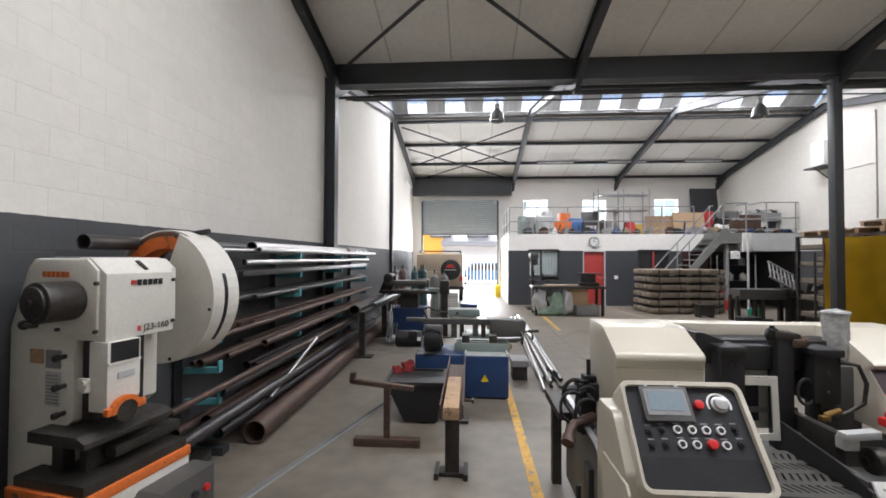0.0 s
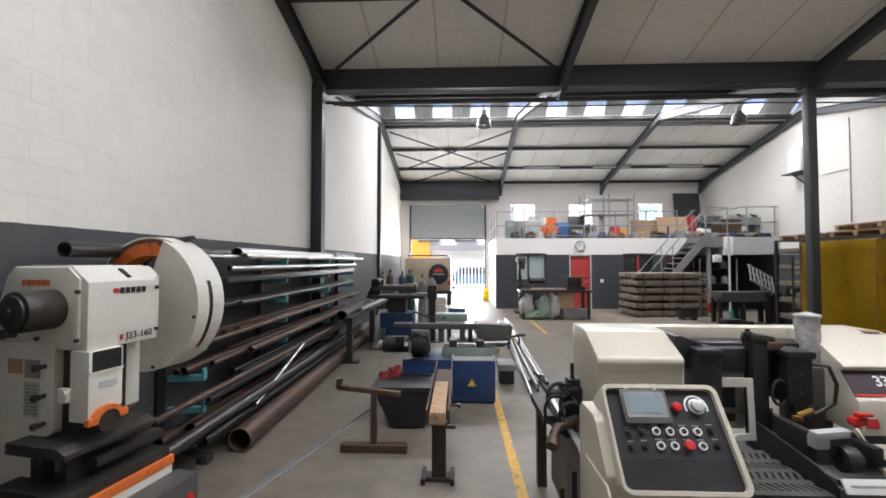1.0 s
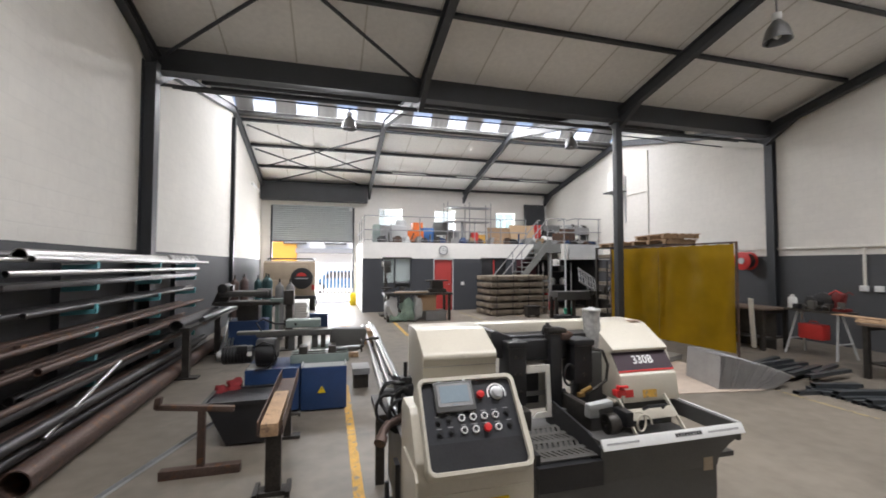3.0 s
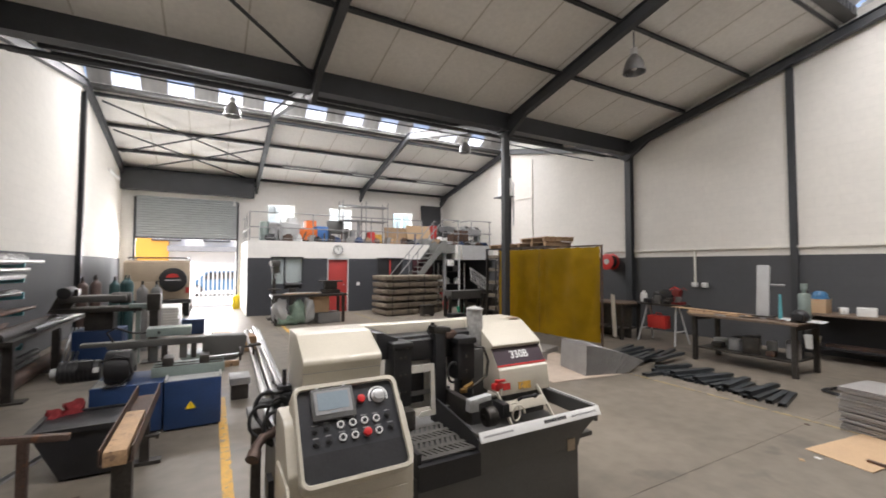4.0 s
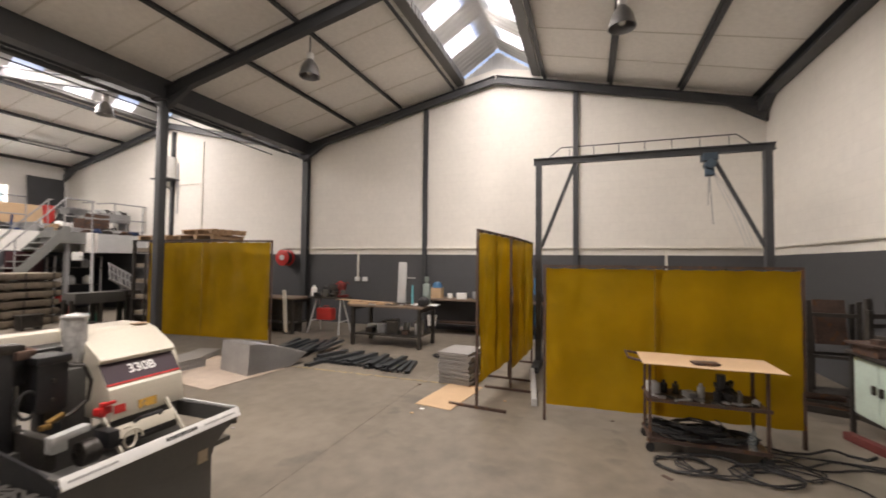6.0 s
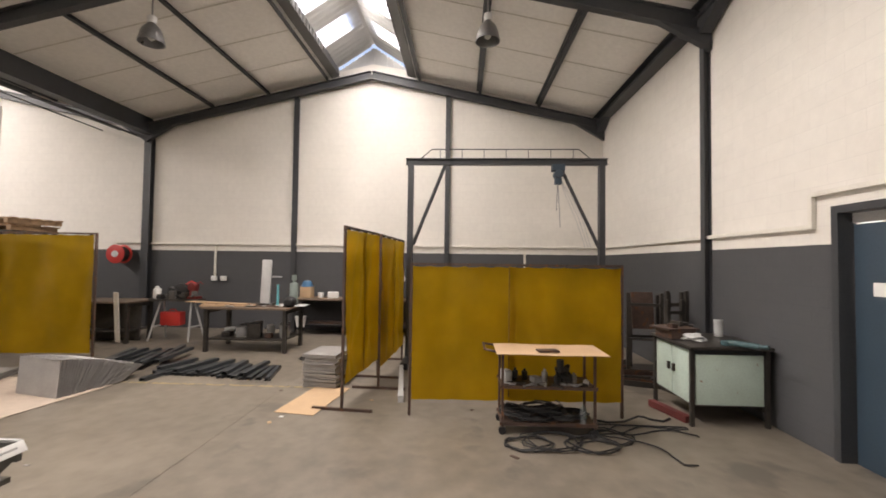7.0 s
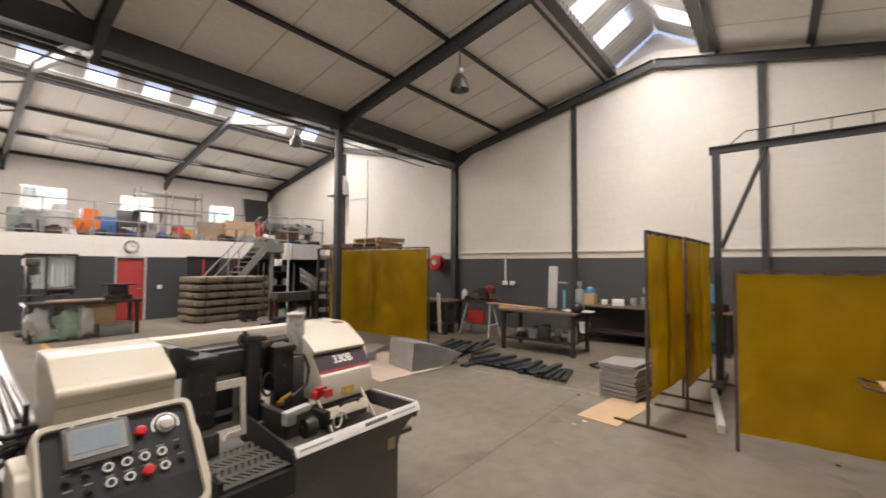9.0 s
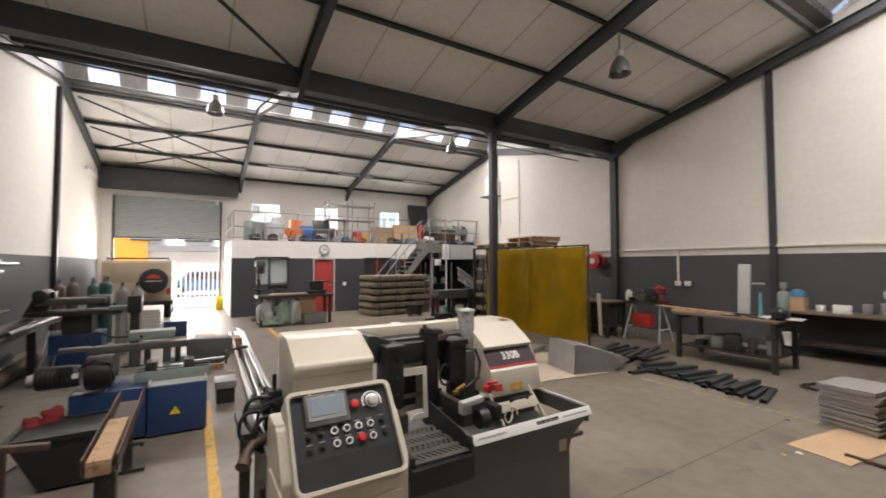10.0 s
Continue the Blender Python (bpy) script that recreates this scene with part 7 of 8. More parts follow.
# ---- timber on a rack behind the amber screen ----
t = thing("sheet_rack", pose(8.4, 9.4, 0), "steel rack of brown profiles with timber pallets on top", "rack")
for x in (8.0, 8.8):
    for y in (8.05, 10.75):
        wpart("post", Shape().span((x - 0.03, y - 0.03, 0), (x + 0.03, y + 0.03, 2.3)), CASTIRON, t)
for z in (0.4, 0.8, 1.2, 1.6, 2.0, 2.3):
    wpart("shelf", Shape().span((7.97, 8.02, z - 0.03), (8.83, 10.78, z)), CASTIRON, t)
for z in (0.4, 0.8, 1.2, 1.6, 2.0):
    for k in range(4):
        solid("profile_length", Shape().box((0, 0, 0.05), (0.15, 2.7, 0.09), bev=0.004), CRATE, "dusty brown profile length on the rack", "profile", "brown profiles", m=pose(8.1 + 0.2 * k, 9.4, z + 0.001))
for k, (y, rz, z) in enumerate(((8.6, 3, 2.302), (10.0, -4, 2.302), (8.5, -6, 2.43))):
    t = thing("timber_pallet", pose(8.4, y, z, 0, 0, rz), "worn timber pallet on top of the rack", "pallet", "pallets")
    for i in range(5):
        part("slat", Shape().box((-0.4 + i * 0.2, 0, 0.10), (0.12, 1.2, 0.022)), WOOD, t)
    for j in (-0.5, 0, 0.5):
        part("bearer", Shape().box((0, j, 0.045), (0.95, 0.09, 0.088)), WOOD, t)

# things stored under the big table
g = random.Random(17)
for k in range(10):
    w, h = g.uniform(0.12, 0.3), g.uniform(0.08, 0.3)
    x, y = 8.70 + 0.40 * (k % 2) + g.uniform(-0.06, 0.06), 3.10 + 0.145 * k
    if k % 3:
        solid("stored_box", Shape().box((0, 0, h / 2), (w, w * 0.9, h), bev=0.008), (CASTIRON, GREY, RUSTY, BLACK)[k % 4], "dark box on the shelf under the table", "box", "under table", m=pose(x, y, 0.256, 0, 0, g.uniform(-20, 20)))
    else:
        solid("stored_can", Shape().cyl((0, 0, 0), (0, 0, h), w / 2.2, 16, bev=0.006), (GREY, LIGHTGREY)[k % 2], "round can on the shelf under the table", "can", "under table", m=pose(x, y, 0.256))
for k in range(12):
    x, y = 8.50 + g.uniform(0, 0.35), 3.1 + 0.10 * k
    s = Shape().box((0, 0, 0.012), (g.uniform(0.1, 0.3), 0.03, 0.02), bev=0.003)
    solid("hand_tool", s, (CASTIRON, ZINC, RUSTY)[k % 3], "small hand tool lying on the table", "tool", "table tools", m=pose(x, y, 0.8745, 0, 0, g.uniform(0, 180)))
coil("cable_coil", 8.1, 2.2, 0.0, 0.3, 3, 41, "black cable coiled on the floor by the wall bench")
for k in range(14):
    s = Shape().box((0, 0, 0.004), (g.uniform(0.03, 0.09), g.uniform(0.02, 0.05), 0.006))
    solid("floor_scrap", s, (WHITEPL, CARD, RUSTY, GREYPLATE)[k % 4], "small scrap lying on the concrete", "scrap", "floor scraps", m=pose(g.uniform(2.6, 7.5), g.uniform(-2.5, 5.5), 0.0, 0, 0, g.uniform(0, 180)))
# ---- far bay: west side ----
def gas_cylinder(x, y, h, mat, label):
    r = 0.105
    t = thing("gas_cylinder", pose(x, y, 0), label, "gas cylinder", "gas cylinders")
    part("body", Shape().lathe([(0.001, 0), (r * 0.95, 0), (r, 0.03), (r, h - 0.24), (r * 0.92, h - 0.19), (r * 0.65, h - 0.15), (r * 0.38, h - 0.13), (r * 0.3, h - 0.08), (0.001, h - 0.08)], (0, 0, 0), n=18), mat, t)
    part("valve", Shape().cyl((0, 0, h - 0.08), (0, 0, h), 0.025, 10).cyl((0, -0.06, h - 0.04), (0, 0.02, h - 0.04), 0.016, 8), CASTIRON, t)
    return t


MAROONGAS = surface("dull_maroon_cylinder", (0.13, 0.085, 0.075), 0.45, vary=0.25, scale=7)
TEALGAS = surface("dark_teal_cylinder", (0.035, 0.095, 0.10), 0.4, vary=0.25, scale=7)
for k, (x, y, m, c) in enumerate(((-2.25, 12.3, MAROONGAS, "dull maroon"), (-2.0, 12.25, MAROONGAS, "dull maroon"), (-1.66, 12.3, TEALGAS, "dark teal"), (-1.40, 12.35, TEALGAS, "dark teal"), (-2.1, 12.65, GREY, "grey"), (-1.52, 12.75, TEALGAS, "dark teal"))):
    gas_cylinder(x, y, 1.5 + 0.04 * (k % 2), m, f"{c} gas cylinder standing by the wall")
for k, (x, y) in enumerate(((-0.92, 10.6), (-0.68, 10.65))):
    gas_cylinder(x, y, 1.45, GREY, "grey gas cylinder standing behind the saw")
# pipe trestles with a large pipe
t = thing("pipe_table", pose(-2.0, 9.2, 0), "dark steel table on posts with a big pipe on it", "pipe table")
for y in (7.32, 9.2, 11.2):
    wpart("post", Shape().span((-1.97, y - 0.05, 0.02), (-1.87, y + 0.05, 0.74)), CASTIRON, t)
    wpart("foot", Shape().span((-2.1, y - 0.1, 0.0), (-1.74, y + 0.1, 0.025)), CASTIRON, t)
wpart("rail", Shape().span((-1.99, 7.2, 0.74), (-1.85, 11.4, 0.80)), CASTIRON, t)
tube_length(-2.05, 0.82, 7.25, 9.6, 0.10, MILL, "large dark pipe on the steel table", group="")
tube_length(-1.88, 0.84, 8.0, 10.6, 0.04, ZINC, "bright tube on the steel table", group="")
for k in range(4):
    tube_length(-1.7 + 0.06 * k, 0.05, 8.3, 10.5, 0.02, ZINC, "thin bright tube leaning on the table", dx=-0.3, dz=0.5, group="leaning tubes")


def old_machine():
    t = thing("cold_saw", pose(-1.4, 9.6, 0), "old dark cold saw with a blue base and grey head", "cold saw")
    wpart("base", Shape().span((-1.75, 9.3, 0.0), (-1.05, 9.9, 0.62), bev=0.01), BLUE, t, "blue sheet steel base")
    wpart("table", Shape().span((-2.0, 9.2, 0.95), (-0.75, 9.8, 1.02), bev=0.01), CASTIRON, t)
    wpart("column", Shape().span((-1.6, 9.4, 0.62), (-1.2, 9.8, 0.95)), CASTIRON, t)
    wpart("head", Shape().span((-1.95, 9.3, 1.12), (-1.0, 9.7, 1.24), bev=0.04).cyl((-1.25, 9.5, 1.18), (-0.95, 9.5, 1.18), 0.10, 16, bev=0.02), GREYP, t)
    wpart("arm", Shape().prism([(-2.1, 0.95), (-1.95, 1.3), (-1.7, 1.36), (-1.7, 1.2), (-1.85, 0.95)], "y", 9.4, 9.6), CASTIRON, t)
    wpart("motor", Shape().cyl((-1.85, 9.2, 1.3), (-1.85, 9.7, 1.3), 0.10, 16, bev=0.02), BLACK, t)
    wpart("panel", Shape().span((-0.95, 9.2, 0.98), (-0.65, 9.4, 1.08), bev=0.01).span((-0.85, 9.25, 0.0), (-0.78, 9.32, 0.98)), GREENM, t)


old_machine()
# machine post and control stand behind the blue saw
s = Shape().box((0, 0, 0.6), (0.14, 0.14, 1.2), bev=0.01).box((0, 0, 0.01), (0.34, 0.34, 0.02)).box((0, -0.03, 1.1), (0.2, 0.22, 0.3), bev=0.01)
solid("control_stand", s, CASTIRON, "dark steel control stand", "control stand", m=pose(-0.58, 9.3, 0))
# trolley of white sheets
t = thing("flat_trolley", pose(-0.72, 13.0, 0), "flat trolley stacked with white sheets", "trolley")
part("deck", Shape().box((0, 0, 0.2), (0.75, 1.4, 0.05)), CASTIRON, t)
for x in (-0.3, 0.3):
    for y in (-0.55, 0.55):
        part("castor", Shape().cyl((x - 0.025, y, 0.08), (x + 0.025, y, 0.08), 0.08, 14), RUBBER, t)
for k in range(7):
    part("sheet", Shape().box((0.008 * (k % 3 - 1), 0, 0.26 + 0.07 * k), (0.7, 1.35, 0.062), (0, 0, 0.6 * (k % 3 - 1)), bev=0.004), WHITEPL, t)
s = Shape().box((0, 0, 0.17), (0.5, 0.4, 0.34), bev=0.03).box((0, 0, 0.36), (0.54, 0.44, 0.03), bev=0.01)
solid("blue_bin", s, BLUE, "dark blue plastic crate on the floor", "crate", m=pose(-0.05, 12.6, 0))


# ---- off-road car inside the vehicle door ----
def off_roader():
    t = thing("off_road_car", pose(-1.22, 18.2, 0), "beige off-road car with a spare wheel on its rear door", "car")
    y0 = 16.55
    wpart("body", Shape().prism([(y0, 0.55), (y0, 1.20), (y0 + 0.06, 1.86), (y0 + 0.16, 1.93), (y0 + 2.3, 1.93), (y0 + 2.45, 1.22), (y0 + 2.8, 1.15), (y0 + 2.8, 0.55)], "x", -2.16, -0.30, bev=0.04), BEIGE, t, "beige bodywork")
    wpart("bumper", Shape().span((-2.2, y0 - 0.12, 0.48), (-0.26, y0 + 0.05, 0.62), bev=0.02), BLACK, t)
    wpart("rear_door", Shape().span((-1.95, y0 - 0.012, 0.66), (-0.55, y0 + 0.03, 1.20), bev=0.01).span((-1.92, y0 + 0.0, 1.24), (-0.6, y0 + 0.03, 1.78), bev=0.01), BEIGE, t)
    sp = wpart("spare_wheel", Shape().cyl((-0.78, y0 - 0.25, 1.28), (-0.78, y0 - 0.02, 1.28), 0.40, 32, bev=0.05), RUBBER, t, "spare wheel in a black cover")
    wpart("cover_mark", Shape().prism([(-0.98, 1.36), (-0.60, 1.36), (-0.66, 1.46), (-0.78, 1.50), (-0.92, 1.46)], "y", y0 - 0.258, y0 - 0.252), RED, sp, "red mark on the cover")
    wpart("cover_line", Shape().span((-1.0, y0 - 0.258, 1.26), (-0.56, y0 - 0.252, 1.29)), LIGHTGREY, sp)
    for x in (-2.1, -0.42):
        for y in (y0 + 0.55, y0 + 2.4):
            w = wpart("wheel", Shape().cyl((x - 0.11, y, 0.38), (x + 0.11, y, 0.38), 0.38, 26, bev=0.03), RUBBER, t)
            wpart("rim", Shape().cyl((x - 0.12, y, 0.38), (x + 0.12, y, 0.38), 0.2, 18), GREY, w)
    for x in (-2.08, -0.38):
        wpart("tail_light", Shape().span((x - 0.05, y0 - 0.02, 0.82), (x + 0.05, y0 + 0.02, 1.02), bev=0.01), RED, t)
    wpart("roof_rack", Shape().tube([(-2.05, y0 + 0.2, 2.02), (-0.42, y0 + 0.2, 2.02)], 0.02, 8).tube([(-2.05, y0 + 1.2, 2.02), (-0.42, y0 + 1.2, 2.02)], 0.02, 8).tube([(-2.05, y0 + 0.2, 2.02), (-2.05, y0 + 2.0, 2.02)], 0.02, 8).tube([(-0.42, y0 + 0.2, 2.02), (-0.42, y0 + 2.0, 2.02)], 0.02, 8), STEEL, t)
    for x in (-2.05, -0.42):
        for y in (y0 + 0.4, y0 + 1.8):
            wpart("rack_foot", Shape().cyl((x, y, 1.92), (x, y, 2.02), 0.016, 8), STEEL, t)


off_roader()
solid("yellow_bollard", Shape().box((0, 0, 0.25), (0.26, 0.26, 0.5), bev=0.02).box((0, 0, 0.52), (0.2, 0.2, 0.05), bev=0.015), YELLOWBOX, "bright yellow box by the vehicle door", "bollard", m=pose(1.22, 18.75, 0))

# ---- outside the vehicle door ----
gate = thing("palisade_gate", pose(0, 24.5, 0), "white palisade gate across the yard", "gate")
for k in range(46):
    part("pale", Shape().box((-5.0 + k * 0.2, 0, 0.95), (0.07, 0.03, 1.9)), WHITEPL, gate)
for z in (0.35, 1.55):
    part("rail", Shape().box((-0.4, 0.03, z), (9.4, 0.04, 0.06)), WHITEPL, gate)
t = thing("parked_car", pose(0.9, 28.0, 0), "small blue car parked beyond the gate", "car")
part("body", Shape().prism([(-2.0, 0.3), (-2.05, 0.75), (-1.3, 0.88), (-0.8, 1.4), (0.9, 1.42), (1.5, 0.92), (2.0, 0.85), (2.05, 0.3)], "y", -0.8, 0.8, bev=0.06), BLUECAR, t)
part("side_window", Shape().prism([(-1.05, 0.92), (-0.72, 1.32), (0.85, 1.34), (1.3, 0.95)], "y", -0.812, -0.805), BLACK, t)
for x in (-1.3, 1.3):
    w = part("wheel", Shape().cyl((x, -0.82, 0.32), (x, -0.6, 0.32), 0.32, 22), RUBBER, t)
    part("rim", Shape().cyl((x, -0.83, 0.32), (x, -0.82, 0.32), 0.2, 16), LIGHTGREY, w)
ORANGEWALL = surface("orange_plaster", (0.75, 0.36, 0.06), 0.8, vary=0.06, scale=0.6)
PALEWALL = surface("pale_plaster", (0.80, 0.79, 0.77), 0.8, vary=0.05, scale=0.6)
t = thing("office_block", pose(-4, 38, 0), "orange and white two storey building across the road", "building")
part("wall", Shape().span((-9, 0, 0), (1.4, 8, 9)), ORANGEWALL, t)
part("wall", Shape().span((1.4, 0.3, 0), (16, 8, 9)), PALEWALL, t, "white plaster wall")
for z in (3.6, 6.2):
    for k in range(5):
        w = part("window", Shape().span((-6.5 + k * 3.4, -0.05, z), (-4.6 + k * 3.4, 0.35, z + 1.4)), STEEL, t)
        part("pane", Shape().span((-6.4 + k * 3.4, -0.07, z + 0.1), (-4.7 + k * 3.4, -0.055, z + 1.3)), GREY, w)
part("canopy", Shape().span((1.4, -1.2, 2.8), (16, 0.3, 3.2)), GREY, t)
t = thing("yard_wall", pose(0, 33, 0), "low pale wall along the road", "wall")
part("panel", Shape().span((-14, 0, 0), (14, 0.25, 0.9)), PALEWALL, t)

# ---- workbench with a drill in front of the offices ----
t = thing("workbench", pose(3.0, 13.2, 0), "steel workbench with rags and boxes under it", "workbench")
wpart("benchtop", Shape().span((1.90, 12.85, 0.82), (4.10, 13.65, 0.89), bev=0.006), CASTIRON, t)
for x in (2.0, 4.0):
    for y in (12.95, 13.55):
        wpart("leg", Shape().span((x - 0.04, y - 0.04, 0), (x + 0.04, y + 0.04, 0.82)), CASTIRON, t)
solid("drawer_unit", Shape().span((3.05, 13.1, 0.3), (3.60, 13.5, 0.81), bev=0.01).span((3.07, 13.09, 0.55), (3.58, 13.1, 0.58)), CARD, "brown carton on a crate under the bench", "carton")
solid("storage_crate", Shape().span((3.22, 12.9, 0.0), (3.90, 13.5, 0.29), bev=0.02).span((3.20, 12.88, 0.27), (3.92, 13.52, 0.31), bev=0.008), GREY, "grey plastic crate under the bench", "crate")
PALESACK = surface("pale_green_sack", (0.30, 0.42, 0.34), 0.5, vary=0.2, scale=8, bump=0.3)
for k, (x, z, w, h, m) in enumerate(((2.15, 0.40, 0.45, 0.72, LIGHTGREY), (2.62, 0.34, 0.5, 0.75, PALESACK), (2.3, 0.14, 0.6, 0.30, PALESACK), (2.95, 0.40, 0.34, 0.82, LIGHTGREY))):
    solid("plastic_sack", Shape().lump((x, 13.0, z), (w, 0.4, h), k * 3, 3, 0.5), m, "crumpled plastic sack under the bench", "sack", "sacks")
s = Shape().span((-0.35, -0.2, 0.36), (0.35, 0.2, 0.40), bev=0.01).span((-0.28, -0.16, 0.0), (0.28, 0.16, 0.12), bev=0.03).span((-0.2, -0.12, 0.12), (0.2, 0.12, 0.36), bev=0.04)
solid("anvil_block", s, CASTIRON, "dark cast iron block tool on the bench", "anvil", m=pose(3.65, 13.2, 0.891))
for k in range(4):
    solid("timber_strip", Shape().box((0, 0, 0.02), (1.1, 0.06, 0.03)), WHITEPL if k % 2 else WOOD, "pale strip lying on the bench", "strip", "bench strips", m=pose(2.75 + 0.05 * k, 13.0 + 0.14 * k, 0.891, 0, 0, 3 - 2 * k))


def pillar_drill(x, y, h, label, base=0.0):
    t = thing("pillar_drill", pose(x, y, base), label, "pillar drill", "pillar drills")
    part("base", Shape().box((0, 0, 0.04), (0.45, 0.6, 0.08), bev=0.02), CASTIRON, t)
    part("column", Shape().cyl((0, 0.12, 0.08), (0, 0.12, h), 0.055, 16), CASTIRON, t)
    part("table", Shape().cyl((0, -0.12, h * 0.5), (0, -0.12, h * 0.5 + 0.04), 0.2, 20).box((0, 0.05, h * 0.5), (0.12, 0.25, 0.1), bev=0.01), CASTIRON, t)
    hd = part("head", Shape().box((0, -0.02, h - 0.1), (0.28, 0.62, 0.2), bev=0.05).box((0, -0.15, h - 0.3), (0.2, 0.24, 0.24), bev=0.03), GREYP, t)
    part("motor", Shape().cyl((0, 0.3, h - 0.32), (0, 0.3, h - 0.02), 0.09, 16, bev=0.02), BLACK, t)
    part("spindle", Shape().cyl((0, -0.16, h - 0.6), (0, -0.16, h - 0.4), 0.03, 12), ZINC, t)
    for a in (0, 120, 240):
        part("feed_handle", Shape().cyl((0.12, -0.15, h - 0.3), (0.14, -0.15 + 0.2 * math.sin(radians(a)), h - 0.3 + 0.2 * math.cos(radians(a))), 0.01, 8), CASTIRON, hd)
    return t


pillar_drill(2.15, 14.5, 1.93, "dark pillar drill standing by the office wall")
t = thing("grinder_pedestal", pose(2.75, 14.7, 0), "dark pedestal grinder beside the drill", "grinder")
part("post", Shape().box((0, 0, 0.5), (0.2, 0.2, 1.0), bev=0.02), CASTIRON, t)
part("wheels", Shape().cyl((-0.25, 0, 1.1), (0.25, 0, 1.1), 0.09, 16).cyl((-0.27, 0, 1.1), (-0.21, 0, 1.1), 0.13, 20).cyl((0.21, 0, 1.1), (0.27, 0, 1.1), 0.13, 20), BLACK, t)


# ---- stack of strapped bundles ----
def bundle_stack():
    t = thing("crate_stack", pose(6.78, 14.15, 0, 0, 0, 6), "tall stack of strapped dusty brown timber crates", "crate stack")
    g = random.Random(8)
    for k in range(6):
        z = 0.03 + k * 0.24
        off = g.uniform(-0.03, 0.03)
        b = part("crate", Shape().box((off, 0, z + 0.09), (2.35, 1.15, 0.17), (0, 0, g.uniform(-1, 1)), bev=0.03), CRATE, t)
        for i in range(9):
            part("packing", Shape().box((off - 1.06 + i * 0.265, -0.585, z + 0.10), (0.235, 0.02, 0.13), bev=0.006), CRATE, b)
        for x in (-0.95, -0.3, 0.35, 1.0):
            part("strap", Shape().box((off + x, -0.60, z + 0.09), (0.03, 0.012, 0.19)), CASTIRON, b)
        for i in range(4):
            part("end_piece", Shape().box((off - 1.19, -0.42 + i * 0.28, z + 0.10), (0.02, 0.22, 0.12), bev=0.005), CRATE, b)
        for x in (-0.9, 0.0, 0.9):
            part("bearer", Shape().box((x, 0, z - 0.008), (0.10, 1.1, 0.05)), CRATE, b)


bundle_stack()
s = Shape().box((0, 0, 0.2), (0.45, 0.3, 0.28), bev=0.02).box((0, 0, 0.36), (0.5, 0.34, 0.04)).box((-0.18, 0, 0.03), (0.05, 0.28, 0.06)).box((0.18, 0, 0.03), (0.05, 0.28, 0.06))
solid("floor_machine", s, CASTIRON, "small dark machine on the floor before the crates", "machine", m=pose(7.0, 13.0, 0))
s = Shape().box((0, 0, 0.06), (1.2, 0.35, 0.1), bev=0.02).box((0.1, 0, 0.2), (0.5, 0.3, 0.2), bev=0.04).box((-0.4, 0.05, 0.14), (0.3, 0.1, 0.06)).cyl((0.3, 0, 0.2), (0.75, 0, 0.18), 0.05, 12)
solid("hydraulic_jack", s, BLACK, "black jack and steel parts on the floor", "jack", m=pose(6.9, 11.0, 0, 0, 0, 10))
solid("white_cloth", Shape().lump((5.35, 10.9, 0.06), (0.5, 0.3, 0.14), 4, 3, 0.8), WHITEPL, "white crumpled cloth on the floor", "cloth")


# ---- rolling machine, racks and drill on the east side ----
def profile_machine():
    t = thing("rolling_machine", pose(8.2, 12.4, 0), "dark blue-grey machine table with a tilted slatted feed rack", "machine")
    wpart("table", Shape().span((7.50, 12.15, 0.62), (8.75, 12.65, 0.90), bev=0.01), GREYP, t)
    for x in (7.5, 8.15, 8.85):
        wpart("leg", Shape().span((x - 0.05, 12.2, 0), (x + 0.05, 12.3, 0.72)).span((x - 0.05, 12.5, 0), (x + 0.05, 12.6, 0.72)), CASTIRON, t)
    rack = Shape()
    for k in range(7):
        rack.box((-0.36 + k * 0.12, 0, 0), (0.025, 0.65, 0.03))
    rack.box((0, 0.32, 0), (0.8, 0.03, 0.05)).box((0, -0.32, 0), (0.8, 0.03, 0.05)).box((0, 0.0, 0.0), (0.8, 0.025, 0.03))
    rack.bm.transform(pose(8.68, 12.25, 1.28, 48, 30, 0))
    wpart("feed_rack", rack, GREY, t, "grey slatted feed rack")
    wpart("strut", Shape().cyl((8.8, 12.4, 0.95), (8.75, 12.4, 1.25), 0.035, 10), GREY, t)
    wpart("head", Shape().span((8.70, 12.1, 0.70), (9.05, 12.6, 0.92), bev=0.02).cyl((8.75, 12.05, 0.86), (9.1, 12.05, 0.86), 0.07, 16), CASTIRON, t)


profile_machine()
t = thing("punching_machine", pose(9.35, 12.2, 0), "dark ironworker machine with a stepped head", "ironworker")
part("body", Shape().prism([(-0.3, 0), (-0.3, 0.85), (-0.22, 1.15), (0.16, 1.18), (0.24, 0.85), (0.26, 0)], "y", -0.3, 0.3, bev=0.02), CASTIRON, t)
part("pipe", Shape().tube([(-0.15, -0.33, 0.9), (-0.15, -0.4, 1.05), (0.1, -0.4, 1.1)], 0.025, 8), GREY, t)
solid("green_tub", Shape().lathe([(0.001, 0), (0.16, 0), (0.20, 0.22), (0.205, 0.23), (0.19, 0.225), (0.15, 0.02), (0.001, 0.02)], (0, 0, 0), n=20), surface("green_plastic", (0.03, 0.33, 0.22), 0.4), "green plastic tub on the floor", "tub", m=pose(8.5, 13.1, 0))
solid("red_can", Shape().cyl((0, 0, 0), (0, 0, 0.34), 0.11, 16, bev=0.02).cyl((0, 0, 0.34), (0, 0, 0.42), 0.03, 10), RED, "red fire extinguisher on the floor", "extinguisher", m=pose(8.75, 14.75, 0))
t = thing("shelf_unit", pose(9.4, 15.6, 0), "open steel shelves with containers under the landing", "shelves")
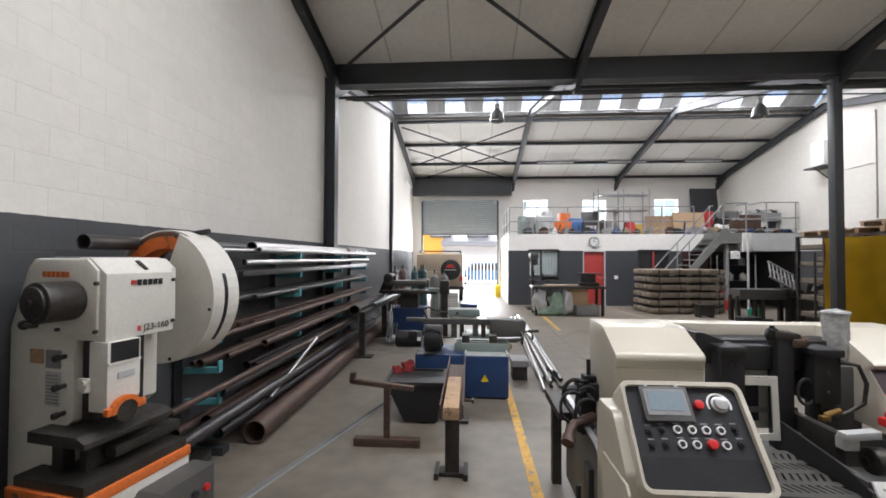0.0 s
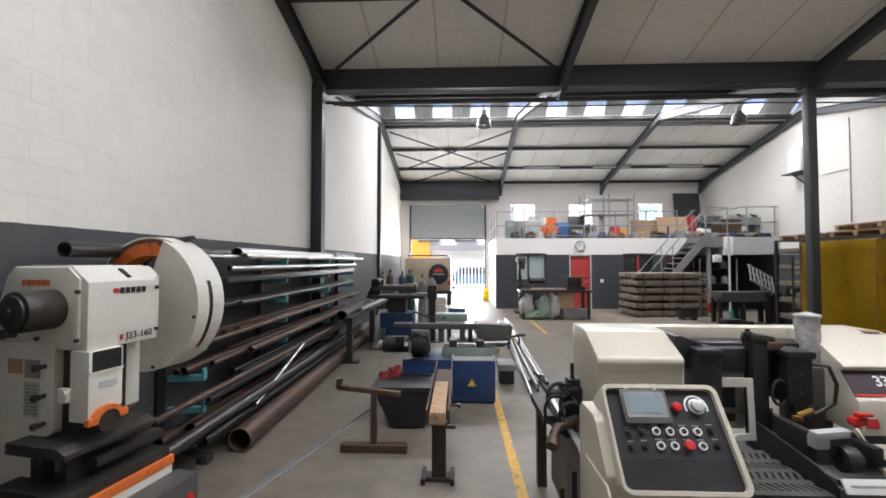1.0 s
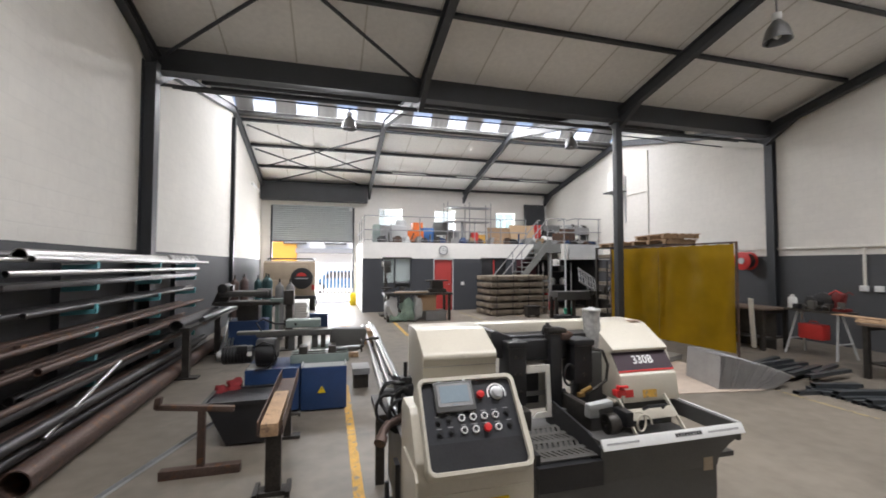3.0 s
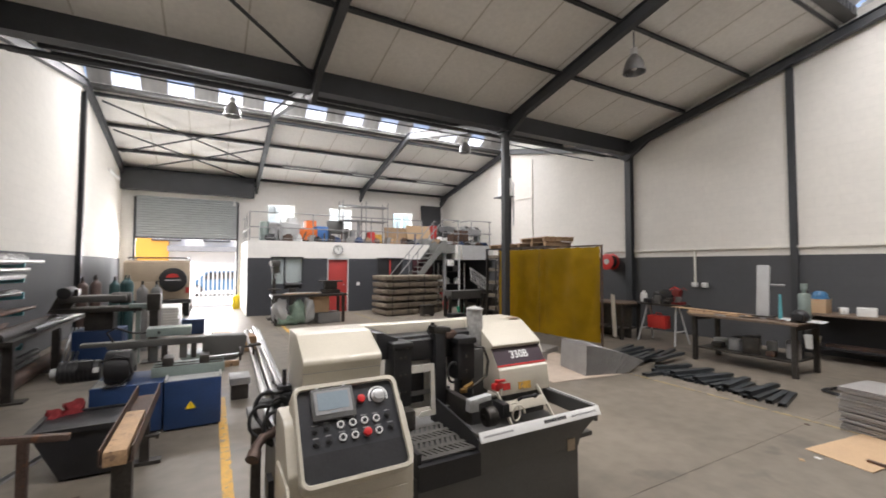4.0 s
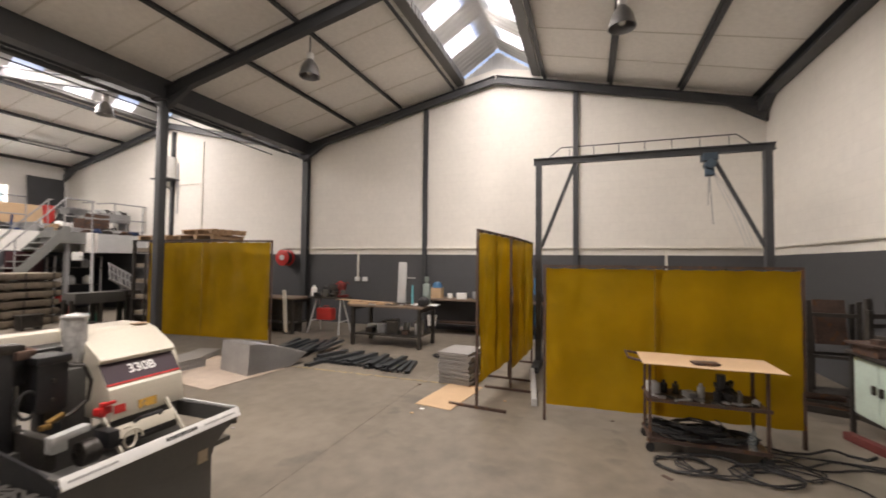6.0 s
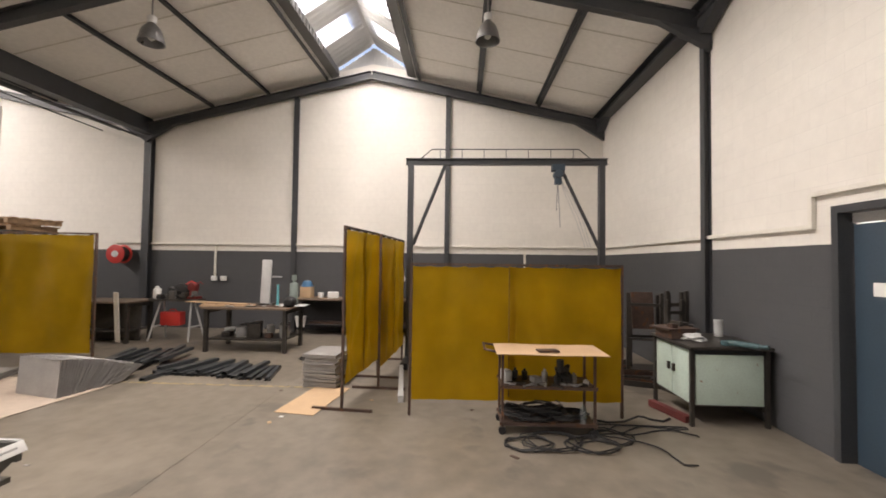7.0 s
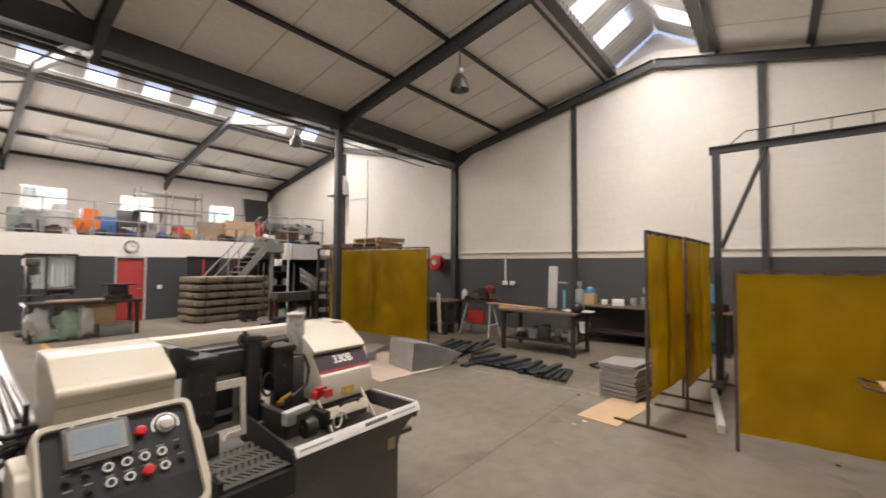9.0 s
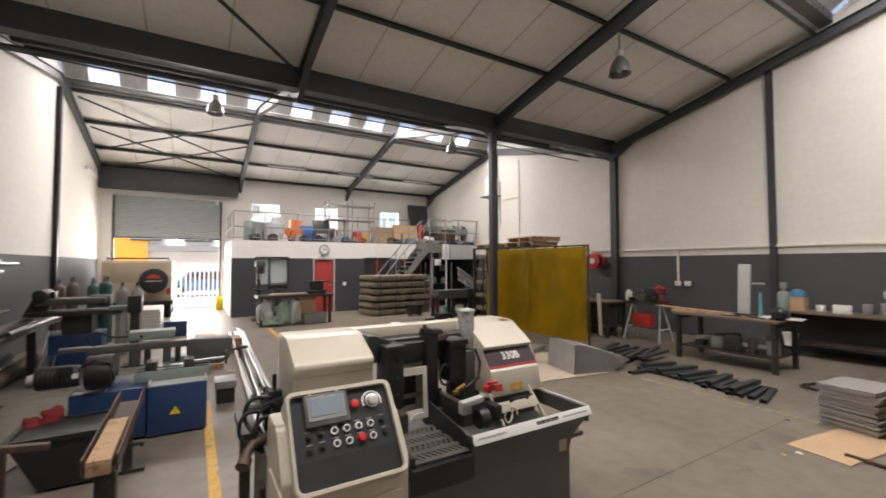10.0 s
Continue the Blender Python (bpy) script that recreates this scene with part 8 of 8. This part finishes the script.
for x in (-0.65, 0.65):
    for y in (-0.2, 0.2):
        part("post", Shape().box((x, y, 0.95), (0.04, 0.04, 1.9)), LIGHTGREY, t)
for z in (0.4, 0.95, 1.5, 1.88):
    part("shelf", Shape().box((0, 0, z), (1.34, 0.44, 0.03)), CASTIRON, t)
for k, (x, z, m) in enumerate(((-0.4, 0.42, RED), (0.1, 0.42, BLACK), (-0.45, 0.97, WHITEPL), (-0.1, 0.97, LIGHTGREY), (0.35, 0.97, WHITEPL), (-0.3, 1.52, BLACK), (0.3, 1.52, GREY))):
    solid("container", Shape().cyl((0, 0, 0), (0, 0, 0.24), 0.11, 14, bev=0.02).cyl((0, 0, 0.24), (0, 0, 0.29), 0.05, 12), m, "plastic container on the store shelf", "container", "shelf containers", m=pose(9.4 + x, 15.6, z - 0.004))
t = thing("first_aid_box", pose(9.05, 14.88, 1.88), "white wall box at the stair foot", "box")
part("box", Shape().box((0, 0, 0), (0.26, 0.12, 0.26), bev=0.02), WHITEPL, t)
part("knob", Shape().cyl((0.05, -0.06, -0.02), (0.05, -0.08, -0.02), 0.02, 10), BLACK, t)
part("bracket", Shape().box((0, 0.08, 0), (0.06, 0.1, 0.06)), STEEL, t)
solid("maroon_panel", Shape().box((0, 0, 1.0), (0.9, 0.05, 2.0), bev=0.006), surface("maroon_paint", (0.05, 0.012, 0.016), 0.5), "dark maroon door panel under the stair", "panel", m=pose(8.15, 15.70, 0))
t = thing("profile_stand", pose(7.51, 9.35, 0), "narrow dark rack holding dusty brown profiles beside the screen", "rack")
for x in (-0.06, 0.20):
    part("upright", Shape().box((x, 0.2, 0.95), (0.03, 0.03, 1.9)), CASTIRON, t)
for k in range(7):
    part("profile", Shape().box((0.06, 0.1, 0.32 + 0.24 * k), (0.16, 0.16, 0.09), bev=0.006), CRATE, t, "dusty brown profile")
    part("bracket", Shape().box((0.07, 0.1, 0.262 + 0.24 * k), (0.26, 0.22, 0.025)), CASTIRON, t)

# ---- on the office front ----
t = thing("wall_clock", pose(4.56, MY - 0.005, 2.36), "round white wall clock with a grey rim", "clock")
part("rim", Shape().pipe((0, 0, 0), (0, -0.045, 0), 0.19, 0.03, 32), GREY, t)
part("face", Shape().cyl((0, 0, 0), (0, -0.025, 0), 0.162, 32), WHITEPL, t)
part("hand", Shape().box((0.0, -0.03, 0.045), (0.012, 0.004, 0.10), (0, 20, 0)), BLACK, t)
part("hand", Shape().box((0.05, -0.034, 0.0), (0.12, 0.004, 0.010), (0, 10, 0)), BLACK, t)
for a in range(0, 360, 30):
    part("mark", Shape().box((0.135 * math.sin(radians(a)), -0.028, 0.135 * math.cos(radians(a))), (0.01, 0.003, 0.022), (0, a, 0)), BLACK, t)
for x in (5.36,):
    solid("light_switch", Shape().box((0, 0, 0), (0.13, 0.02, 0.13), bev=0.004).box((0, -0.012, 0), (0.05, 0.006, 0.07)), WHITEPL, "white light switch on the dark office wall", "switch", m=pose(x, MY - 0.012, 1.05))
solid("notice", Shape().box((0, 0, 0), (0.02, 0.6, 0.9)), STEEL, "dark notice board on the office side wall", "notice board", m=pose(MX0 - 0.012, 17.2, 1.5))

# ---- stored goods on the mezzanine ----
g = random.Random(21)


def goods(name, x, y, shape, material, label, cat):
    solid(name, shape, material, label, cat, "mezzanine goods", m=pose(x, y, MZ, 0, 0, g.uniform(-12, 12)))


drum = lambda r, h: Shape().lathe([(0.001, 0), (r, 0), (r, h * 0.33), (r * 1.03, h * 0.35), (r, h * 0.37), (r, h * 0.92), (r * 0.8, h), (0.001, h)], (0, 0, 0), n=20)
carton = lambda w, d, h: Shape().box((0, 0, h / 2), (w, d, h), bev=0.012)
goods("drum", 2.05, 16.6, drum(0.2, 0.75), GREENM, "dark green drum on the mezzanine", "drum")
goods("tank", 2.9, 16.7, drum(0.42, 0.75), LIGHTGREY, "grey plastic tank on the mezzanine", "tank")
goods("tank", 3.1, 17.2, drum(0.22, 1.0), LIGHTGREY, "pale plastic drum on the mezzanine", "drum")
goods("drum", 2.35, 16.4, drum(0.2, 0.7), GREY, "grey drum on the mezzanine", "drum")
goods("orange_crate", 3.6, 16.7, carton(0.7, 0.5, 0.55), ORANGE, "orange plastic crate on the mezzanine", "crate")
goods("orange_crate", 3.75, 17.0, carton(0.4, 0.4, 0.9), ORANGE, "orange carton on the mezzanine", "carton")
goods("blue_crate", 4.1, 16.7, carton(0.45, 0.5, 0.65), surface("blue_plastic", (0.06, 0.17, 0.42), 0.45), "blue plastic crate on the mezzanine", "crate")
goods("office_chair", 4.75, 16.6, Shape().box((0, 0, 0.45), (0.7, 0.6, 0.12), bev=0.05).box((0, 0.28, 0.7), (0.7, 0.12, 0.5), (-10, 0, 0), bev=0.05).box((-0.35, 0, 0.3), (0.08, 0.55, 0.6), bev=0.03).box((0.35, 0, 0.3), (0.08, 0.55, 0.6), bev=0.03), GREYP, "dark upholstered armchair on the mezzanine", "armchair")
goods("pump_unit", 5.55, 16.5, Shape().box((0, 0, 0.1), (0.7, 0.4, 0.2), bev=0.02).cyl((0.05, 0, 0.2), (0.05, 0, 1.0), 0.07, 12).cyl((-0.2, 0, 0.2), (-0.2, 0, 0.55), 0.12, 14), GREY, "grey pump unit on the mezzanine", "pump")
goods("red_can", 6.05, 16.3, drum(0.19, 0.48), RED, "red round can on the mezzanine", "can")
goods("yellow_can", 6.4, 16.4, carton(0.3, 0.3, 0.4), YELLOWP, "yellow tin on the mezzanine", "tin")
goods("brown_board", 7.6, 17.0, Shape().box((0, 0, 0.42), (1.3, 0.06, 0.75), (-12, 0, 0)), WOOD, "brown timber board leaning on the mezzanine", "board")
goods("brown_board", 8.5, 16.8, Shape().box((0, 0, 0.46), (1.2, 0.06, 0.9), (-12, 0, 0)), CARD, "pale board leaning on the mezzanine", "board")
goods("panel", 8.4, 16.4, Shape().prism([(-0.9, 0.0), (-0.8, 0.24), (0.6, 0.30), (0.9, 0.0)], "y", -0.03, 0.03), GREYPLATE, "grey cut sheet on the mezzanine", "sheet")
goods("red_crate", 9.3, 17.0, carton(0.3, 0.3, 0.95), RED, "red crate on the mezzanine", "crate")
goods("black_bag", 9.8, 16.9, Shape().lump((0, 0, 0.35), (0.7, 0.5, 0.75), 5, 3, 0.5), BLACK, "black bag on the mezzanine", "bag")
goods("white_sack", 9.35, 16.2, Shape().lump((0, 0, 0.2), (0.6, 0.4, 0.4), 9, 3, 0.5), WHITEPL, "white sack on the mezzanine", "sack")
for k in range(4):
    goods("folding_chair", 10.0 + 0.16 * k, 17.2, Shape().box((-0.2, 0, 0.5), (0.03, 0.03, 1.0), (10, 0, 0)).box((0.2, 0, 0.5), (0.03, 0.03, 1.0), (10, 0, 0)).box((0, 0.02, 0.85), (0.4, 0.02, 0.25), (10, 0, 0)).box((0, -0.05, 0.5), (0.4, 0.3, 0.03), (60, 0, 0)), GREY, "grey folding chair leaning on the mezzanine", "chair")
goods("wooden_crate", 9.9, 15.7, Shape().box((0, 0, 0.25), (0.8, 0.5, 0.5), bev=0.01).box((0, -0.26, 0.6), (0.75, 0.02, 0.12)), RUSTY, "brown timber crate at the stair head", "crate")
solid("black_board", Shape().box((0, 0, 0.55), (1.15, 0.05, 1.12), (-6, 0, 0)), STEEL, "black board leaning against the end wall", "board", m=pose(10.4, 19.25, 3.78, 0, 0, 0))
solid("board_shelf", Shape().box((0, 0, 0), (1.3, 0.25, 0.05)).box((-0.5, 0.02, -0.55), (0.05, 0.2, 1.06)).box((0.5, 0.02, -0.55), (0.05, 0.2, 1.06)), GREY, "grey stand carrying the black board", "stand", m=pose(10.4, 19.25, 3.735))
for k in range(34):
    x, y = 2.3 + k * 0.26 + g.uniform(-0.1, 0.1), g.uniform(16.0, 16.3)
    mat = (GREY, CASTIRON, RUSTY, LIGHTGREY, WOOD, BLUE, GREYPLATE, BLACK)[g.randrange(8)]
    if k % 3 == 0:
        goods("loose_part", x, y, Shape().lump((0, 0, 0.12), (g.uniform(0.25, 0.45), 0.25, g.uniform(0.2, 0.34)), k, 2, 0.8), mat, "small heap of machine parts on the mezzanine", "machine part")
    elif k % 3 == 1:
        goods("offcut", x, y, Shape().box((0, 0, 0.2), (0.05, 0.05, g.uniform(0.4, 0.75)), (g.uniform(-25, -8), g.uniform(-30, 30), 0)).box((0.05, 0.05, 0.04), (0.5, 0.08, 0.08), bev=0.005), mat, "steel offcuts lying on the mezzanine", "offcut")
    else:
        goods("small_box", x, y, Shape().box((0, 0, 0.11), (g.uniform(0.2, 0.4), 0.3, 0.22), bev=0.01).box((0.02, 0, 0.25), (0.18, 0.2, 0.06), bev=0.01), mat, "small box of parts on the mezzanine", "box")
t = thing("scaffold_rack", pose(5.85, 16.6, MZ), "grey tubular rack with shelves on the mezzanine", "rack")
for x in (-0.95, 0.0, 0.95):
    for y in (-0.3, 0.3):
        part("post", Shape().cyl((x, y, 0), (x, y, 1.75 if x < 0.9 else 1.75), 0.022, 8), GREY, t)
for z in (0.95, 1.55):
    part("shelf", Shape().box((0, 0, z), (1.95, 0.62, 0.03)), GREY, t)
t = thing("scrap_bench", pose(10.7, 16.0, MZ), "long grey bench with scrap on it on the landing", "bench")
part("top", Shape().box((0, 0, 0.62), (1.0, 0.5, 0.3), bev=0.02), GREY, t)
part("leg", Shape().box((-0.4, 0, 0.24), (0.06, 0.4, 0.47)), GREY, t)
part("leg", Shape().box((0.4, 0, 0.24), (0.06, 0.4, 0.47)), GREY, t)
for k in range(5):
    solid("scrap_piece", Shape().lump((0, 0, 0.06), (0.35, 0.25, 0.14), k, 2, 0.9), (LIGHTGREY, CASTIRON, GREYPLATE)[k % 3], "bent scrap metal piece", "scrap", "scrap", m=pose(10.35 + 0.17 * k, 16.0, MZ + 0.772))
for k in range(8):
    solid("scrap_piece", Shape().lump((0, 0, 0.08), (0.4, 0.25, 0.18), k + 9, 2, 0.9), (CASTIRON, GREY, RUSTY, BLUE)[k % 4], "scrap metal on the landing edge", "scrap", "scrap", m=pose(8.9 + 0.3 * k, 15.3, MZ))

# ---- lamps and fan ----
def bay_lamp(x, y, z):
    t = thing("high_bay_lamp", pose(x, y, z), "bell shaped aluminium high bay lamp hanging unlit", "pendant lamp", "high bay lamps")
    part("shade", Shape().lathe([(0.06, 0.34), (0.08, 0.31), (0.125, 0.26), (0.165, 0.18), (0.185, 0.09), (0.205, 0.0), (0.195, 0.0), (0.175, 0.09), (0.155, 0.175), (0.115, 0.25), (0.07, 0.30), (0.05, 0.34)], (0, 0, 0), n=28), surface("dull_aluminium", (0.30, 0.30, 0.30), 0.32, metal=0.9, vary=0.15), t, "spun aluminium reflector")
    part("bulb", Shape().lathe([(0.001, 0.03), (0.05, 0.07), (0.06, 0.12), (0.04, 0.2), (0.03, 0.27)], (0, 0, 0), n=16), WHITEPL, t)
    part("gear_box", Shape().cyl((0, 0, 0.34), (0, 0, 0.46), 0.07, 16, bev=0.008), WHITEPL, t)
    part("rod", Shape().cyl((0, 0, 0.46), (0, 0, under(y) - z), 0.014, 8), GREY, t)


bay_lamp(7.30, -0.80, 5.42)
bay_lamp(7.22, 4.85, 5.42)
bay_lamp(0.71, 11.35, 5.48)
bay_lamp(7.55, 11.35, 5.48)
for x0, x1 in ((2.74, 4.30), (5.60, 7.24), (8.70, 10.20)):
    t = thing("strip_light", pose((x0 + x1) / 2, 17.5, under(17.5) - 0.20), "long white fluorescent strip light, unlit", "strip light", "strip lights")
    part("batten", Shape().box((0, 0, 0.03), (x1 - x0, 0.10, 0.06), bev=0.006), GREY, t)
    part("tube", Shape().cyl((-(x1 - x0) / 2 + 0.05, 0, -0.02), ((x1 - x0) / 2 - 0.05, 0, -0.02), 0.02, 10), WHITEPL, t)
    for x in (-0.6, 0.6):
        part("hanger", Shape().cyl((x, 0, 0.05), (x, 0, 0.20), 0.006, 6), GREY, t)
t = thing("strip_light", pose(XW + 0.045, 19.0 - 1.2, 4.9, 0, 0, 90), "white fluorescent strip light on the wall", "strip light", "strip lights")
part("batten", Shape().box((0, 0, 0), (1.6, 0.08, 0.08), bev=0.008), WHITEPL, t)
part("tube", Shape().cyl((-0.75, 0, -0.055), (0.75, 0, -0.055), 0.014, 10), WHITEPL, t)
t = thing("wall_fan", pose(11.0, 13.72, 4.62), "white box fan unit on a dark wall shelf", "fan")
part("shelf", Shape().box((-0.05, 0, 0), (0.5, 0.75, 0.04)).cyl((-0.25, 0, -0.02), (0.18, 0, -0.35), 0.02, 8), STEEL, t)
part("housing", Shape().box((0.0, 0, 0.42), (0.36, 0.5, 0.78), bev=0.05), WHITEPL, t)
part("pipe", Shape().cyl((0.16, -0.35, -1.2), (0.16, -0.35, 0.6), 0.025, 8), LIGHTGREY, t)
# rooflight-ridge duct pipe and low netting bars under the valley
for z, y in ((5.24, 9.3),):
    steel("tie_rod", Shape().tube([(XW, y, z + 0.1), (2.0, y, z + 0.02), (6.6, y, z + 0.04), (XE, y, z - 0.02)], 0.016, 6), "thin dark tie rod across the far bay", "tie rod", "tie rods")
